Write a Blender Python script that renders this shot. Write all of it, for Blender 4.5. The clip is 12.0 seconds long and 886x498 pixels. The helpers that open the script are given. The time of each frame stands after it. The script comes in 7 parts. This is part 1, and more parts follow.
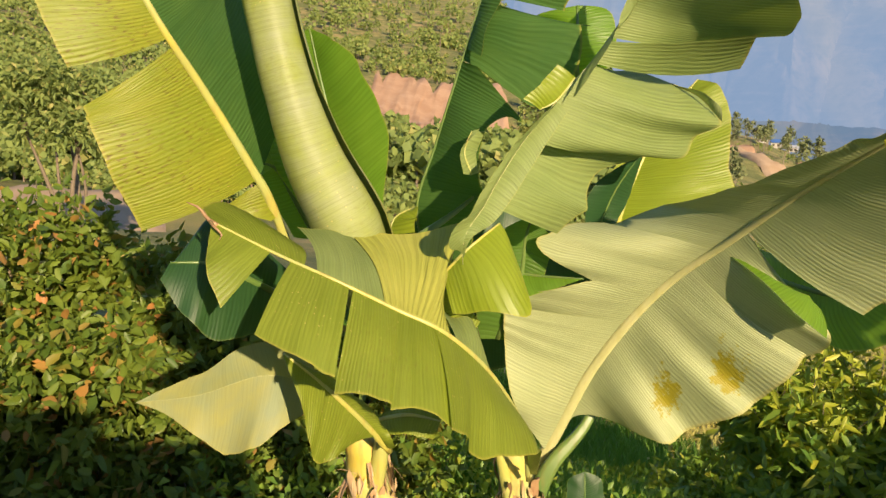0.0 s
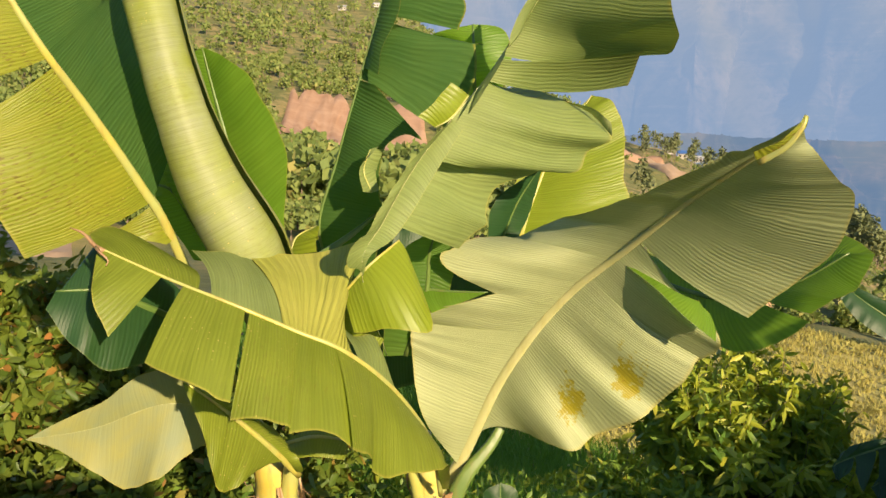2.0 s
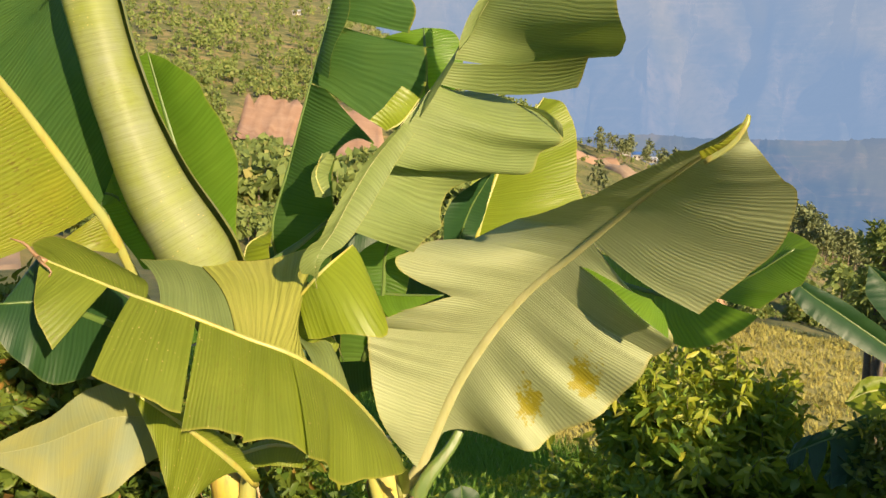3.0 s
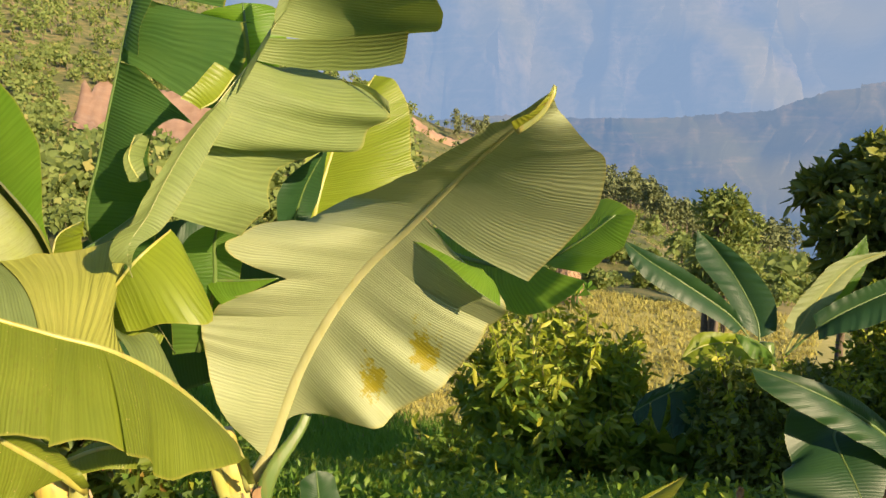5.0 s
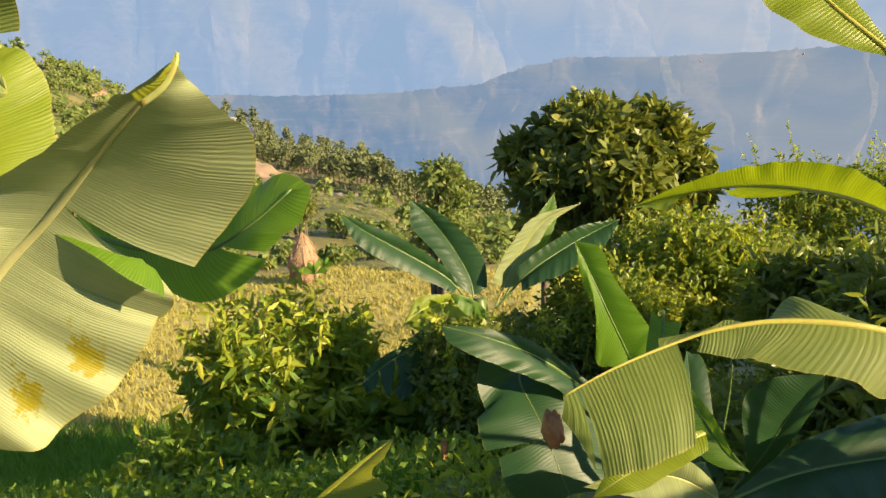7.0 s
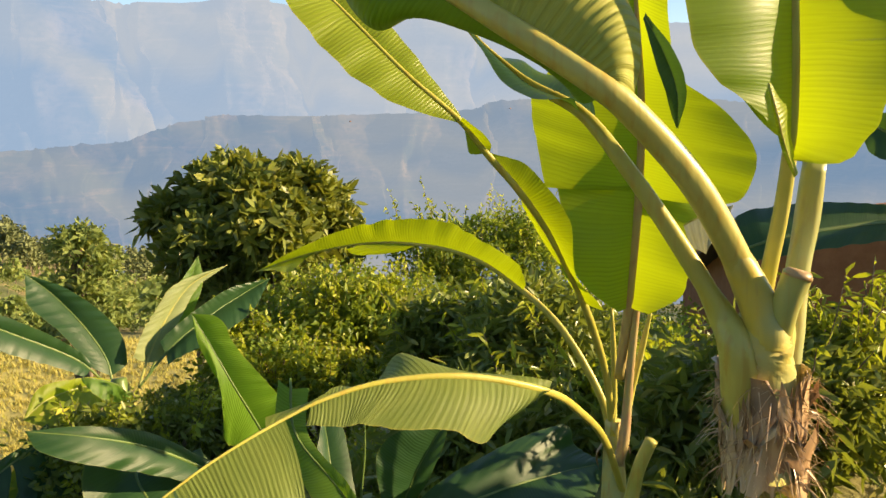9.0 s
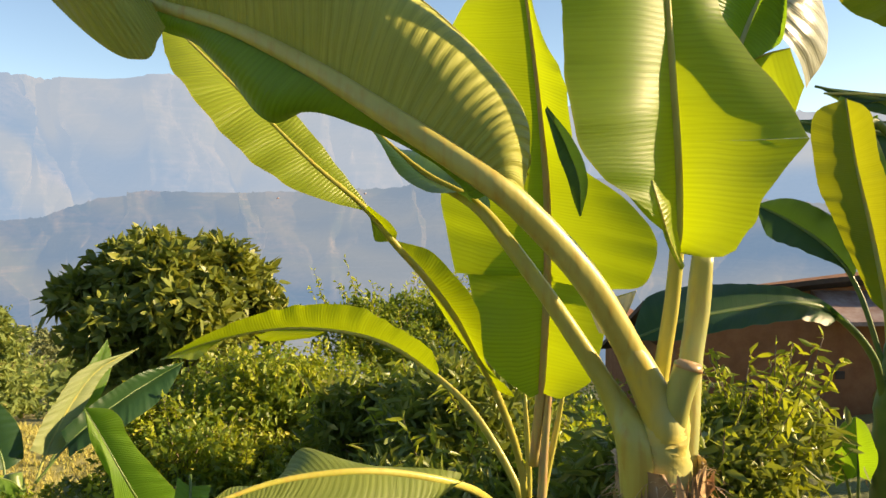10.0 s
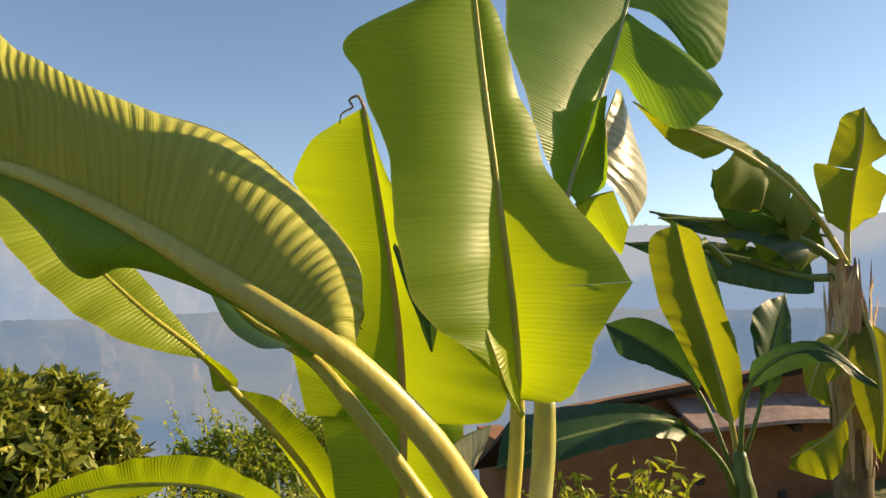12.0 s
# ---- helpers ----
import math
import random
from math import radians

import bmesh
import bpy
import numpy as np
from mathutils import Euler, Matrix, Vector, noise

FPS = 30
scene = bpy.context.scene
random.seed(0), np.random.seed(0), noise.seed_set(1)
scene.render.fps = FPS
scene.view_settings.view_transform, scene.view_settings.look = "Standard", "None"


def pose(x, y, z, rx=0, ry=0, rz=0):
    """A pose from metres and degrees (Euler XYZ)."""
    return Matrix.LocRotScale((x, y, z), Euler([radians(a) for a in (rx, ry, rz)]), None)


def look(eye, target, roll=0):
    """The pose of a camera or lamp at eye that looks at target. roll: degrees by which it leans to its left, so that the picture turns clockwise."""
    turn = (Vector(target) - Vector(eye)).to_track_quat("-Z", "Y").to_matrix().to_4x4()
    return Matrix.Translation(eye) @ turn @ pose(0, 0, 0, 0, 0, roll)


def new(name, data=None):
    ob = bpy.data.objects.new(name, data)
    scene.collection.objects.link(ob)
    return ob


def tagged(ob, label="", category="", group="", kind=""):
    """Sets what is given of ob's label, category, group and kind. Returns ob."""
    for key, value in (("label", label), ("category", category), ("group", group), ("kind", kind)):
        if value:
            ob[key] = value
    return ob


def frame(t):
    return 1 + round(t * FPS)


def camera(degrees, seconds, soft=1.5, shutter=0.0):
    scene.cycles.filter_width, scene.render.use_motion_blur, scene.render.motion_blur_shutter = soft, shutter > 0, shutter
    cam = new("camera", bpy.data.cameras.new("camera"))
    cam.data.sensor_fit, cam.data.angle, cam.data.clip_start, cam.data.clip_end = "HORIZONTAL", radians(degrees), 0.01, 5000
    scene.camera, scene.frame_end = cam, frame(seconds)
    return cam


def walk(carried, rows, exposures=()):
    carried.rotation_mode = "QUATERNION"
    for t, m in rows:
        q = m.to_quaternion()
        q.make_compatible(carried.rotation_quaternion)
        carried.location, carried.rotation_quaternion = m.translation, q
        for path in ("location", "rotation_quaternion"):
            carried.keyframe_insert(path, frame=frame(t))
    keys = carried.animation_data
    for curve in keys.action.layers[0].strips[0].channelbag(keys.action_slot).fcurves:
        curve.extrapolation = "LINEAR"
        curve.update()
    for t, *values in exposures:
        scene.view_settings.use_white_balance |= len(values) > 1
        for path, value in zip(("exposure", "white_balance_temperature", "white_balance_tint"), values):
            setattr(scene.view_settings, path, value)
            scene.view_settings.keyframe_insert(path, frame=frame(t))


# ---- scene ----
cam = camera(61.3, 12.0)
PATH = [
    (0, (-0.067, -0.056, 2.594), (-0.118, 1.903, 2.194), 1.3),
    (0.5, (-0.055, -0.053, 2.595), (-0.057, 1.906, 2.193), 1.3),
    (1, (-0.046, -0.055, 2.594), (0.008, 1.907, 2.211), 1.1),
    (1.5, (-0.032, -0.061, 2.599), (0.069, 1.903, 2.233), 1.0),
    (2, (-0.017, -0.061, 2.6), (0.14, 1.9, 2.244), 0.7),
    (2.5, (-0.01, -0.056, 2.599), (0.2, 1.902, 2.25), 0.4),
    (4.5, (0.048, -0.083, 2.588), (0.544, 1.822, 2.236), -0.7),
    (5, (0.078, -0.073, 2.579), (0.691, 1.79, 2.19), -0.9),
    (5.5, (0.111, -0.071, 2.573), (0.838, 1.743, 2.148), -1.5),
    (6, (0.139, -0.08, 2.57), (0.967, 1.685, 2.127), -2.0),
    (6.5, (0.172, -0.087, 2.562), (1.137, 1.604, 2.105), -2.2),
    (7, (0.258, -0.101, 2.557), (1.47, 1.421, 2.095), -1.8),
    (7.5, (0.337, -0.125, 2.557), (1.81, 1.151, 2.108), -1.1),
    (9.5, (0.504, -0.166, 2.57), (2.331, 0.605, 2.307), -0.7),
    (10, (0.524, -0.195, 2.59), (2.397, 0.491, 2.454), -0.6),
    (10.5, (0.533, -0.206, 2.604), (2.437, 0.405, 2.59), -0.3),
    (11, (0.552, -0.218, 2.619), (2.482, 0.302, 2.698), -0.8),
    (11.5, (0.566, -0.227, 2.63), (2.518, 0.192, 2.761), -1.4),
    (12, (0.58, -0.248, 2.652), (2.543, 0.1, 2.817), -2.6),
]
walk(cam, [(t, look(eye, target, roll)) for t, eye, target, roll in PATH], [(0, 0.34, 6400, 13), (4.5, 0.36, 6400, 13), (7.5, 0.68, 6700, 10), (9.5, 0.72, 7150, 11), (12, 0.48, 7150, 12)])

# ---- light: low warm evening sun from behind the camera's start, open sky ----
SUN_AZ, SUN_EL = 156.0, 19.0
world = bpy.data.worlds.new("sky")
scene.world = world
world.use_nodes = True
_nt = world.node_tree
_sky = _nt.nodes.new("ShaderNodeTexSky")
_sky.sky_type = "NISHITA"
_sky.sun_disc = False
_sky.sun_elevation = radians(SUN_EL)
_sky.sun_rotation = radians(SUN_AZ)
_sky.altitude = 1400
_sky.air_density, _sky.dust_density, _sky.ozone_density = 1.0, 0.4, 1.5
_nt.links.new(_sky.outputs[0], _nt.nodes["Background"].inputs[0])
_nt.nodes["Background"].inputs[1].default_value = 0.135
sun = new("sun", bpy.data.lights.new("sun", "SUN"))
sun.data.energy, sun.data.angle, sun.data.color = 6.8, radians(0.6), (1.0, 0.77, 0.46)
_a, _e = radians(SUN_AZ), radians(SUN_EL)
TO_SUN = Vector((math.sin(_a) * math.cos(_e), math.cos(_a) * math.cos(_e), math.sin(_e)))
sun.matrix_world = look(TO_SUN * 50, (0, 0, 0))


# ---- materials ----
def material(name):
    m = bpy.data.materials.new(name)
    m.use_nodes = True
    nt = m.node_tree
    return m, nt, nt.nodes["Principled BSDF"], nt.nodes["Material Output"]


def node(nt, kind, links=(), **values):
    """A node with its inputs set: links are (input, socket) pairs; values name inputs or properties."""
    n = nt.nodes.new("ShaderNode" + kind)
    for key, value in values.items():
        socket = n.inputs.get(key.replace("_", " "))
        if socket is not None:
            socket.default_value = value
        else:
            setattr(n, key, value)
    for key, socket in links:
        nt.links.new(socket, n.inputs[key])
    return n


def ramp(nt, socket, stops):
    r = nt.nodes.new("ShaderNodeValToRGB")
    nt.links.new(socket, r.inputs[0])
    while len(r.color_ramp.elements) < len(stops):
        r.color_ramp.elements.new(0.5)
    for e, (pos, col) in zip(r.color_ramp.elements, stops):
        e.position, e.color = pos, (*col, 1) if len(col) == 3 else col
    return r.outputs[0]


def mix(nt, fac, a, b, blend="MIX"):
    n = nt.nodes.new("ShaderNodeMix")
    n.data_type, n.blend_type = "RGBA", blend
    for key, v in ((0, fac), (6, a), (7, b)):
        if isinstance(v, bpy.types.NodeSocket):
            nt.links.new(v, n.inputs[key])
        else:
            n.inputs[key].default_value = v if key == 0 else (*v, 1)
    return n.outputs[2]


def value(nt, op, a, b=0.0, c=0.0):
    n = nt.nodes.new("ShaderNodeMath")
    n.operation = op
    for key, v in enumerate((a, b, c)):
        if isinstance(v, bpy.types.NodeSocket):
            nt.links.new(v, n.inputs[key])
        else:
            n.inputs[key].default_value = v
    return n.outputs[0]


def leaf_material(name, base, alt, through_col, clear=0.4, rough=0.42, ribs=0.25, pitch=95.0, specks=0.0, stripe=0.3, margin=(0.5, 0.42, 0.08), stains=(), shine=0.35, veins=0.4, deep_ribs=0.26):
    """Banana leaf: lateral veins across the blade, mottling, pale margin, light through the blade."""
    m, nt, bsdf, out = material(name)
    uv = node(nt, "UVMap", uv_map="vein").outputs[0]
    cross = node(nt, "UVMap", uv_map="across").outputs[0]
    sep = node(nt, "SeparateXYZ", [(0, uv)])
    wob = node(nt, "TexNoise", [("Vector", uv)], Scale=5.0, Detail=2.0).outputs[0]
    along = value(nt, "ADD", sep.outputs[0], value(nt, "MULTIPLY", wob, 0.02))
    # pleats and fine veins, both running from the midrib to the margin
    lane = node(nt, "TexNoise", [("Vector", uv)], Scale=3.0, Detail=2.0).outputs[0]
    pleat = value(nt, "SINE", value(nt, "MULTIPLY", value(nt, "ADD", along, value(nt, "MULTIPLY", lane, 0.05)), pitch * 6.283))
    pleat = value(nt, "MULTIPLY", pleat, ramp(nt, lane, [(0.3, (0.25, 0.25, 0.25)), (0.65, (1, 1, 1))]))
    broad = node(nt, "TexNoise", [("Vector", node(nt, "CombineXYZ", [(0, value(nt, "MULTIPLY", along, 130.0)), (1, value(nt, "MULTIPLY", sep.outputs[1], 1.2))]).outputs[0])], Scale=1.0, Detail=4.0, Roughness=0.6).outputs[0]
    fine = node(nt, "TexNoise", [("Vector", node(nt, "CombineXYZ", [(0, value(nt, "MULTIPLY", along, 380.0)), (1, value(nt, "MULTIPLY", sep.outputs[1], 2.5))]).outputs[0])], Scale=1.0, Detail=2.0).outputs[0]
    blotch = node(nt, "TexNoise", [("Vector", uv)], Scale=7.0, Detail=6.0, Roughness=0.6).outputs[0]
    col = mix(nt, ramp(nt, blotch, [(0.35, (0, 0, 0)), (0.68, (1, 1, 1))]), base, alt)
    line = ramp(nt, broad, [(0.35, (0, 0, 0)), (0.7, (1, 1, 1))])
    col = mix(nt, value(nt, "MULTIPLY", line, stripe), col, tuple(min(1.0, c * 1.55 + 0.02) for c in base))
    col = mix(nt, value(nt, "MULTIPLY", ramp(nt, fine, [(0.45, (0, 0, 0)), (0.7, (1, 1, 1))]), 0.4), col, tuple(c * 0.5 for c in base))
    vein = value(nt, "POWER", value(nt, "MULTIPLY_ADD", pleat, 0.5, 0.5), 3.0)
    col = mix(nt, value(nt, "MULTIPLY", vein, veins), col, tuple(c * 0.55 for c in base))
    if specks:
        grit = node(nt, "TexNoise", [("Vector", node(nt, "CombineXYZ", [(0, value(nt, "MULTIPLY", along, 260.0)), (1, value(nt, "MULTIPLY", sep.outputs[1], 55.0))]).outputs[0])], Scale=1.0, Detail=2.0).outputs[0]
        where = node(nt, "TexNoise", [("Vector", uv)], Scale=4.0, Detail=2.0).outputs[0]
        hit = value(nt, "MULTIPLY", ramp(nt, grit, [(0.56, (0, 0, 0)), (0.64, (1, 1, 1))]), ramp(nt, where, [(0.42, (0.1, 0.1, 0.1)), (0.6, (1, 1, 1))]))
        col = mix(nt, value(nt, "MULTIPLY", hit, specks), col, (0.13, 0.075, 0.02))
        dots = node(nt, "TexVoronoi", [("Vector", uv)], Scale=70.0, Randomness=1.0).outputs["Distance"]
        col = mix(nt, value(nt, "MULTIPLY", ramp(nt, dots, [(0.08, (1, 1, 1)), (0.14, (0, 0, 0))]), ramp(nt, lane, [(0.47, (0, 0, 0)), (0.55, (0.9, 0.9, 0.9))])), col, (0.6, 0.48, 0.16))
    edge = node(nt, "SeparateXYZ", [(0, cross)]).outputs[0]
    rim = ramp(nt, value(nt, "ADD", edge, value(nt, "MULTIPLY", value(nt, "SUBTRACT", wob, 0.5), 0.02)), [(0.972, (0, 0, 0)), (0.992, (1, 1, 1))])
    col = mix(nt, value(nt, "MULTIPLY", rim, 0.4), col, margin)
    # rotting spots: a yellow halo round a brown middle
    for (sx, sy, sz), size in stains:
        here = node(nt, "NewGeometry").outputs["Position"]
        off = node(nt, "VectorMath", [(0, here)], operation="SUBTRACT")
        off.inputs[1].default_value = (sx, sy, sz)
        off = node(nt, "VectorMath", [(0, off.outputs[0])], operation="MULTIPLY")
        off.inputs[1].default_value = (1, 1, 0.55)
        far = node(nt, "VectorMath", [(0, off.outputs[0])], operation="LENGTH").outputs["Value"]
        ragged = value(nt, "ADD", value(nt, "DIVIDE", far, size), value(nt, "MULTIPLY", value(nt, "SUBTRACT", node(nt, "TexNoise", [("Vector", here)], Scale=30.0, Detail=6.0, Roughness=0.7).outputs[0], 0.5), 2.4))
        col = mix(nt, ramp(nt, ragged, [(0.75, (1, 1, 1)), (0.95, (0, 0, 0))]), col, (0.3, 0.26, 0.015))
        col = mix(nt, ramp(nt, ragged, [(0.12, (1, 1, 1)), (0.3, (0, 0, 0))]), col, (0.2, 0.08, 0.02))
    nt.links.new(col, bsdf.inputs["Base Color"])
    bsdf.inputs["Roughness"].default_value = rough
    bsdf.inputs["Specular IOR Level"].default_value = shine
    rel = value(nt, "ADD", value(nt, "MULTIPLY", pleat, deep_ribs), value(nt, "ADD", value(nt, "MULTIPLY", broad, 0.5), value(nt, "MULTIPLY", fine, 0.5)))
    bump = node(nt, "Bump", [("Height", rel)], Strength=min(1.0, ribs * 1.7), Distance=0.004)
    nt.links.new(bump.outputs[0], bsdf.inputs["Normal"])
    glow = mix(nt, value(nt, "MULTIPLY", line, 0.4), through_col, tuple(min(1.0, c * 1.3) for c in through_col))
    glow = mix(nt, value(nt, "MULTIPLY", vein, veins * 0.8), glow, tuple(c * 0.6 for c in through_col))
    tr = node(nt, "BsdfTranslucent", [("Color", glow), ("Normal", bump.outputs[0])])
    ms = node(nt, "MixShader", [(1, bsdf.outputs[0]), (2, tr.outputs[0])], Fac=clear)
    nt.links.new(ms.outputs[0], out.inputs[0])
    return m


# upper and lower (paler, waxy) faces of banana leaves, and copies tinted by sun or shade
green = leaf_material("leaf_green", (0.075, 0.16, 0.022), (0.12, 0.21, 0.03), (0.3, 0.52, 0.02), 0.4)
# deep green, darkened further to put the shade on low leaves into the colour
deep = leaf_material("leaf_deep_shaded_green", (0.02, 0.064, 0.02), (0.032, 0.085, 0.024), (0.1, 0.22, 0.02), 0.2, 0.42, 0.14, stripe=0.15, shine=0.38, margin=(0.16, 0.2, 0.05))
fresh = leaf_material("leaf_fresh_green", (0.12, 0.24, 0.018), (0.17, 0.3, 0.025), (0.36, 0.6, 0.02), 0.42, 0.38)
olive = leaf_material("leaf_olive", (0.17, 0.22, 0.018), (0.22, 0.27, 0.025), (0.3, 0.4, 0.03), 0.25, 0.45, 0.2, specks=0.3)
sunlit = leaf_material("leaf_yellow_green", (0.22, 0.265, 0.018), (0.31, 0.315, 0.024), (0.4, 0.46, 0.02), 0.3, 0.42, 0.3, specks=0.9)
mid_green = leaf_material("leaf_mid_green", (0.05, 0.12, 0.028), (0.075, 0.15, 0.032), (0.16, 0.34, 0.02), 0.25, 0.6, 0.25, stripe=0.25, shine=0.1)
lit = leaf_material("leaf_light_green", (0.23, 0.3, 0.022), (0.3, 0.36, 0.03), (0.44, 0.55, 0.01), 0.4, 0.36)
sage = leaf_material("leaf_sage", (0.2, 0.265, 0.08), (0.26, 0.32, 0.105), (0.3, 0.4, 0.05), 0.25, 0.5, 0.3)
pale = leaf_material("leaf_underside", (0.26, 0.31, 0.13), (0.31, 0.36, 0.15), (0.3, 0.4, 0.06), 0.22, 0.55, 0.2)
ribbed = leaf_material("leaf_ribbed", (0.36, 0.38, 0.07), (0.43, 0.43, 0.09), (0.46, 0.46, 0.01), 0.2, 0.55, 0.6, 56.0, deep_ribs=0.5, shine=0.18, veins=0.25)
# backlit copies: the yellow of sun shining through is put into their colours
glow = leaf_material("leaf_backlit", (0.15, 0.25, 0.02), (0.21, 0.3, 0.025), (0.47, 0.59, 0.012), 0.46, 0.42, 0.08, shine=0.3, stripe=0.2)
far_glow = leaf_material("leaf_old_backlit", (0.12, 0.17, 0.02), (0.18, 0.21, 0.03), (0.38, 0.42, 0.012), 0.45, 0.5, 0.1, shine=0.2)
ribbed_green = leaf_material("leaf_ribbed_green", (0.16, 0.215, 0.045), (0.215, 0.26, 0.06), (0.34, 0.44, 0.02), 0.3, 0.52, 0.35, 60.0, shine=0.22)
# silver paints the sun's glossy sheen on crumpled blades as a pale colour
silver = leaf_material("leaf_sun_sheen", (0.5, 0.5, 0.36), (0.34, 0.34, 0.18), (0.4, 0.38, 0.2), 0.2, 0.22, 0.8, 40.0, shine=0.6)
cream = leaf_material("leaf_cream_underside", (0.25, 0.3, 0.17), (0.36, 0.34, 0.09), (0.4, 0.42, 0.06), 0.2, 0.5, 0.05, stripe=0.1, veins=0.08)
rolled = leaf_material("leaf_rolled", (0.27, 0.32, 0.06), (0.3, 0.33, 0.19), (0.34, 0.42, 0.06), 0.1, 0.55, 0.06, 60.0, stripe=0.08, veins=0.12, specks=0.25)
big = leaf_material("leaf_broad_underside", (0.35, 0.4, 0.2), (0.42, 0.46, 0.24), (0.34, 0.42, 0.06), 0.18, 0.5, 0.22, 120.0, stripe=0.2, veins=0.55, stains=(((0.686, 1.921, 1.911), 0.062), ((0.666, 1.921, 1.846), 0.04), ((0.541, 2.002, 1.782), 0.05), ((0.578, 2.004, 1.854), 0.03)))


def stalk_material(name, base, alt, red):
    m, nt, bsdf, out = material(name)
    co = node(nt, "TexCoord").outputs["Object"]
    n1 = node(nt, "TexNoise", [("Vector", co)], Scale=9.0, Detail=4.0).outputs[0]
    n2 = node(nt, "TexNoise", [("Vector", node(nt, "Mapping", [("Vector", co)], Scale=(60, 60, 6)).outputs[0])], Scale=1.0, Detail=3.0).outputs[0]
    col = mix(nt, ramp(nt, n1, [(0.35, (0, 0, 0)), (0.65, (1, 1, 1))]), base, alt)
    col = mix(nt, value(nt, "MULTIPLY", ramp(nt, n2, [(0.5, (0, 0, 0)), (0.72, (1, 1, 1))]), 0.7), col, red)
    nt.links.new(col, bsdf.inputs["Base Color"])
    bsdf.inputs["Roughness"].default_value = 0.4
    bsdf.inputs["Subsurface Weight"].default_value = 0.0
    bump = node(nt, "Bump", [("Height", n2)], Strength=0.25, Distance=0.004)
    nt.links.new(bump.outputs[0], bsdf.inputs["Normal"])
    return m


stalk = stalk_material("leaf_stalk", (0.35, 0.39, 0.13), (0.46, 0.42, 0.08), (0.38, 0.28, 0.07))
stalk_gold = stalk_material("leaf_stalk_yellow", (0.42, 0.4, 0.06), (0.5, 0.46, 0.1), (0.44, 0.3, 0.05))
stalk_green = stalk_material("leaf_stalk_green", (0.09, 0.16, 0.035), (0.13, 0.2, 0.045), (0.16, 0.17, 0.045))
stalk_tan = stalk_material("leaf_stalk_tan", (0.48, 0.42, 0.09), (0.54, 0.5, 0.13), (0.46, 0.3, 0.05))
stalk_pink = stalk_material("leaf_stalk_pink", (0.42, 0.3, 0.16), (0.4, 0.34, 0.12), (0.4, 0.17, 0.1))
stalk_pale = stalk_material("leaf_stalk_pale", (0.42, 0.43, 0.19), (0.48, 0.47, 0.23), (0.4, 0.38, 0.14))
stem_skin = stalk_material("stem_skin", (0.42, 0.46, 0.19), (0.6, 0.47, 0.07), (0.42, 0.24, 0.08))
dry_husk = stalk_material("dry_husk", (0.33, 0.2, 0.1), (0.42, 0.28, 0.15), (0.14, 0.07, 0.03))
husk_tan = stalk_material("husk_fibre", (0.52, 0.35, 0.18), (0.62, 0.47, 0.29), (0.25, 0.12, 0.05))
old_trunk = stalk_material("old_trunk", (0.13, 0.1, 0.06), (0.2, 0.16, 0.1), (0.06, 0.04, 0.025))
cut_face = stalk_material("cut_face", (0.42, 0.27, 0.12), (0.5, 0.36, 0.18), (0.28, 0.12, 0.04))


def foliage_material(name, base, alt, third, through_col, clear=0.3, rough=0.6):
    """Many small leaves: each leaf takes its own shade."""
    m, nt, bsdf, out = material(name)
    geo = node(nt, "NewGeometry").outputs["Random Per Island"]
    col = ramp(nt, geo, [(0.0, base), (0.55, alt), (0.86, alt), (1.0, third)])
    noise1 = node(nt, "TexNoise", [("Vector", node(nt, "TexCoord").outputs["Object"])], Scale=1.3, Detail=3.0).outputs[0]
    col = mix(nt, value(nt, "MULTIPLY", noise1, 0.45), col, tuple(c * 0.6 for c in base))
    nt.links.new(col, bsdf.inputs["Base Color"])
    bsdf.inputs["Roughness"].default_value = rough
    bsdf.inputs["Specular IOR Level"].default_value = 0.3
    tr = node(nt, "BsdfTranslucent", Color=(*through_col, 1))
    ms = node(nt, "MixShader", [(1, bsdf.outputs[0]), (2, tr.outputs[0])], Fac=clear)
    nt.links.new(ms.outputs[0], out.inputs[0])
    return m


bush_green = foliage_material("bush_green", (0.11, 0.23, 0.045), (0.25, 0.38, 0.055), (0.6, 0.52, 0.04), (0.55, 0.6, 0.03), 0.38, 0.4)
bush_rust = foliage_material("bush_rust", (0.075, 0.14, 0.022), (0.19, 0.255, 0.035), (0.58, 0.25, 0.08), (0.4, 0.4, 0.03), 0.3, 0.45)
# tree_dark's pale last colour paints sun highlights on scattered leaves
tree_dark = foliage_material("tree_dark", (0.085, 0.12, 0.025), (0.235, 0.27, 0.05), (0.56, 0.52, 0.13), (0.32, 0.34, 0.03), 0.26, 0.36)
mango = foliage_material("mango_green", (0.09, 0.135, 0.03), (0.23, 0.28, 0.06), (0.45, 0.4, 0.12), (0.34, 0.4, 0.04), 0.3, 0.32)
# young shoots, with the sun's yellow on bush tops put into the colour
young = foliage_material("young_leaf_sunlit", (0.22, 0.29, 0.03), (0.44, 0.48, 0.05), (0.75, 0.68, 0.1), (0.55, 0.6, 0.03), 0.36, 0.42)
laurel = foliage_material("laurel_green", (0.075, 0.13, 0.025), (0.195, 0.275, 0.04), (0.52, 0.52, 0.1), (0.4, 0.5, 0.04), 0.36, 0.4)
weed = foliage_material("weed_green", (0.1, 0.22, 0.02), (0.14, 0.28, 0.03), (0.2, 0.3, 0.04), (0.25, 0.45, 0.03), 0.35, 0.6)
straw = foliage_material("field_straw", (0.5, 0.45, 0.12), (0.6, 0.54, 0.16), (0.34, 0.42, 0.08), (0.6, 0.5, 0.15), 0.3, 0.8)
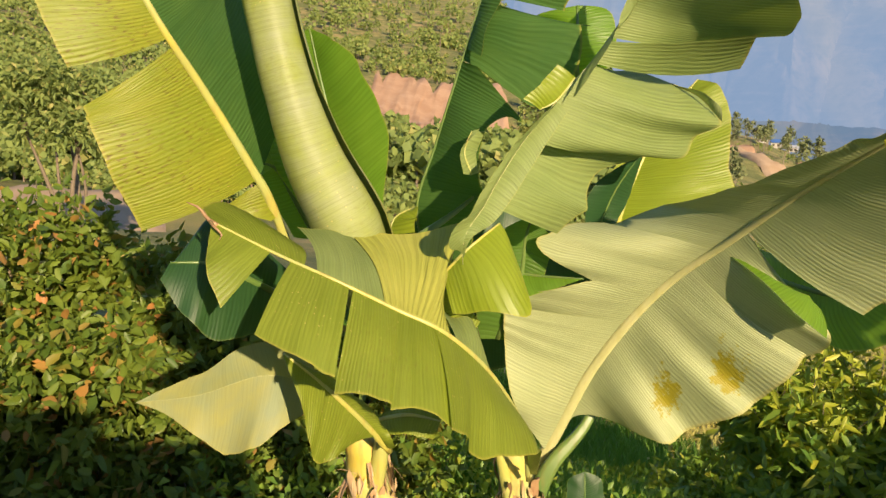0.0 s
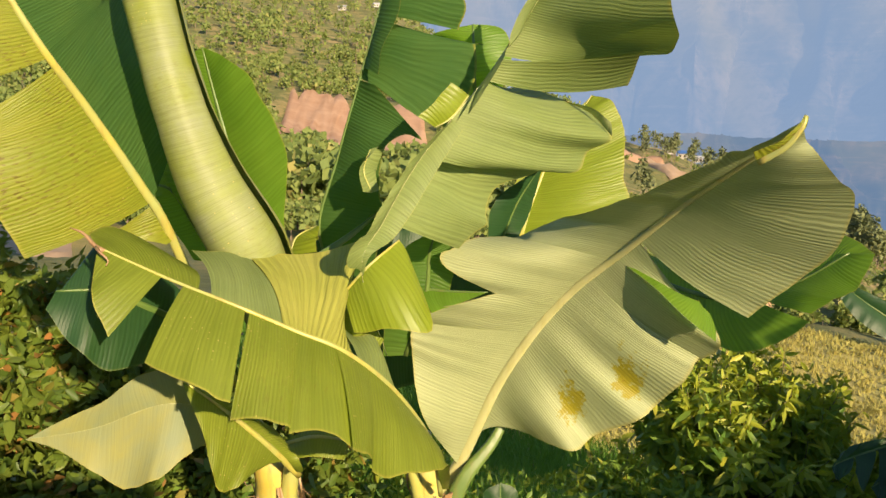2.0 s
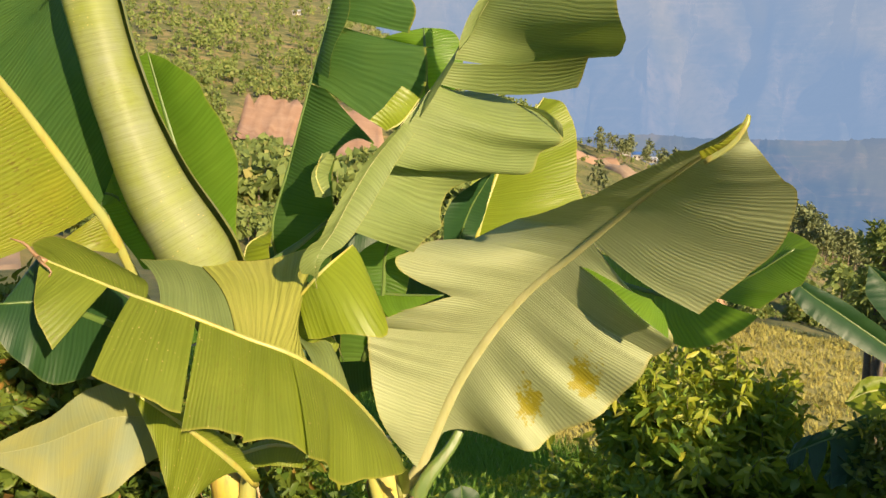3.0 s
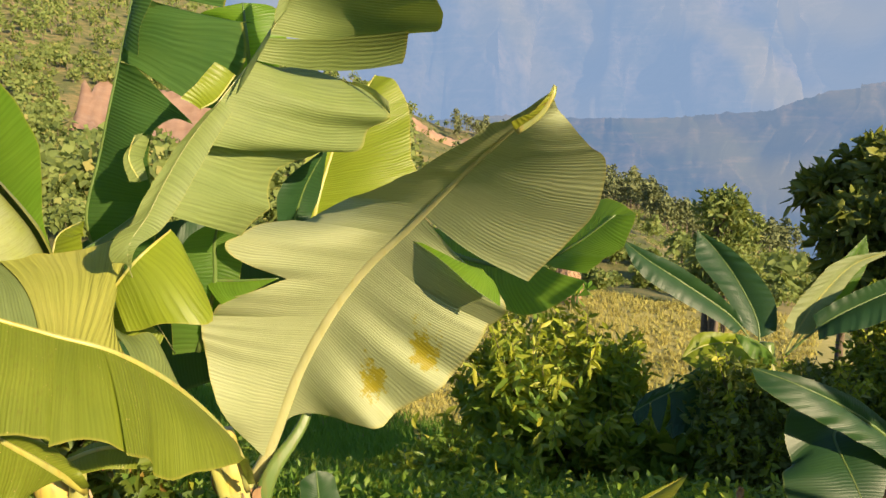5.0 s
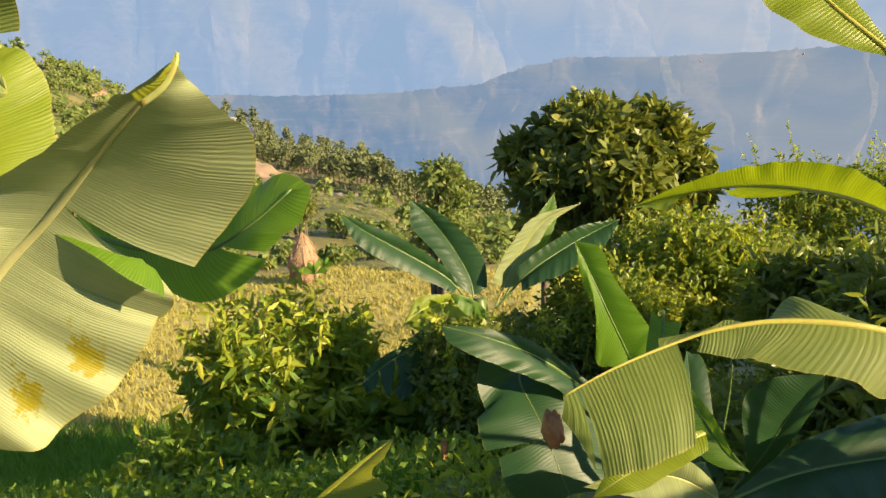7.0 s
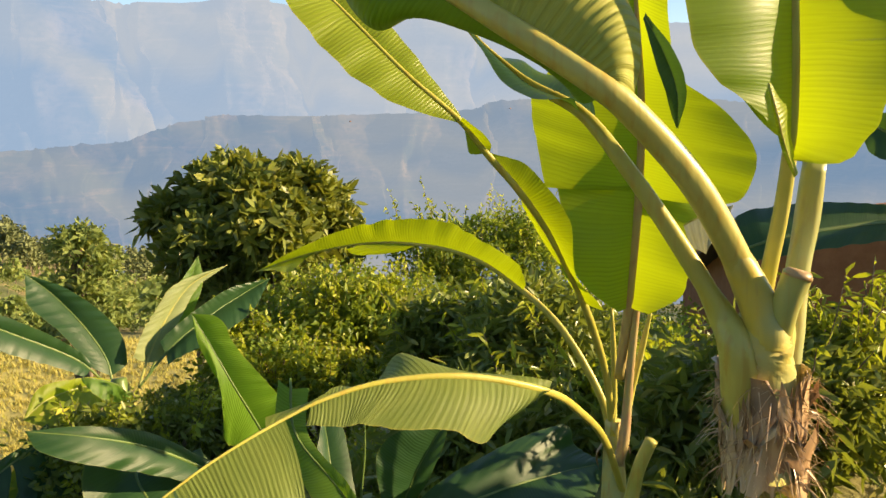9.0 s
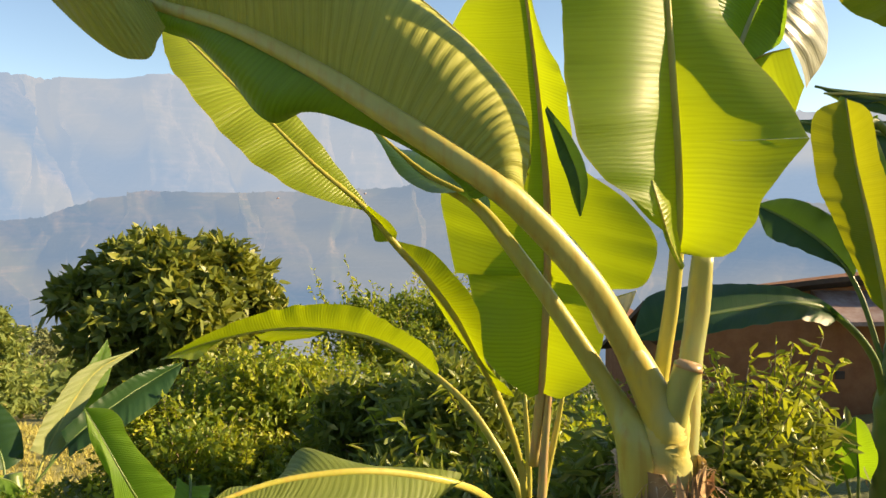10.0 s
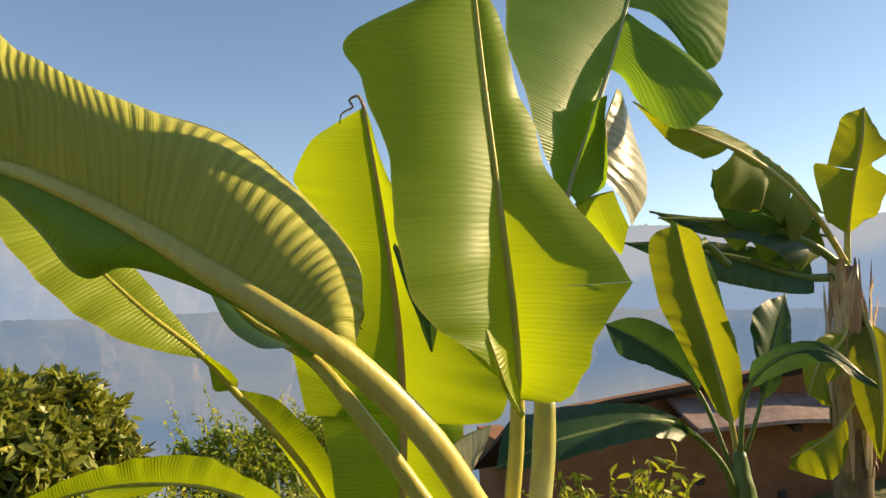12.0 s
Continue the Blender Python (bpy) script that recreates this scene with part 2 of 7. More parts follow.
woods = foliage_material("hill_woods", (0.14, 0.2, 0.055), (0.27, 0.33, 0.09), (0.5, 0.44, 0.15), (0.36, 0.42, 0.07), 0.3, 0.7)
wood_pine = foliage_material("hill_pine", (0.16, 0.19, 0.08), (0.21, 0.24, 0.1), (0.28, 0.28, 0.11), (0.12, 0.15, 0.04), 0.15, 0.7)


def plain(name, base, alt, rough=0.8, scale=8.0, bumpy=0.3, depth=0.01):
    m, nt, bsdf, out = material(name)
    co = node(nt, "TexCoord").outputs["Object"]
    n1 = node(nt, "TexNoise", [("Vector", co)], Scale=scale, Detail=7.0, Roughness=0.6).outputs[0]
    n2 = node(nt, "TexNoise", [("Vector", co)], Scale=scale * 7.0, Detail=4.0).outputs[0]
    col = mix(nt, ramp(nt, n1, [(0.35, (0, 0, 0)), (0.65, (1, 1, 1))]), base, alt)
    col = mix(nt, value(nt, "MULTIPLY", n2, 0.35), col, tuple(c * 0.6 for c in base))
    nt.links.new(col, bsdf.inputs["Base Color"])
    bsdf.inputs["Roughness"].default_value = rough
    bump = node(nt, "Bump", [("Height", value(nt, "ADD", n1, value(nt, "MULTIPLY", n2, 0.4)))], Strength=bumpy, Distance=depth)
    nt.links.new(bump.outputs[0], bsdf.inputs["Normal"])
    return m


bark = plain("bark", (0.16, 0.12, 0.08), (0.24, 0.19, 0.13), 0.85, 20.0, 0.6)
mud_wall = plain("red_mud", (0.27, 0.11, 0.042), (0.36, 0.16, 0.065), 0.9, 6.0, 0.5)
rusty = plain("rusty_sheet", (0.27, 0.17, 0.14), (0.42, 0.34, 0.31), 0.55, 9.0, 0.2)
dark_wood = plain("dark_wood", (0.05, 0.035, 0.025), (0.08, 0.055, 0.04), 0.8, 12.0, 0.4)
thatch = plain("hay", (0.4, 0.25, 0.14), (0.5, 0.34, 0.2), 0.9, 14.0, 0.8, 0.05)
white_paint = plain("pale_plaster", (0.42, 0.4, 0.37), (0.5, 0.48, 0.45), 0.7, 2.0, 0.1)
blue_sheet = plain("blue_sheet", (0.06, 0.16, 0.45), (0.09, 0.2, 0.5), 0.4, 2.0, 0.1)
grey_sheet = plain("grey_sheet", (0.45, 0.46, 0.48), (0.55, 0.56, 0.58), 0.4, 2.0, 0.1)
dead_leaf = plain("dead_leaf", (0.32, 0.14, 0.05), (0.52, 0.28, 0.13), 0.7, 30.0, 0.5)
earth = plain("bare_earth", (0.45, 0.26, 0.15), (0.55, 0.35, 0.22), 0.95, 0.12, 0.5, 0.4)
field_soil = plain("stubble_ground", (0.42, 0.38, 0.11), (0.52, 0.45, 0.15), 0.95, 1.5, 0.4, 0.1)
road_dust = plain("dusty_track", (0.46, 0.31, 0.18), (0.52, 0.37, 0.24), 0.95, 0.2, 0.2, 0.2)


def ground_material():
    m, nt, bsdf, out = material("hill_ground")
    co = node(nt, "TexCoord").outputs["Object"]
    n1 = node(nt, "TexNoise", [("Vector", co)], Scale=0.02, Detail=6.0, Roughness=0.6).outputs[0]
    n2 = node(nt, "TexNoise", [("Vector", co)], Scale=0.5, Detail=8.0, Roughness=0.65).outputs[0]
    n3 = node(nt, "TexNoise", [("Vector", co)], Scale=9.0, Detail=6.0).outputs[0]
    n4 = node(nt, "TexNoise", [("Vector", co)], Scale=0.11, Detail=9.0, Roughness=0.72).outputs[0]
    col = mix(nt, ramp(nt, n1, [(0.4, (0, 0, 0)), (0.62, (1, 1, 1))]), (0.28, 0.25, 0.075), (0.46, 0.32, 0.14))
    col = mix(nt, ramp(nt, n4, [(0.44, (0, 0, 0)), (0.54, (1, 1, 1))]), col, (0.12, 0.145, 0.035))
    col = mix(nt, ramp(nt, n4, [(0.62, (0, 0, 0)), (0.74, (1, 1, 1))]), col, (0.42, 0.27, 0.14))
    col = mix(nt, ramp(nt, n2, [(0.4, (0, 0, 0)), (0.66, (0.7, 0.7, 0.7))]), col, (0.21, 0.22, 0.06))
    col = mix(nt, value(nt, "MULTIPLY", n3, 0.28), col, (0.07, 0.055, 0.03))
    nt.links.new(col, bsdf.inputs["Base Color"])
    bsdf.inputs["Roughness"].default_value = 0.95
    bump = node(nt, "Bump", [("Height", value(nt, "ADD", n2, n3))], Strength=0.5, Distance=0.15)
    nt.links.new(bump.outputs[0], bsdf.inputs["Normal"])
    return m


hill_ground = ground_material()


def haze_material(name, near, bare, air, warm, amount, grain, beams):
    """A far mountainside: its slopes, the kilometres of lit haze before it and slanting shafts of evening sun, both
    painted as emission.
    """
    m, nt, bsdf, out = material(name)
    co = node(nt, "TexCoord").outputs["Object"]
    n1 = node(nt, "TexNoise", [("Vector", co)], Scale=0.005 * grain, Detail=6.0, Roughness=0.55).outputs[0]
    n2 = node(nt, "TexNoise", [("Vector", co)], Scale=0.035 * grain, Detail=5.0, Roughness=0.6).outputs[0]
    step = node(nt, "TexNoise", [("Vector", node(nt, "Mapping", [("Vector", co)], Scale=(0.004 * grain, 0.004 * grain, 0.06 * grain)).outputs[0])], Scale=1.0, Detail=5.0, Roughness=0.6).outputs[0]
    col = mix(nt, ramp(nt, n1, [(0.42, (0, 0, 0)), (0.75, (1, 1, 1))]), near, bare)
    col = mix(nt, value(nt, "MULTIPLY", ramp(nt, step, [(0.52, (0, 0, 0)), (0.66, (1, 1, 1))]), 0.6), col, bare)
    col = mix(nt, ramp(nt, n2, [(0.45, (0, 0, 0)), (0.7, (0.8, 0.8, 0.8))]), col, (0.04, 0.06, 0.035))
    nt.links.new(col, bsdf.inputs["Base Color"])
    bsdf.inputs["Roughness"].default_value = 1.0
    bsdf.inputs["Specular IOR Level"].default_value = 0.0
    # shafts: broad soft bands painted into the glow, leaning with the low sun
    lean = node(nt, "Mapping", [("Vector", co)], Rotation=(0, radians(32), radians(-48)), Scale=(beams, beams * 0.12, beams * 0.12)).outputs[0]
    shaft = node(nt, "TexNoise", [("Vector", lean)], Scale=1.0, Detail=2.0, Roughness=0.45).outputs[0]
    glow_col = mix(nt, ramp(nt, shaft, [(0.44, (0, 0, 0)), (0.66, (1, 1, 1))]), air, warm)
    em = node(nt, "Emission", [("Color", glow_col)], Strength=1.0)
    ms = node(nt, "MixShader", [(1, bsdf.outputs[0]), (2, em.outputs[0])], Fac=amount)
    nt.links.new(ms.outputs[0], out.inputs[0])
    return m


# air and warm are the painted haze light, glowing over most of each slope
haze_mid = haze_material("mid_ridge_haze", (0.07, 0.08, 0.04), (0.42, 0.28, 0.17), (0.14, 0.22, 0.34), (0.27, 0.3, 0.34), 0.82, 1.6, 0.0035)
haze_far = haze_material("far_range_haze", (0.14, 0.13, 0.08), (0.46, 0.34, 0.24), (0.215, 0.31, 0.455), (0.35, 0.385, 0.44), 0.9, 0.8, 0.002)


# ---- building helpers ----
def mesh_object(name, verts, faces, mat, smooth=True, uvs=None):
    me = bpy.data.meshes.new(name)
    me.from_pydata([tuple(v) for v in verts], [], faces)
    if smooth:
        me.polygons.foreach_set("use_smooth", [True] * len(me.polygons))
    for layer, data in (uvs or {}).items():
        lay = me.uv_layers.new(name=layer)
        idx = np.empty(len(me.loops), dtype=np.int32)
        me.loops.foreach_get("vertex_index", idx)
        lay.data.foreach_set("uv", np.asarray(data, dtype=np.float32)[idx].ravel())
    me.materials.append(mat)
    return new(name, me)


def under(ob, parent, label=""):
    ob.parent = parent
    return tagged(ob, label)


def part(name, bm, mat, parent, label=""):
    me = bpy.data.meshes.new(name)
    bm.to_mesh(me)
    bm.free()
    me.materials.append(mat)
    me.polygons.foreach_set("use_smooth", [True] * len(me.polygons))
    return under(new(name, me), parent, label)


def spline(points, s):
    """Catmull-Rom through points, for an array of s in 0..1."""
    p = np.asarray(points, float)
    n = len(p) - 1
    p = np.vstack([2 * p[0] - p[1], p, 2 * p[-1] - p[-2]])
    x = np.clip(np.asarray(s, float), 0, 1) * n
    i = np.minimum(x.astype(int), n - 1)
    f = (x - i)[:, None]
    a, b, c, d = p[i], p[i + 1], p[i + 2], p[i + 3]
    return 0.5 * (2 * b + (c - a) * f + (2 * a - 5 * b + 4 * c - d) * f**2 + (3 * b - a - 3 * c + d) * f**3)


def unit(v):
    return v / np.maximum(np.linalg.norm(v, axis=-1, keepdims=True), 1e-9)


def sides(points, s, face):
    """Along, across and facing directions on a spine."""
    t = unit(spline(points, np.minimum(s + 0.01, 1)) - spline(points, np.maximum(s - 0.01, 0)))
    b = unit(np.cross(t, np.asarray(face, float)))
    return t, b, np.cross(b, t)


def tube(name, points, radii, mat, parent=None, label="", rings=20, around=10, groove=0.0, face=(0, 0, 1), lump=0.0):
    """A tapering stalk along a spline; groove hollows the side that faces `face`."""
    s = np.linspace(0, 1, rings)
    c = spline(points, s)
    t, b, n = sides(points, s, face)
    r = np.interp(s, np.linspace(0, 1, len(radii)), radii)
    ang = np.linspace(0, 2 * np.pi, around, endpoint=False)
    g = 1 - groove * np.clip(np.sin(ang), 0, 1) ** 2
    ring = c[:, None] + r[:, None, None] * (np.cos(ang)[None, :, None] * b[:, None] + (np.sin(ang) * g)[None, :, None] * n[:, None])
    if lump:
        ring += np.array([[[noise.noise(Vector(p) * 14.0)] * 3 for p in row] for row in ring]) * lump * n[:, None]
    v = ring.reshape(-1, 3).tolist() + [c[0].tolist(), c[-1].tolist()]
    k = around
    f = [(i * k + j, i * k + (j + 1) % k, (i + 1) * k + (j + 1) % k, (i + 1) * k + j) for i in range(rings - 1) for j in range(k)]
    e = rings * k
    f += [(e, (j + 1) % k, j) for j in range(k)] + [(e + 1, e - k + j, e - k + (j + 1) % k) for j in range(k)]
    ob = mesh_object(name, v, f, mat)
    if parent is not None:
        under(ob, parent, label)
    return ob


def thing(name, at, label, category, group="", kind=""):
    ob = new(name)
    ob.location = at
    ob.empty_display_size = 0.05
    bpy.context.view_layer.update()
    return tagged(ob, label, category, group, kind)


def settle(ob):
    """Keep the parts of a thing where they were built, in world places."""
    m = Matrix.Translation(-Vector(ob.location))
    for child in ob.children:
        child.matrix_parent_inverse = m


seed_count = [0]


def blade_grid(spine, face, seg, length, belly, flutter, seed):
    """One piece of lamina between the midrib and its own margin, or between two tears."""
    seg = np.asarray(seg, float)
    rows = max(8, int(abs(seg[-1, 0] - seg[0, 0]) * length / 0.01))
    rows = min(rows, 190)
    cols = 10
    s = np.linspace(seg[0, 0], seg[-1, 0], rows)
    # margin offsets, eased between the given stations
    off = np.empty((rows, 3))
    x = seg[:, 0]
    for k in range(3):
        y = seg[:, k + 1]
        if len(x) > 2:
            m = np.gradient(y, x)
        else:
            m = np.full(len(x), (y[-1] - y[0]) / max(x[-1] - x[0], 1e-6))
        i = np.clip(np.searchsorted(x, s, side="right") - 1, 0, len(x) - 2)
        h = np.maximum(x[i + 1] - x[i], 1e-6)
        q = (s - x[i]) / h
        off[:, k] = (2 * q**3 - 3 * q**2 + 1) * y[i] + (q**3 - 2 * q**2 + q) * h * m[i] + (3 * q**2 - 2 * q**3) * y[i + 1] + (q**3 - q**2) * h * m[i + 1]
    c = spline(spine, s)
    t, b, n = sides(spine, s, face)
    v = np.linspace(0, 1, cols)
    edge = off[:, 0:1] * t + off[:, 1:2] * b + off[:, 2:3] * n
    width = np.linalg.norm(edge, axis=1)
    # the vein leaves the midrib straight out, then sweeps along
    pts = c[:, None] + v[None, :, None] * edge[:, None]
    up = unit(np.cross(edge, t) * np.sign((np.cross(edge, t) * n).sum(1, keepdims=True) + 1e-9))
    pts += (belly * width[:, None] * np.sin(np.pi * v)[None, :])[:, :, None] * up[:, None]
    pts -= (0.10 * width[:, None] * np.sin(np.pi * v)[None, :])[:, :, None] * t[:, None] * np.sign(off[:, 0:1])[:, :, None] * np.minimum(1, np.abs(off[:, 0:1]) / (width[:, None] + 1e-6))[:, :, None]
    arc = s * length
    wave = np.array([noise.noise(Vector((a * 17.0, seed * 3.7, 0))) + 0.13 * noise.noise(Vector((a * 46.0, seed * 3.7, 5))) + 0.04 * noise.noise(Vector((a * 120.0, seed, 9))) for a in arc])
    fade = np.clip(width / 0.1, 0, 1)
    pts += (flutter * fade[:, None] * wave[:, None] * (v**1.3)[None, :])[:, :, None] * up[:, None]
    # pieces of margin nibbled unevenly
    nib = np.array([noise.noise(Vector((a * 26.0, seed * 5.3, 0))) for a in arc]) * 0.0035
    pts += (nib[:, None] * fade[:, None] * (v**6)[None, :])[:, :, None] * unit(edge)[:, None]
    faces = [(i * cols + j, i * cols + j + 1, (i + 1) * cols + j + 1, (i + 1) * cols + j) for i in range(rows - 1) for j in range(cols - 1)]
    vein = np.stack([np.repeat(arc + seed * 0.37, cols), (v[None] * width[:, None]).ravel() + seed], 1)
    across = np.stack([np.tile(v, rows), np.repeat(arc, cols)], 1)
    return pts.reshape(-1, 3), faces, {"vein": vein, "across": across}


def leaf(plant, mat, face, spine, blades, rib=(0.015, 0.005), belly=0.06, flutter=0.012, skin=None):
    """A banana leaf under its plant: midrib and stalk as the part, its pieces of blade as sub-parts."""
    seed_count[0] += 1
    seed = seed_count[0]
    s = np.linspace(0, 1, 40)
    pts = spline(spine, s)
    length = float(np.linalg.norm(np.diff(pts, axis=0), axis=1).sum())
    rings = int(min(60, max(14, length / 0.03)))
    stalk_ob = tube("leaf", spine, (rib[0], rib[0] * 0.9, (rib[0] + rib[1]) / 2, rib[1], rib[1] * 0.6), skin or (stalk_green if mat in (deep, green, fresh, mid_green) else stalk_gold if plant in (P4, P4B) else stalk), plant, rings=rings, around=10, groove=0.25, face=face)
    for seg in blades:
        skin_of = mat
        if isinstance(seg, tuple):
            skin_of, seg = seg
        v, f, uvs = blade_grid(spine, face, seg, length, belly, flutter, seed + 0.31 * len(stalk_ob.children))
        under(mesh_object("blade", v, f, skin_of, uvs=uvs), stalk_ob)
    return stalk_ob


# ---- ground: one sheet from the terrace at the camera down to the valley and out to the horizon ----
AZ = [-100, -40, -12, 0, 11, 20, 30, 42, 60, 85, 125, 180, 260]
DIST = [0, 4, 12, 25, 42, 100, 200, 400]
HEIGHTS = {
    -100: (1, 1, 1, 0.5, 0, 0, 10, 40),
    -40: (1, 0.5, -0.5, -2, -3.5, -6, 4, 38),
    -12: (1, 0.4, -1.2, -4, -6, -9, -3, 32),
    0: (1, 0.2, -3, -6.5, -7.5, -11, -9, 24),
    11: (1, 0.1, -4, -8.2, -8.8, -12, -12, 13),
    20: (1, 0.0, -4.5, -8.8, -9.2, -14, -20, -14),
    30: (1, 0.0, -4.5, -8.8, -9.2, -16, -27, -40),
    42: (1, 0.1, -4, -8.6, -9.4, -20, -40, -72),
    60: (1, 0.3, -2.5, -6.5, -10.5, -30, -75, -140),
    85: (1, 0.9, -0.5, -3, -8, -32, -80, -150),
    125: (1, 1, 1, 0, -2, -10, -30, -60),
    180: (1, 1.1, 1.4, 2, 3, 6, 12, 24),
    260: (1, 1, 1, 0.5, 0, 0, 10, 40),
}


def ground_z(x, y):
    d = math.hypot(x, y)
    az = math.degrees(math.atan2(x, y))
    if az < -100:
        az += 360
    k = max(i for i in range(len(AZ)) if AZ[i] <= az)
    k = min(k, len(AZ) - 2)
    f = (az - AZ[k]) / (AZ[k + 1] - AZ[k])
    f = f * f * (3 - 2 * f)
    a, b = (np.interp(d, DIST, HEIGHTS[AZ[i]]) for i in (k, k + 1))
    z = a + (b - a) * f
    far = min(max((d - 400) / 700, 0), 1)
    if far > 0:
        rise = np.interp(az, [-100, -40, -12, 0, 8, 12, 30, 125, 180, 260], [0.16, 0.2, 0.24, 0.22, 0.02, -0.2, -0.2, -0.2, 0.1, 0.16])
        z += rise * (min(d, 1100) - 400)
    if d > 1100:
        z += (-800 - z) * min((d - 1100) / 900, 1)
    rough = min(d / 40, 1) * min(4.0, 0.2 + d * 0.02)
    z += rough * noise.fractal(Vector((x, y, 0)) * (0.06 if d < 60 else 0.02), 0.9, 2.0, 4)
    # small terraces cut into the slope
    if 60 < d < 900:
        z += 0.9 * (math.fmod(z * 0.5 + 500, 1.0) - 0.5) * min((d - 60) / 60, 1)
    return float(z)


def build_ground():
    rads = [0.0] + list(np.geomspace(0.6, 420, 110)) + list(np.geomspace(440, 4900, 30))
    ang = np.radians(np.linspace(-180, 180, 300, endpoint=False))
    verts = [(0, 0, ground_z(0, 0.01))]
    for r in rads[1:]:
        for a in ang:
            x, y = r * math.sin(a), r * math.cos(a)
            verts.append((x, y, ground_z(x, y)))
    n = len(ang)
    faces = [(0, 1 + (j + 1) % n, 1 + j) for j in range(n)]
    for i in range(len(rads) - 2):
        o = 1 + i * n
        faces += [(o + j, o + (j + 1) % n, o + n + (j + 1) % n, o + n + j) for j in range(n)]
    ob = mesh_object("ground", verts, faces, hill_ground)
    return tagged(ob, "terraced hillside ground of dry grass and soil", "ground", kind="structure")


build_ground()


def polar(az, d):
    return d * math.sin(radians(az)), d * math.cos(radians(az))


def ridge(name, dist, skyline, foot, mat, label, depth=600.0, rough=20.0, seed=0.0):
    """A mountain ridge from its foot up to its skyline, given as (azimuth, elevation) pairs."""
    az = np.linspace(skyline[0][0], skyline[-1][0], 800)
    el = np.interp(az, [p[0] for p in skyline], [p[1] for p in skyline])
    rows = 34
    verts = []
    for i in range(rows):
        q = i / (rows - 1)
        for a, e in zip(az, el):
            d = dist - depth * (1 - q) ** 1.2
            x, y = polar(a, d)
            top = 2.6 + dist * math.tan(radians(e))
            z = foot + (top - foot) * q**1.1
            gully = noise.fractal(Vector((a * 0.16 + seed, q * 1.2, seed)), 0.9, 2.0, 5)
            z += rough * gully * math.sin(math.pi * min(q * 1.02, 1)) ** 0.7
            crest = noise.noise(Vector((a * 2.2, seed, 0))) * 0.5 + noise.noise(Vector((a * 9.0, seed, 4))) * 0.2 + noise.noise(Vector((a * 40.0, seed, 8))) * 0.16
            z += q**8 * crest * dist * 0.0022
            if i == rows - 1:
                # single trees stand out along the crest
                z += dist * 0.004 * max(0.0, noise.noise(Vector((a * 37.0, seed, 12))) + 0.5 * noise.noise(Vector((a * 3.0, seed, 2))))
            verts.append((x + gully * depth * 0.1 * math.sin(a), y - gully * depth * 0.12, z))
    n = len(az)
    faces = [(i * n + j, i * n + j + 1, (i + 1) * n + j + 1, (i + 1) * n + j) for i in range(rows - 1) for j in range(n - 1)]
    ob = mesh_object(name, verts, faces, mat)
    return tagged(ob, label, "mountain", kind="structure")


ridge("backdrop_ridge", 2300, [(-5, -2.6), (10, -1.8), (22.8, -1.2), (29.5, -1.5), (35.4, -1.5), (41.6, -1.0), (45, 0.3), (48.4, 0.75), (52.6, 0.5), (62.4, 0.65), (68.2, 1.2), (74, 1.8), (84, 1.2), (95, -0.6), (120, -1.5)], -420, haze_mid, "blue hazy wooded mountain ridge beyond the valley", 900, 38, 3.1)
# past 84 degrees the range is added to cover the bright horizon
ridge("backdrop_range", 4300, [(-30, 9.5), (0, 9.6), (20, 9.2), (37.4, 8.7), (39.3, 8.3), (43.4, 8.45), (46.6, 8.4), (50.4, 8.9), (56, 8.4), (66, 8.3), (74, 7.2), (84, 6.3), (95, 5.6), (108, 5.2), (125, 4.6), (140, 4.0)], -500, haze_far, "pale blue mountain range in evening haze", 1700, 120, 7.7)


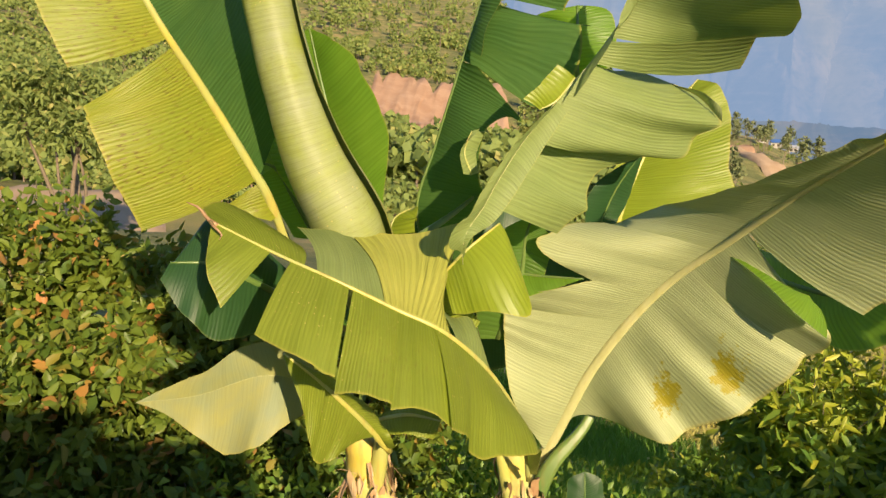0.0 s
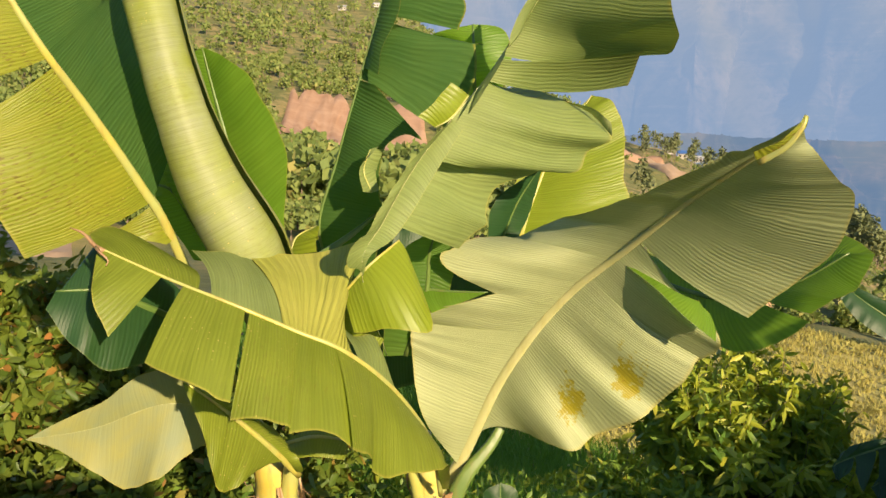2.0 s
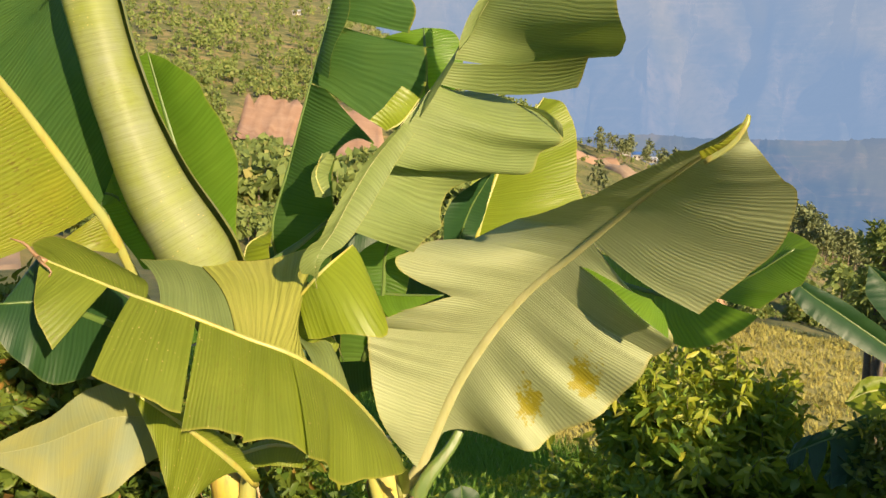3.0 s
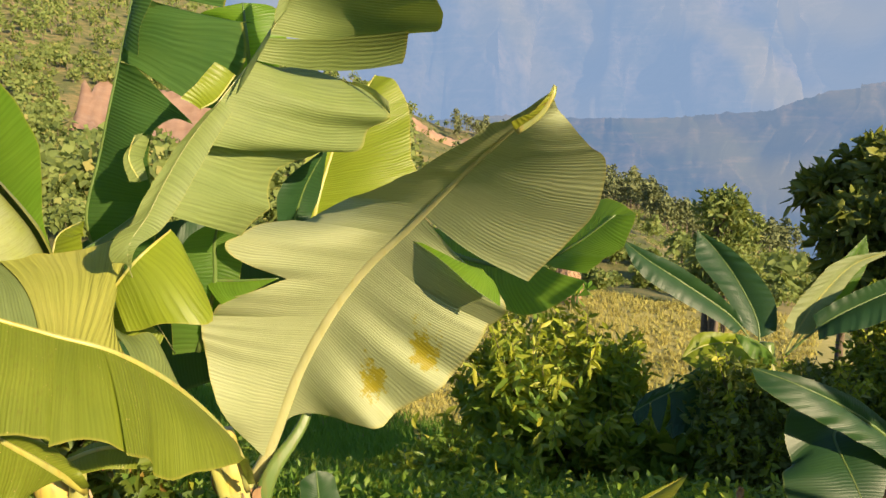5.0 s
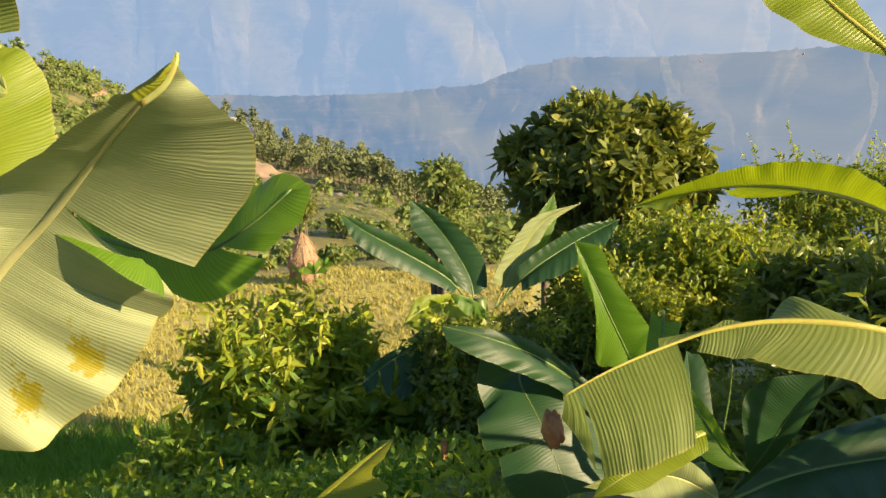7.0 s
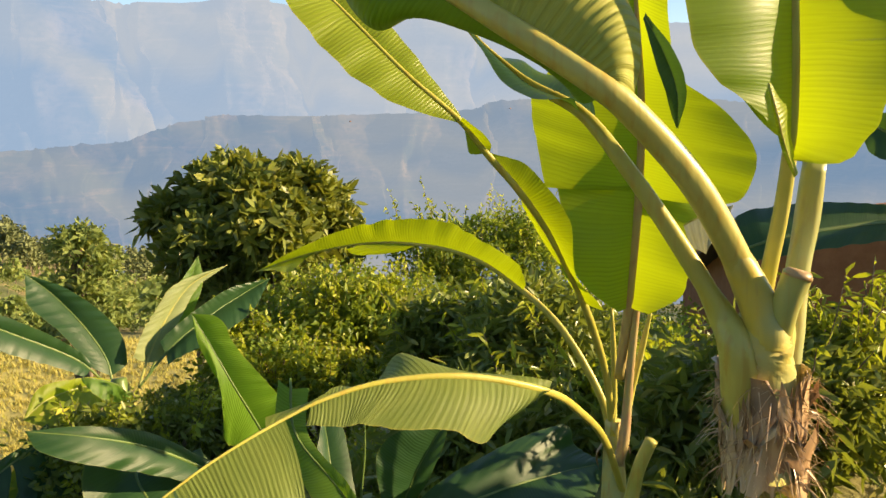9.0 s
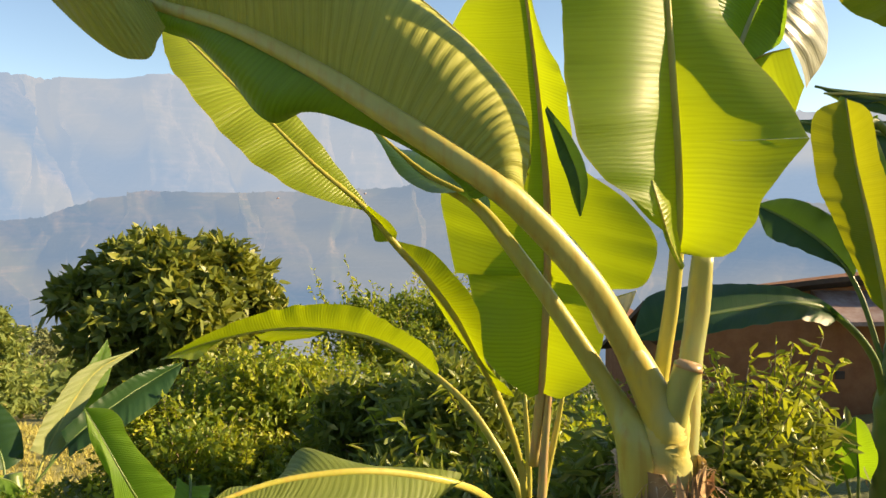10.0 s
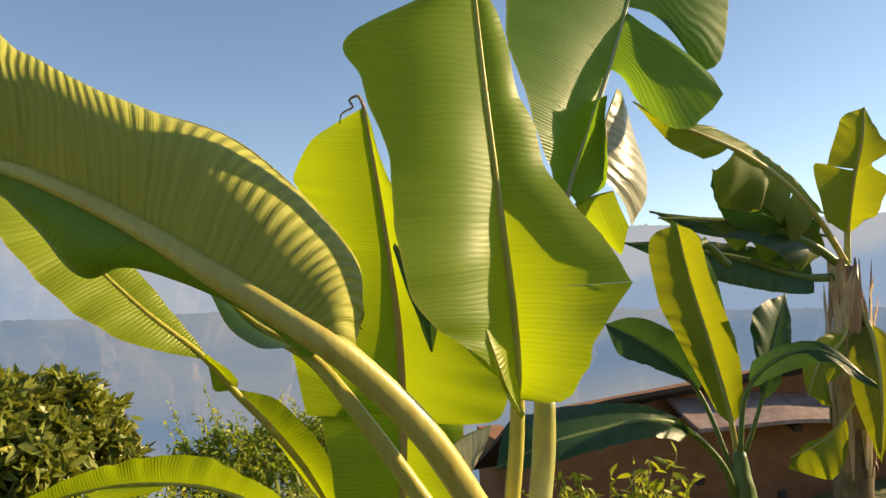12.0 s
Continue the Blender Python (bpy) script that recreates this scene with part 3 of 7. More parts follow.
# ---- foliage ----
def leaf_cloud(name, centres, normals, size, mat, parent=None, rng=None, long=2.6, fold=0.25, label="", kind="", oval=False):
    """Small folded leaves (two triangles each, four where oval) at given places, turned towards given directions."""
    rng = rng or np.random.default_rng(1)
    n = len(centres)
    d = unit(normals + rng.normal(0, 0.55, (n, 3)))
    sidev = unit(np.cross(d, rng.normal(0, 1, (n, 3))))
    nor = np.cross(sidev, d)
    L = np.reshape(size, (-1, 1)) * rng.uniform(0.65, 1.3, n)[:, None]
    Wd = L / long
    droop = rng.uniform(0.0, 0.35, n)[:, None]
    base = centres
    tip = base + d * L - np.array([0, 0, 1.0]) * L * droop
    lft = base + d * L * 0.45 + sidev * Wd * 0.5 + nor * Wd * fold
    rgt = base + d * L * 0.45 - sidev * Wd * 0.5 + nor * Wd * fold
    if oval:
        bend = nor * L * rng.uniform(-0.12, 0.05, n)[:, None]
        near_l, near_r = (base + d * L * 0.28 + k * sidev * Wd * 0.46 + nor * Wd * fold for k in (1, -1))
        far_l, far_r = (base + d * L * 0.66 + k * sidev * Wd * 0.4 + nor * Wd * fold * 0.7 + (tip - base - d * L) * 0.5 + bend for k in (1, -1))
        v = np.stack([base, near_l, far_l, tip + bend, far_r, near_r], 1).reshape(-1, 3)
        o = (np.arange(n) * 6)[:, None, None]
        f = (np.array([[0, 3, 1], [1, 3, 2], [0, 5, 3], [5, 4, 3]])[None] + o).reshape(-1, 3)
    else:
        v = np.stack([base, lft, tip, rgt], 1).reshape(-1, 3)
        o = (np.arange(n) * 4)[:, None, None]
        f = (np.array([[0, 2, 1], [0, 3, 2]])[None] + o).reshape(-1, 3)
    me = bpy.data.meshes.new(name)
    me.vertices.add(len(v))
    me.vertices.foreach_set("co", v.astype(np.float32).ravel())
    me.loops.add(len(f) * 3)
    me.loops.foreach_set("vertex_index", f.astype(np.int32).ravel())
    me.polygons.add(len(f))
    me.polygons.foreach_set("loop_start", np.arange(0, len(f) * 3, 3, dtype=np.int32))
    me.update(calc_edges=True)
    me.materials.append(mat)
    ob = new(name, me)
    if parent is not None:
        under(ob, parent, label)
    return ob


def crown_points(rng, lobes, count, twig=0.12, cluster=9):
    """Places and outward directions of leaves: sprigs on the outside of several uneven lobes."""
    per = max(1, count // (cluster * len(lobes)))
    cs, ns = [], []
    for (cx, cy, cz, rx, ry, rz) in lobes:
        k = int(per * (0.7 + 0.6 * rng.random()))
        u = unit(rng.normal(0, 1, (k, 3)))
        u[:, 2] = np.where(u[:, 2] < -0.55, -u[:, 2], u[:, 2])
        r = np.cbrt(rng.uniform(0.3, 1.15, k))[:, None]
        lump = np.array([1 + 0.22 * noise.noise(Vector(q) * 2.3 + Vector((cx, cy, cz))) for q in u])[:, None]
        p = np.array([cx, cy, cz]) + u * r * lump * np.array([rx, ry, rz])
        for _ in range(cluster):
            w = unit(np.cross(u, rng.normal(0, 1, p.shape)))
            cs.append(p + u * rng.normal(0, twig * 0.5, (k, 1)) + rng.normal(0, twig * 0.3, p.shape))
            ns.append(unit(u * 0.55 + w * 0.9 + np.array([0, 0, 0.3])))
    return np.vstack(cs), np.vstack(ns)


def shrub(name, at, lobes, count, size, mat, label, category, seed, stems=6, long=2.6, twig=0.12, group="", shoots=0, cluster=9, rise=1.0):
    """A bush or tree: trunk or stems, limbs to each lobe, and a crown of single leaves."""
    rng = np.random.default_rng(seed)
    z0 = ground_z(at[0], at[1])
    base = np.array([at[0], at[1], z0 - 0.05])
    ob = thing(name, base, label, category, group)
    for i, lo in enumerate(lobes[:stems]):
        end = np.array(lo[:3])
        mid_p = base + (end - base) * 0.5 + rng.normal(0, 0.12, 3) * np.linalg.norm(end - base) * 0.4
        r = 0.012 + 0.018 * np.linalg.norm(end - base)
        tube("limb", [base + rng.normal(0, 0.03, 3) * [1, 1, 0], mid_p, end], (r, r * 0.7, r * 0.3), bark, ob, rings=10, around=7)
        for _ in range(5):
            u = unit(rng.normal(0, 1, 3) + [0, 0, 0.5])
            e2 = end + u * np.array(lo[3:]) * 0.85
            tube("branch", [mid_p * 0.3 + end * 0.7, (end + e2) / 2 + rng.normal(0, 0.03, 3), e2], (r * 0.35, r * 0.2, r * 0.08), bark, ob, rings=6, around=5)
    c, n = crown_points(rng, lobes, count, twig, cluster)
    leaf_cloud("crown", c, n, size, mat, ob, rng, long, oval=mat is not woods and count < 25000)
    # upright young shoots above the crown
    if shoots:
        sc, sn = [], []
        for _ in range(shoots):
            lo = lobes[rng.integers(len(lobes))]
            u = unit(rng.normal(0, 1, 3) * [1, 1, 0.3] + [0, 0, 1.0])
            p0 = np.array(lo[:3]) + u * np.array(lo[3:]) * 0.9
            h = rng.uniform(1.5, 3.2) * size * rise
            p1 = p0 + unit(u + [0, 0, 0.8]) * h
            tube("shoot", [p0 - u * 0.1, (p0 + p1) / 2, p1], (0.004, 0.003, 0.002), bark, ob, rings=4, around=4)
            for q in np.linspace(0.1, 1, 9):
                for _ in range(2):
                    sc.append(p0 + (p1 - p0) * q)
                    sn.append(unit(rng.normal(0, 1, 3) + u * 0.5))
        leaf_cloud("young_foliage", np.array(sc), np.array(sn), size * 0.8, mat if mat is bush_rust else young, ob, rng, long, oval=True)
    settle(ob)
    return ob


def tufts(name, spots, height, blades, mat, label, seed, lean=0.35, wide=0.012):
    """Grass as one sheet of stuff: single bent blades in tufts."""
    rng = np.random.default_rng(seed)
    n = len(spots) * blades
    p = np.repeat(np.asarray(spots, float), blades, 0) + rng.normal(0, height * 0.22, (n, 3)) * [1, 1, 0]
    h = height * rng.uniform(0.5, 1.2, n)[:, None]
    a = rng.uniform(0, 2 * np.pi, n)
    out = np.stack([np.cos(a), np.sin(a), np.zeros(n)], 1)
    w = np.stack([-np.sin(a), np.cos(a), np.zeros(n)], 1) * (wide * rng.uniform(0.6, 1.4, n))[:, None]
    up = np.array([0, 0, 1.0])
    m1 = p + up * h * 0.55 + out * h * lean * 0.3
    tip = p + up * h * 0.95 + out * h * lean
    v = np.stack([p - w, p + w, m1 + w * 0.8, m1 - w * 0.8, tip], 1).reshape(-1, 3)
    o = np.arange(n) * 5
    f = [q for k in o.tolist() for q in ((k, k + 1, k + 2, k + 3), (k + 3, k + 2, k + 4))]
    ob = mesh_object(name, v, f, mat, smooth=False)
    return tagged(ob, label, "grass", kind="stuff")


def spots_in(rng, count, az0, az1, d0, d1, power=1.0):
    out = []
    while len(out) < count:
        a = rng.uniform(az0, az1)
        d = d0 + (d1 - d0) * rng.random() ** power
        x, y = polar(a, d)
        out.append((x, y, ground_z(x, y) - 0.02))
    return out


_rng = np.random.default_rng(11)
tufts("dry_grass", spots_in(_rng, 11500, 10, 46, 19, 46, 0.8), 0.38, 5, straw, "golden dry grass covering the sloping field", 4, wide=0.03)
tufts("weeds", [p for p in spots_in(_rng, 11000, -14, 38, 3.5, 12) if noise.noise(Vector(p) * 0.9) > 0.02], 0.34, 8, weed, "bright green low weeds between the bushes", 5, wide=0.01)
tufts("slope_grass", spots_in(_rng, 6000, -16, 42, 9, 21), 0.5, 6, weed, "rough green grass on the slope above the field", 6, wide=0.018)
_spots = np.repeat(np.array([p for p in spots_in(_rng, 9000, -24, 85, 2.2, 11) if p[1] > 0.75 * p[0] or p[0] > 4.2]), 5, 0)
_spots += _rng.normal(0, 1, _spots.shape) * [0.08, 0.08, 0] + np.stack([0 * _spots[:, 0], 0 * _spots[:, 0], _rng.uniform(0.04, 0.42, len(_spots))], 1)
tagged(leaf_cloud("undergrowth", _spots, np.tile([0, 0, 0.7], (len(_spots), 1)) + _rng.normal(0, 0.5, _spots.shape), 0.07, bush_green, None, _rng, 2.4), "dark leafy undergrowth below the banana plants", "undergrowth", kind="stuff")


def woods_mass(name, spots, sizes, mat, label, seed, tall=1.4, clumps=8, flecks=22, pine=False):
    """A far wood as one object: every tree a trunk and a broken crown of leafy clumps."""
    rng = np.random.default_rng(seed)
    cs, ns, ls = [], [], []
    tv, tf = [], []
    for (x, y, z), s in zip(spots, sizes):
        h = s * tall
        for k in range(clumps):
            u = unit(rng.normal(0, 1, 3))
            if pine:
                q = (k + rng.random()) / clumps
                rad = s * 0.26 * (1.15 - 0.75 * q)
                c = np.array([x + u[0] * rad * 0.6, y + u[1] * rad * 0.6, z + h * (0.48 + 0.5 * q)])
                size = np.array([rad, rad, h * 0.08])
            else:
                c = np.array([x, y, z + h * 0.5]) + u * np.array([s * 0.3, s * 0.3, h * 0.3]) * rng.uniform(0.4, 1)
                size = np.array([1, 1, 0.75]) * s * rng.uniform(0.14, 0.26)
            w = unit(rng.normal(0, 1, (flecks, 3)) + [0, 0, 0.2])
            cs.append(c + w * size * rng.uniform(0.55, 1.05, (flecks, 1)))
            ns.append(unit(np.cross(w, rng.normal(0, 1, (flecks, 3))) + w * 0.4))
            ls.append(np.full(flecks, s * (0.12 if pine else 0.19)))
        i = len(tv)
        r = 0.025 * s
        tv += [(x - r, y - r, z - 0.5), (x + r, y - r, z - 0.5), (x, y + r, z - 0.5), (x, y, z + h * 0.8)]
        tf += [(i, i + 1, i + 3), (i + 1, i + 2, i + 3), (i + 2, i, i + 3)]
    crown = leaf_cloud(name, np.vstack(cs), np.vstack(ns), np.concatenate(ls), mat, None, rng, 1.2, 0.1)
    tagged(crown, label, "woods", kind="stuff")
    under(mesh_object("trunk", tv, tf, bark, smooth=False), crown)
    return crown


def wood_spots(rng, count, az0, az1, d0, d1, gap=0.0):
    out = []
    while len(out) < count:
        a, d = rng.uniform(az0, az1), math.exp(rng.uniform(math.log(d0), math.log(d1)))
        x, y = polar(a, d)
        if -8.5 < a < 4 and 168 < d < 288:
            continue
        # the track and the bare strip below it stay open
        if 19 < a < 32.5 and -40 < d - np.interp(a, [19, 22, 25, 28, 30, 32.5], [300, 262, 206, 184, 170, 156]) < 38:
            continue
        if noise.noise(Vector((x, y, 0)) * 0.018) > gap:
            out.append((x, y, ground_z(x, y)))
    return out


sp = wood_spots(_rng, 2700, -36, 16, 75, 430, -0.45)
woods_mass("hillside_woods", sp, _rng.uniform(3.5, 8.5, len(sp)), woods, "mixed green woods on the sunlit hillside", 21, 0.95, 6, 10)
sp = wood_spots(_rng, 1500, 12, 45, 50, 330, -0.45)
woods_mass("hillside_scrub", sp, _rng.uniform(0.5, 1.5, len(sp)), woods, "low olive scrub on the valley spur", 22, 0.8, 4, 7)
sp = wood_spots(_rng, 1300, 12, 45, 110, 420, -0.4)
woods_mass("hillside_scrub", sp, _rng.uniform(0.8, 2.0, len(sp)), woods, "bushes dotted over the valley spur", 28, 0.85, 4, 7)
sp = wood_spots(_rng, 200, 12, 45, 120, 430, -0.2)
woods_mass("hillside_woods", sp, _rng.uniform(2, 4.2, len(sp)), woods, "scattered trees on the valley spur", 27, 1.1, 7, 12)
sp = wood_spots(_rng, 150, 19, 44, 185, 400, -0.2)
woods_mass("pine_woods", sp, _rng.uniform(5.5, 9.5, len(sp)), wood_pine, "tall thin pines along the spur", 23, 1.35, 10, 18, True)
sp = wood_spots(_rng, 230, 25, 40, 205, 340, -0.6)
woods_mass("pine_woods", sp, _rng.uniform(4.5, 7.5, len(sp)), wood_pine, "dense dark pines on the spur's shoulder", 29, 1.2, 9, 14, True)
sp = wood_spots(_rng, 1000, -34, 14, 400, 1050, -0.5)
woods_mass("skyline_woods", sp, _rng.uniform(6, 13, len(sp)), woods, "far trees along the hill's skyline", 24, 1.0, 5, 8)
sp = wood_spots(_rng, 260, -34, 12, 58, 112, -0.6)
woods_mass("hillside_scrub", sp, _rng.uniform(1.8, 3.6, len(sp)), woods, "green scrub at the foot of the wooded hill", 30, 0.95, 8, 14)
sp = wood_spots(_rng, 150, 36, 66, 55, 240, -0.4)
woods_mass("valley_scrub", sp, _rng.uniform(1.5, 4, len(sp)), woods, "sunlit scrub falling to the valley", 26, 1.0, 7, 16)
sp = wood_spots(_rng, 46, 14, 44, 47, 66, -0.5)
woods_mass("field_edge_scrub", sp, _rng.uniform(1.3, 2.2, len(sp)), woods, "dark green scrub along the field's far edge", 25, 0.9, 12, 40)


def lobes_from(rng, centre, radii, count, size):
    """Uneven lobes packed in an ellipsoid."""
    out = []
    for _ in range(count):
        u = unit(rng.normal(0, 1, 3)) * np.cbrt(rng.uniform(0.1, 1))
        c = np.array(centre) + u * np.array(radii)
        s = size * rng.uniform(0.7, 1.25)
        out.append((c[0], c[1], c[2], s, s, s * 0.85))
    return out


def bush_at(name, centre, radii, lobes, lobe_size, count, size, mat, label, category, seed, **more):
    rng = np.random.default_rng(seed)
    return shrub(name, (centre[0], centre[1]), lobes_from(rng, centre, radii, lobes, lobe_size), count, size, mat, label, category, seed, **more)


bush_at("tree", (*polar(-28.5, 30), 1.9), (1.9, 1.6, 1.2), 16, 0.9, 7000, 0.3, woods, "light green tree with a pale trunk on the terrace", "tree", 47, twig=0.3, stems=6)
# the bushes round the banana plants
bush_at("bush", (-2.15, 3.8, 1.0), (1.0, 0.6, 0.8), 16, 0.45, 17000, 0.08, bush_rust, "dense green bush with rusty young leaves", "bush", 31, long=2.0, shoots=12)
bush_at("bush", (-1.2, 3.9, 0.7), (0.7, 0.5, 0.5), 9, 0.4, 10000, 0.08, bush_rust, "dense low green bush with rusty leaves", "bush", 32, long=2.0)
bush_at("bush", (-1.5, 3.0, 0.35), (0.9, 0.35, 0.4), 10, 0.34, 10000, 0.08, bush_rust, "low shaded bush in front of the hedge", "bush", 45, long=2.0)
bush_at("bush", (-0.45, 3.3, 0.3), (0.7, 0.4, 0.35), 8, 0.32, 7000, 0.08, bush_rust, "low shaded bush behind the banana stems", "bush", 46, long=2.0)
bush_at("bush", (3.75, 7.1, -1.12), (0.95, 0.9, 0.8), 18, 0.5, 8500, 0.18, bush_green, "dark green bush with yellow sunlit top shoots", "bush", 33, shoots=170, long=3.2)
bush_at("bush", (4.4, 5.9, -1.35), (1.1, 0.8, 0.5), 10, 0.5, 4500, 0.2, bush_green, "low dark green bush beside the field", "bush", 34, shoots=10)
bush_at("bush", (2.6, 8.4, -2.6), (0.8, 0.7, 0.4), 9, 0.4, 4500, 0.13, bush_green, "low dark green bush on the slope", "bush", 35)
bush_at("citrus_bush", (4.75, 4.85, -0.5), (0.6, 0.5, 0.5), 12, 0.34, 9000, 0.09, mango, "dark citrus bush with yellow sprigs beside the banana plant", "bush", 50, shoots=110, long=2.2)
bush_at("bush", (3.15, 5.9, -1.12), (1.1, 0.8, 0.42), 18, 0.42, 8500, 0.17, bush_green, "broad low bush of dark green oval leaves with lighter tips", "bush", 49, shoots=60, long=2.5)
bush_at("bush", (2.1, 5.7, -1.0), (0.5, 0.5, 0.3), 8, 0.36, 5000, 0.11, bush_green, "low leafy bush with bright green top", "bush", 48, shoots=20, long=3.0)
# dark crown and bright sprigs paint in the bush's shaded inside and lit tips
bush_at("citrus_bush", (7.5, 4.75, -0.1), (1.7, 1.1, 0.7), 30, 0.5, 26000, 0.085, laurel, "dark citrus bush thick with yellow-green sprigs lit by low sun", "bush", 36, shoots=520, long=2.0, rise=1.4)
bush_at("citrus_bush", (5.9, 5.2, -0.65), (0.7, 0.6, 0.5), 12, 0.36, 9000, 0.09, mango, "small dark citrus bush with yellow shoots", "bush", 37, shoots=70, long=2.2)
bush_at("citrus_bush", (12.1, 4.6, 0.1), (1.5, 1.3, 0.75), 22, 0.45, 12000, 0.11, laurel, "tall dark bush with thin sunlit upright shoots", "bush", 38, shoots=150, long=2.8, rise=2.2)
bush_at("tree", (9.8, 7.9, 0.72), (1.72, 1.5, 1.0), 46, 0.46, 21000, 0.24, tree_dark, "round dark green tree with glossy broad leaves", "tree", 39, twig=0.1, stems=12, cluster=8)
bush_at("tree", (14.3, 17.4, -1.6), (0.7, 0.7, 1.5), 15, 0.58, 5500, 0.24, woods, "slender light green tree below the field", "tree", 40, twig=0.18)
bush_at("tree", (27.3, 51.2, -7.6), (0.75, 0.75, 0.6), 12, 0.65, 3500, 0.3, tree_dark, "small round olive tree beyond the haystack", "tree", 53, twig=0.18)
bush_at("mango_shrub", (4.7, 1.15, 0.42), (1.0, 0.8, 0.5), 16, 0.38, 14500, 0.135, mango, "dark shrub with long drooping glossy leaves", "bush", 41, long=4.2)
bush_at("mango_shrub", (4.3, 0.15, 0.7), (0.8, 0.5, 0.55), 14, 0.38, 13000, 0.135, mango, "dark shrub with narrow leaves behind the banana stem", "bush", 42, long=4.2)
bush_at("mango_shrub", (6.4, 2.3, 0.55), (0.65, 0.6, 0.4), 13, 0.32, 8000, 0.15, mango, "dark shrub with pale lit whorls of long leaves", "bush", 51, shoots=22, long=3.8)
bush_at("bush", (4.25, -0.22, 1.14), (0.46, 0.34, 0.44), 16, 0.22, 10000, 0.085, mango, "leafy dark bush with yellow-green top shoots by the mud house", "bush", 43, shoots=150, long=3.2, rise=1.5)
bush_at("mango_shrub", (5.5, 1.4, 0.75), (0.75, 0.6, 0.42), 13, 0.32, 9000, 0.14, mango, "dark shrub with whorls of long leaves beyond the sucker", "bush", 52, shoots=14, long=4.4)
bush_at("mango_shrub", (3.1, 1.9, 0.2), (0.9, 0.7, 0.4), 9, 0.45, 4500, 0.15, mango, "dark undergrowth below the banana leaves", "bush", 44, long=4.0)


# ---- banana plants ----
def banana(at, label, group="banana plants"):
    return thing("banana_plant", at, label, "banana plant", group)


def pseudostem(plant, points, radii, mat=None, husks=0, seed=1):
    """The stem of wrapped leaf sheaths, with dry husk strips hanging at its foot."""
    ob = tube("pseudostem", points, radii, mat or stem_skin, plant, rings=26, around=18, lump=0.012)
    rng = np.random.default_rng(seed)
    pts = np.asarray(points, float)
    for i in range(husks):
        s = rng.uniform(0.25, 0.9)
        c = spline(pts, np.array([s]))[0]
        r = np.interp(s, np.linspace(0, 1, len(radii)), radii)
        a = rng.uniform(0, 2 * np.pi)
        out = np.array([math.cos(a), math.sin(a), 0])
        length = rng.uniform(0.04, 0.13)
        top = c + out * r * 1.02
        low = top + out * rng.uniform(-0.004, 0.02) + np.array([-out[1], out[0], 0]) * rng.normal(0, 0.02) - np.array([0, 0, length])
        spine_pts = [top, (top + low) / 2 + out * 0.012, low]
        w = rng.uniform(0.006, 0.026)
        v, f, uvs = blade_grid(spine_pts, out, [(0, 0, w, 0), (0.6, 0, w * 0.8, 0.006), (1, 0, w * 0.1, 0)], length, 0.2, 0.004, float(i))
        under(mesh_object("dry_sheath", v, f, dry_husk, uvs=uvs), ob)
        v, f, uvs = blade_grid(spine_pts, out, [(0, 0, -w, 0), (0.6, 0, -w * 0.7, 0.006), (1, 0, -w * 0.1, 0)], length, 0.2, 0.004, float(i) + 0.5)
        under(mesh_object("dry_sheath", v, f, dry_husk, uvs=uvs), ob)
    return ob


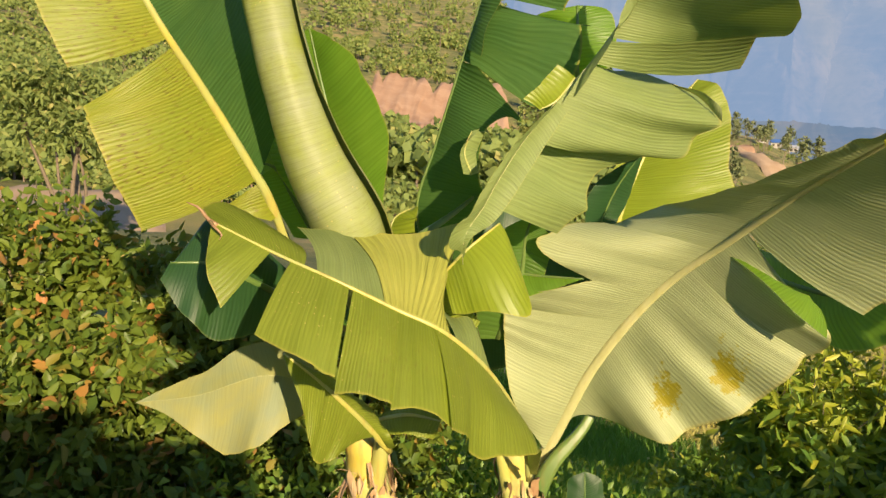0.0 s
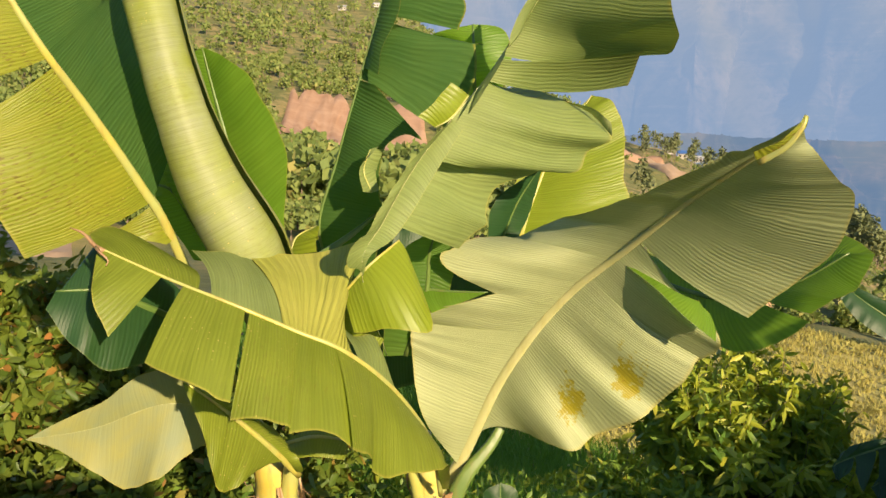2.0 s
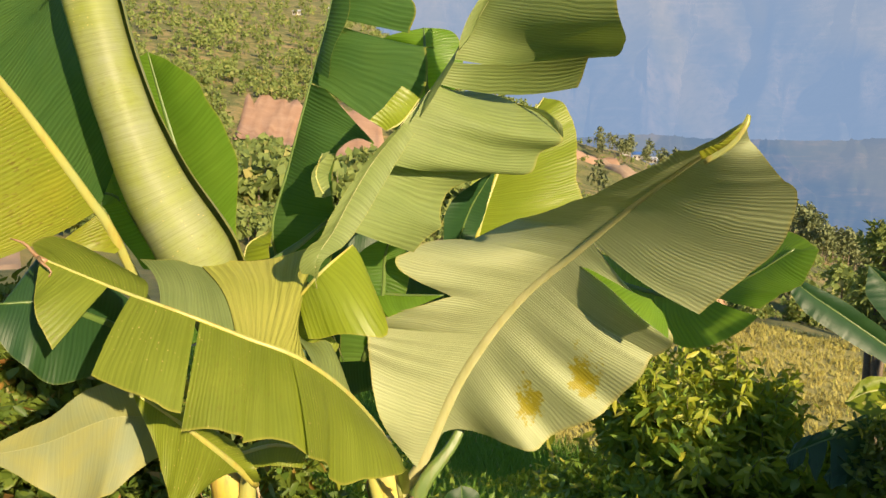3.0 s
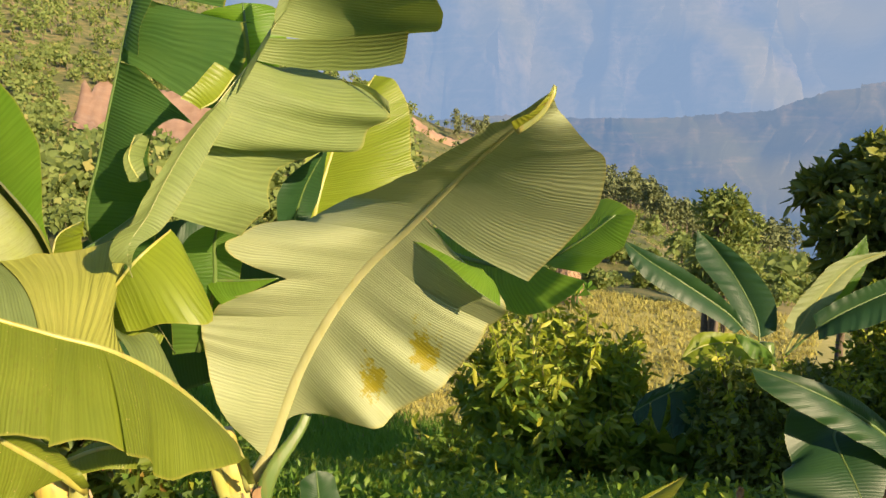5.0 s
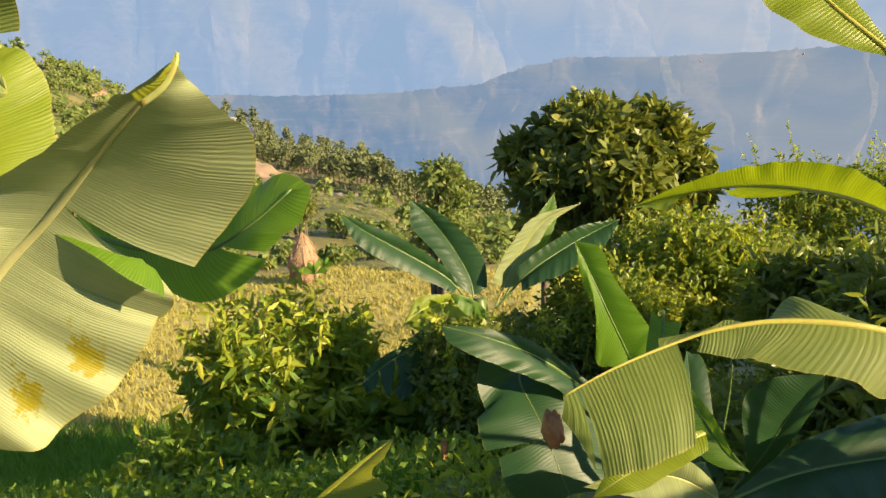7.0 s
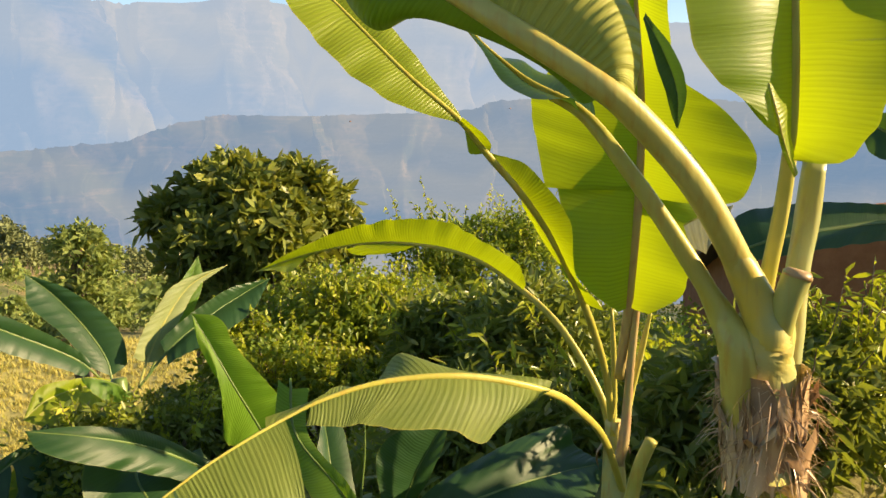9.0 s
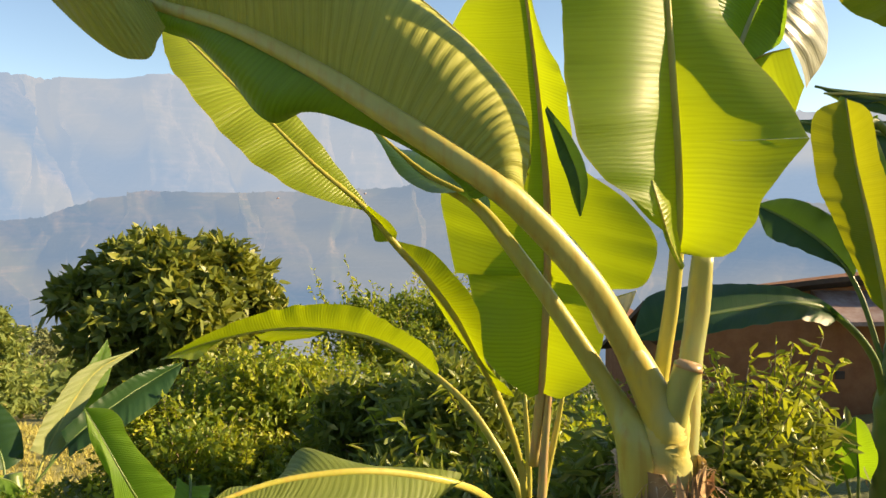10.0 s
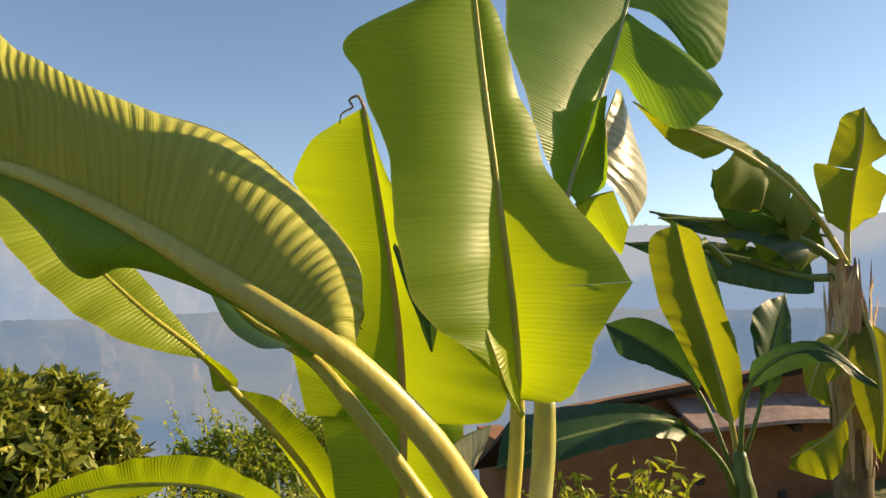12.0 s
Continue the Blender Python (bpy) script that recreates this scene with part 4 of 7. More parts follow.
def fibre_wrap(plant, low, high, radius, sheets, hairs, seed):
    """The shaggy band of dry sheaths round a stem: torn wrapped sheets and loose fibres."""
    rng = np.random.default_rng(seed)
    low, high = np.asarray(low, float), np.asarray(high, float)
    tall = float(np.linalg.norm(high - low))
    for i in range(sheets):
        na, nv = 6, 9
        a0, span = rng.uniform(0, 2 * np.pi), rng.uniform(0.12, 0.7) * rng.choice([0.5, 1.0, 1.6])
        q0 = rng.uniform(-0.1, 0.75)
        q1 = q0 + rng.uniform(0.2, 0.6)
        flare = rng.uniform(-0.1, 1.1) * (1 if rng.random() < 0.35 else 0.15)
        twist = rng.normal(0, 0.35)
        pts = []
        for j in range(na):
            g = j / (na - 1) - 0.5
            a = a0 + span * g
            jag = 1 + 0.5 * noise.noise(Vector((a * 5.0, i, 0))) + 0.3 * noise.noise(Vector((a * 19.0, i, 3)))
            for k in range(nv):
                v = k / (nv - 1)
                q = q0 + (q1 - q0) * v * jag
                crease = 0.05 * noise.noise(Vector((a * 7.0, q * 3.0, i)))
                rr = radius * (1.0 + 0.035 * (i % 5) + crease + flare * max(v - 0.45, 0) ** 1.5)
                aa = a0 + span * g * (0.35 + 2.6 * v * (1 - v)) + twist * v
                c = low + (high - low) * min(q, 1.06)
                pts.append(c + rr * np.array([math.cos(aa), math.sin(aa), 0]))
        faces = [(j * nv + k, (j + 1) * nv + k, (j + 1) * nv + k + 1, j * nv + k + 1) for j in range(na - 1) for k in range(nv - 1)]
        under(mesh_object("dry_sheath", pts, faces, husk_tan if i % 3 else dry_husk), plant)
    verts, faces = [], []
    for i in range(hairs):
        a, q = rng.uniform(0, 2 * np.pi), rng.uniform(0.1, 1.0) ** 0.7
        out = np.array([math.cos(a), math.sin(a), 0])
        side = np.array([-out[1], out[0], 0])
        p = low + (high - low) * q + out * radius * 1.05
        d = unit(out * rng.uniform(0.1, 0.9) + side * rng.normal(0, 0.7) + np.array([0, 0, rng.normal(0, 0.9)]))
        n = rng.uniform(0.02, 0.085)
        w = unit(np.cross(d, out) + 1e-6) * rng.uniform(0.0007, 0.002)
        o = len(verts)
        for m in range(4):
            f = m / 3
            c = p + d * n * f - np.array([0, 0, 0.5]) * n * f * f
            verts += [c - w * (1 - 0.7 * f), c + w * (1 - 0.7 * f)]
        faces += [(o + 2 * m, o + 2 * m + 1, o + 2 * m + 3, o + 2 * m + 2) for m in range(3)]
    under(mesh_object("fibre_tuft", verts, faces, husk_tan), plant, "loose tan fibres")


def crumple(plant, at, size, mat, seed):
    """A withered, crumpled bit of leaf: a thin shell creased in all directions."""
    n, m = 34, 22
    verts = []
    for i in range(n):
        for j in range(m):
            a, b = 5.2 * i / (n - 1), math.pi * (0.04 + 0.92 * j / (m - 1))
            p = Vector((math.cos(a) * math.sin(b), math.sin(a) * math.sin(b), math.cos(b)))
            k = 1 + 0.3 * noise.noise(p * 2.1 + Vector((seed, 0, 0))) + 0.22 * noise.noise(p * 5.5 + Vector((0, seed, 0)))
            verts.append((at[0] + size[0] * k * p.x, at[1] + size[1] * k * p.y, at[2] + size[2] * k * p.z))
    faces = [(i * m + j, i * m + j + 1, (i + 1) * m + j + 1, (i + 1) * m + j) for i in range(n - 1) for j in range(m - 1)]
    return under(mesh_object("withered_tip", verts, faces, mat), plant, "crumpled brown dead leaf tip")


def rolled_leaf(plant, face, spine, radii, mat, turns=1.15):
    """A young leaf still rolled into a cigar: one sheet wound round, with its seam open."""
    rows, cols = 60, 40
    s = np.linspace(0, 1, rows)
    c = spline(spine, s)
    t, b, n = sides(spine, s, face)
    r = np.interp(s, np.linspace(0, 1, len(radii)), radii)
    ang = np.linspace(-0.6, turns * 2 * np.pi - 0.6, cols)
    wind = np.linspace(0.82, 1.04, cols)
    dent = np.array([[1 + 0.07 * noise.noise(Vector((math.cos(a) * 1.3, math.sin(a) * 1.3, q * 4.0))) for a in ang] for q in s])
    rr = r[:, None] * wind[None] * dent
    pts = c[:, None] + rr[:, :, None] * (np.cos(ang)[None, :, None] * b[:, None] + np.sin(ang)[None, :, None] * n[:, None])
    faces = [(i * cols + j, i * cols + j + 1, (i + 1) * cols + j + 1, (i + 1) * cols + j) for i in range(rows - 1) for j in range(cols - 1)]
    length = float(np.linalg.norm(np.diff(c, axis=0), axis=1).sum())
    vein = np.stack([np.repeat(s * length, cols), np.tile(ang * float(r.mean()), rows)], 1)
    across = np.stack([np.tile(np.linspace(0, 1, cols), rows), np.repeat(s, cols)], 1)
    return under(mesh_object("rolled_leaf", pts.reshape(-1, 3), faces, mat, uvs={"vein": vein, "across": across}), plant, "pale young leaf still rolled up")


P1 = banana((-0.12, 2.1, ground_z(-0.12, 2.1)), "banana plant with torn broad sunlit leaves on two stems")
P2 = banana((2.6, 1.35, ground_z(2.6, 1.35)), "low banana plant with dark broad leaves among shrubs")
P3 = banana((5.2, 5.55, ground_z(5.2, 5.55)), "small banana plant beside the field, leaves fanned out")
P4 = banana((1.95, -0.11, ground_z(1.95, -0.11)), "banana plant with fibrous stem and translucent backlit leaves")
P4B = banana((3.1, 0.4, ground_z(3.1, 0.4)), "slender banana sucker with arching leaves")
P5 = banana((4.8, -1.05, ground_z(4.8, -1.05)), "young banana plant in front of the mud house")
P6 = banana((6.15, -2.05, ground_z(6.15, -2.05)), "tall banana plant with ragged hanging leaves")
pseudostem(P1, [(-0.3, 2.3, ground_z(-0.3, 2.3) - 0.05), (-0.303, 2.083, 1.199), (-0.348, 2.121, 1.392), (-0.365, 2.11, 1.513), (-0.417, 2.107, 1.682)], (0.085, 0.075, 0.066, 0.055, 0.03), husks=8, seed=3)
tube('leaf_sheath', [(-0.325, 2.079, 1.358), (-0.303, 2.072, 1.497), (-0.289, 2.064, 1.631)], (0.03, 0.026, 0.02), stalk, P1)
pseudostem(P1, [(0.05, 2.3, ground_z(0.05, 2.3) - 0.05), (0.164, 2.129, 1.189), (0.151, 2.158, 1.332), (0.127, 2.143, 1.438), (0.093, 2.142, 1.61)], (0.085, 0.075, 0.06, 0.05, 0.03), husks=8, seed=4)
tube('leaf_sheath', [(0.113, 2.117, 1.314), (0.086, 2.106, 1.437), (0.059, 2.09, 1.539)], (0.022, 0.02, 0.012), stalk, P1)
tube('leaf_sheath', [(0.176, 2.119, 1.315), (0.233, 2.135, 1.456), (0.348, 2.18, 1.593), (0.412, 2.253, 1.767)], (0.032, 0.025, 0.017, 0.012), stalk_green, P1, groove=0.5, face=(0, -0.9, 0.3))
rolled_leaf(P1, (0.1, -0.95, 0.2), [(-0.267, 2, 1.837), (-0.301, 1.807, 2.121), (-0.343, 1.731, 2.28), (-0.42, 1.724, 2.43), (-0.473, 1.719, 2.587), (-0.512, 1.725, 2.727), (-0.542, 1.726, 2.876), (-0.576, 1.743, 3.07)], (0.05, 0.085, 0.095, 0.082, 0.066, 0.063, 0.065, 0.04), rolled)
tube('leaf_tip', [(-0.572, 1.448, 2.322), (-0.592, 1.45, 2.336), (-0.611, 1.454, 2.358), (-0.637, 1.455, 2.369)], (0.006, 0.004, 0.003, 0.001), dry_husk, P1, 'withered leaf tip', rings=8)
tube('leaf_tip', [(-0.587, 1.449, 2.331), (-0.568, 1.413, 2.328), (-0.552, 1.41, 2.312), (-0.556, 1.408, 2.301)], (0.004, 0.003, 0.002, 0.001), dry_husk, P1, 'withered leaf tip', rings=8)
fibre_wrap(P1, (-0.32, 2.102, 1.296), (-0.352, 2.121, 1.46), 0.069, 34, 24, 16)
fibre_wrap(P1, (0.158, 2.143, 1.26), (0.134, 2.154, 1.422), 0.062, 30, 24, 17)
pseudostem(P4, [(1.93, -0.11, ground_z(1.93, -0.11) - 0.05), (1.91, -0.117, 1.835), (1.923, -0.11, 1.94), (1.934, -0.102, 2.045), (1.942, -0.095, 2.119), (1.952, -0.101, 2.171), (1.981, -0.114, 2.23)], (0.07, 0.064, 0.06, 0.06, 0.06, 0.054, 0.036), stem_skin)
fibre_wrap(P6, (6.12, -2.0, 1.5), (6.03, -2.045, 2.8), 0.125, 60, 60, 18)
fibre_wrap(P4, (1.914, -0.118, 1.856), (1.944, -0.11, 2.085), 0.067, 120, 520, 6)
tube('leaf_stub', [(1.931, -0.125, 2.168), (1.913, -0.135, 2.227), (1.914, -0.152, 2.287)], (0.024, 0.024, 0.026), stalk, P4, 'cut-off leaf stalk', around=16)
tube('cut_end', [(1.911, -0.151, 2.281), (1.912, -0.154, 2.293)], (0.0262, 0.021), cut_face, P4, 'browned cut face', rings=3, around=16)
tube('leaf_sheath', [(1.973, -0.143, 2.037), (2.013, -0.148, 2.137), (2.063, -0.151, 2.261), (2.099, -0.164, 2.369), (2.117, -0.17, 2.474)], (0.022, 0.024, 0.024, 0.024, 0.022), stalk, P4, groove=0.5, face=(-0.9, -0.3, 0))
tube('leaf_sheath', [(1.918, -0.088, 1.972), (1.909, -0.073, 2.061), (1.903, -0.058, 2.143), (1.928, -0.027, 2.196), (1.911, 0.028, 2.293)], (0.045, 0.041, 0.034, 0.026, 0.012), stalk_gold, P4, rings=30, around=16)
tube('leaf_sheath', [(1.922, -0.104, 2.006), (1.927, -0.105, 2.092), (1.924, -0.109, 2.169), (1.917, -0.061, 2.284), (1.862, -0.007, 2.392)], (0.05, 0.046, 0.038, 0.03, 0.014), stem_skin, P4, rings=30, around=16)
pseudostem(P4B, [(3.08, 0.42, ground_z(3.08, 0.42) - 0.05), (3.037, 0.401, 1.062), (3.066, 0.416, 1.307), (3.086, 0.423, 1.471)], (0.06, 0.055, 0.042, 0.03), stem_skin, husks=4, seed=9)
tube('leaf_sheath', [(3.005, 0.39, 1.34), (3.027, 0.372, 1.439), (3.067, 0.364, 1.698), (3.078, 0.344, 1.984)], (0.022, 0.02, 0.015, 0.012), stalk_pink, P4B)
tube('leaf_stub', [(2.936, 0.33, 1.216), (2.964, 0.308, 1.352), (2.982, 0.269, 1.464)], (0.026, 0.024, 0.022), stalk_gold, P4B, 'cut-off yellow leaf stalk')
tube('leaf_tip', [(2.712, 0.351, 3.27), (2.707, 0.367, 3.307), (2.699, 0.393, 3.294), (2.701, 0.383, 3.273), (2.691, 0.415, 3.253), (2.689, 0.422, 3.22)], (0.006, 0.004, 0.004, 0.003, 0.002), dry_husk, P4B, 'curled dry leaf tip', rings=18, around=6)
pseudostem(P5, [(4.8, -1.05, ground_z(4.8, -1.05) - 0.05), (4.762, -1.049, 1.084), (4.761, -1.039, 1.398), (4.76, -1.029, 1.655), (4.76, -1.024, 1.855)], (0.12, 0.1, 0.085, 0.065, 0.025), stalk_green, husks=4, seed=12)
pseudostem(P6, [(6.15, -2.05, ground_z(6.15, -2.05) - 0.05), (6.205, -1.96, 0.443), (6.132, -1.998, 1.392), (6.075, -2.035, 2.15), (6.019, -2.046, 2.834)], (0.15, 0.14, 0.125, 0.11, 0.06), old_trunk, husks=16, seed=13)
pseudostem(P3, [(5.2, 5.55, ground_z(5.2, 5.55) - 0.05), (5.13, 5.394, -0.385), (5.156, 5.471, -0.045), (5.199, 5.523, 0.239)], (0.16, 0.14, 0.12, 0.07), stalk_green, husks=4, seed=14)
pseudostem(P2, [(2.6, 1.35, ground_z(2.6, 1.35) - 0.05), (2.62, 1.33, 0.55), (2.608, 1.277, 0.895), (2.618, 1.326, 1.069)], (0.1, 0.08, 0.05, 0.02), stalk_green, husks=4, seed=15)
crumple(P2, (1.903, 1.994, 1.123), (0.014, 0.014, 0.04), dead_leaf, 9)
crumple(P4B, (1.505, 1.054, 1.696), (0.022, 0.03, 0.05), dead_leaf, 7)
leaf(P1, olive, (0.05, -0.95, 0.29), [(0.154, 2.04, 1.456), (0.111, 1.841, 1.713), (0.01, 1.602, 1.956), (-0.096, 1.485, 2.092), (-0.204, 1.458, 2.152), (-0.318, 1.432, 2.214), (-0.448, 1.44, 2.268), (-0.584, 1.449, 2.331)],
     [[(0.87, 0.023, -0.141, 0.071), (0.92, 0.029, -0.09, 0.062), (0.97, 0.004, -0.052, 0.03), (1, 0, 0, 0)],
      [(0.69, -0.033, -0.163, 0.139), (0.765, -0.043, -0.16, 0.122), (0.825, -0.016, -0.157, 0.089)],
      [(0.02, -0.004, 0.026, 0.008), (0.16, 0.12, 0.004, 0.14), (0.25, -0.022, -0.043, 0.165), (0.31, -0.054, -0.105, 0.165), (0.36, -0.043, -0.156, 0.165), (0.375, -0.032, -0.158, 0.165), (0.39, -0.033, -0.142, 0.165), (0.41, -0.033, -0.14, 0.17), (0.46, -0.055, -0.157, 0.175)],
      [(0.458, -0.067, -0.157, 0.16), (0.475, -0.062, -0.157, 0.155), (0.5, -0.059, -0.151, 0.15), (0.53, -0.046, -0.158, 0.16), (0.566, -0.03, -0.174, 0.17)],
      [(0.565, -0.032, -0.166, 0.165), (0.59, -0.032, -0.162, 0.17), (0.62, -0.027, -0.166, 0.155), (0.65, -0.027, -0.178, 0.14), (0.68, -0.036, -0.195, 0.125)],
      [(0.795, 0.044, 0.04, -0.102), (0.845, 0.14, 0.057, -0.133), (0.945, 0.106, 0.018, -0.069), (1, 0, 0, 0)],
      # sage on the upper pieces paints in the dull look of glancing light
      (sage, [(0.6, 0.087, 0.11, -0.215), (0.66, 0.069, 0.103, -0.21), (0.72, 0.091, 0.094, -0.18), (0.765, 0.105, 0.073, -0.14)]),
      (ribbed, [(0.4, 0.1, 0.005, -0.1), (0.415, 0.053, 0.067, -0.16), (0.44, 0, 0.148, -0.22), (0.475, -0.049, 0.256, -0.27), (0.52, 0.012, 0.208, -0.25), (0.56, 0.064, 0.153, -0.23), (0.598, 0.09, 0.112, -0.215)]),
      (sage, [(0.27, 0.021, -0.002, -0.04), (0.33, -0.011, 0.061, -0.12), (0.37, -0.006, 0.034, -0.12), (0.395, 0.069, 0.039, -0.1)])], rib=(0.008,0.004), flutter=0.006)
leaf(P1, cream, (0.25, -0.9, 0.36), [(-0.361, 2.084, 1.564), (-0.478, 1.977, 1.752), (-0.609, 1.915, 1.815), (-0.797, 1.898, 1.756), (-0.971, 1.888, 1.732)],
     [[(0.1, 0.29, 0.028, 0.057), (0.25, 0.184, 0.051, 0.04), (0.5, 0.019, 0.091, 0.046), (0.7, -0.05, 0.066, 0.045), (0.85, -0.028, 0.046, 0.02), (1, 0, 0, 0)],
      [(0.1, 0.152, -0.078, 0.056), (0.25, 0.027, -0.086, 0.05), (0.45, 0.031, -0.193, 0.03), (0.6, 0.087, -0.18, 0.016), (0.75, 0.025, -0.1, 0.02), (0.88, -0.004, -0.039, 0.01), (1, 0, 0, 0)]], rib=(0.0006,0.0005), flutter=0.003, belly=0.03, skin=stalk_pale)
leaf(P1, olive, (0.15, -0.91, 0.39), [(-0.26, 1.947, 1.58), (-0.327, 1.833, 1.726), (-0.418, 1.751, 1.861), (-0.513, 1.73, 1.95)],
     [[(0.05, 0.093, 0.028, -0.018), (0.335, 0.021, -0.092, 0.048), (0.57, -0.052, -0.154, 0.063), (0.81, -0.055, -0.082, 0.046), (1, 0, 0, 0)],
      [(0.05, 0.035, 0.022, 0.043), (0.335, -0.069, 0.04, -0.022), (0.665, -0.077, 0.029, -0.073), (1, 0, 0, 0)]], rib=(0.01,0.004))
leaf(P1, olive, (0.07, -0.91, 0.41), [(-0.311, 2.029, 1.637), (-0.216, 2.003, 1.671), (-0.115, 1.97, 1.671)],
     [[(0, 0.027, 0.044, 0.057), (0.5, 0.01, 0.056, 0.021), (1, -0.014, 0.055, -0.008)],
      [(0, 0.009, -0.015, 0), (0.5, -0.012, -0.022, -0.029), (1, 0.002, -0.016, 0.003)]], rib=(0.008,0.004))
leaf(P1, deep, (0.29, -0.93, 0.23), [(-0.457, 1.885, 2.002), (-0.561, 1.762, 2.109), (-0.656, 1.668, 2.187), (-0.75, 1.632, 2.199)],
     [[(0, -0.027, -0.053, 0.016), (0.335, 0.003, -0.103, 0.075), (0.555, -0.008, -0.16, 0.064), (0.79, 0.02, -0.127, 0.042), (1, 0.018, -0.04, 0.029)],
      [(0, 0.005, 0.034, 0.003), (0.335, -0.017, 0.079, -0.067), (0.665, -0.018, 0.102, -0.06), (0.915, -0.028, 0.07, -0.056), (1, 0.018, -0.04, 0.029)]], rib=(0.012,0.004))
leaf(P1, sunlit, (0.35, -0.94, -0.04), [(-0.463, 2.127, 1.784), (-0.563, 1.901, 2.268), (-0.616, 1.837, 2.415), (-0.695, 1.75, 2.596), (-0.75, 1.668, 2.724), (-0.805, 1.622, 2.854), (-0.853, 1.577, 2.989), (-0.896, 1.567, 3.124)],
     [[(0.145, 0.007, -0.018, 0.031), (0.18, 0.007, -0.121, 0.004), (0.225, -0.007, -0.07, 0)],
      [(0.235, 0.075, -0.292, 0.114), (0.36, 0.056, -0.274, 0.108), (0.43, 0.069, -0.253, 0.075), (0.535, -0.002, -0.236, 0.035)],
      [(0.555, 0.062, -0.211, 0.058), (0.645, 0.083, -0.197, 0.034), (0.715, 0.12, -0.191, 0.015), (0.855, 0.091, -0.136, 0.01), (1, 0, 0, 0)],
      # right half painted darker green for the rolled leaf's shadow on it
      (mid_green, [(0.235, 0.02, 0.03, -0.03), (0.27, 0.045, 0.2, -0.3), (0.36, 0.04, 0.33, -0.5), (0.43, 0.03, 0.36, -0.55), (0.57, 0.02, 0.39, -0.56), (0.715, -0.011, 0.39, -0.52), (0.855, -0.026, 0.28, -0.34), (1, 0, 0, 0)])], rib=(0.013,0.006), flutter=0.004)
leaf(P1, green, (0.23, -0.97, 0.11), [(-0.504, 2.134, 2.172), (-0.559, 2.086, 2.297), (-0.593, 2.031, 2.383), (-0.657, 2.034, 2.405)],
     [[(0, 0.054, 0.033, -0.025), (0.4, 0.025, 0.067, -0.029), (0.7, 0.025, 0.073, -0.008), (1, 0, 0, 0)],
      [(0, 0.025, -0.058, -0.023), (0.4, -0.007, -0.057, -0.024), (0.7, 0.02, -0.041, -0.012), (1, 0, 0, 0)]], rib=(0.01,0.004))
leaf(P1, fresh, (0.17, -0.98, 0.08), [(-0.308, 1.986, 2.125), (-0.346, 1.976, 2.254), (-0.408, 1.976, 2.439), (-0.453, 1.976, 2.618), (-0.483, 1.969, 2.762)],
     [[(0.1, -0.017, 0.052, -0.004), (0.25, 0.034, 0.07, 0.036), (0.44, 0.038, 0.133, 0.087), (0.64, 0.064, 0.116, 0.088), (0.87, 0.033, 0.053, 0.053), (1, 0, 0, 0)],
      [(0.1, -0.041, -0.038, -0.007), (0.25, -0.023, -0.105, -0.042), (0.5, 0.033, -0.186, -0.097), (0.75, 0.085, -0.17, -0.11), (1, 0, 0, 0)]], rib=(0.014,0.005))
leaf(P1, mid_green, (0.02, -1, 0.01), [(-0.16, 2.059, 2.113), (-0.197, 2.022, 2.286), (-0.149, 2.022, 2.457), (-0.113, 2.013, 2.581), (-0.071, 2.007, 2.722), (-0.031, 2, 2.859), (0.008, 1.997, 3.012)],
     [[(0.05, -0.054, 0.112, 0.069), (0.165, 0.027, 0.181, 0.102), (0.225, 0.038, 0.17, 0.093), (0.29, 0.001, 0.141, 0.123), (0.405, -0.005, 0.114, 0.116), (0.485, -0.004, 0.12, 0.112), (0.53, -0.009, 0.157, 0.119), (0.565, -0.04, 0.197, 0.135), (0.59, -0.034, 0.148, 0.111), (0.625, 0, 0.043, 0.062)],
      [(0.63, -0.008, 0.052, 0.063), (0.65, -0.073, 0.19, 0.096), (0.705, -0.015, 0.281, 0.104), (0.765, 0.053, 0.259, 0.087), (0.81, 0.011, 0.222, 0.056), (0.825, -0.022, 0.047, 0.024)],
      [(0.835, 0.014, 0.215, 0.042), (0.91, 0.018, 0.202, 0.059), (1, 0, 0, 0)],
      [(0.665, -0.008, 0.044, 0.091), (0.745, -0.004, 0.036, 0.073), (0.835, 0.006, 0.051, 0.072), (1, 0, 0, 0)]], rib=(0.005,0.003), flutter=0.004)
leaf(P1, sage, (0, -1, 0.07), [(-0.048, 1.835, 2.401), (-0.068, 1.831, 2.458), (-0.051, 1.857, 2.51)],
     [[(0, 0.015, -0.019, 0.034), (0.5, -0.003, -0.01, 0.021), (1, 0.012, 0.018, 0.003)],
      [(0, -0.001, 0.019, -0.001), (0.5, 0.004, 0.033, -0.029), (1, 0.016, 0.031, -0.01)]], rib=(0.003,0.002))
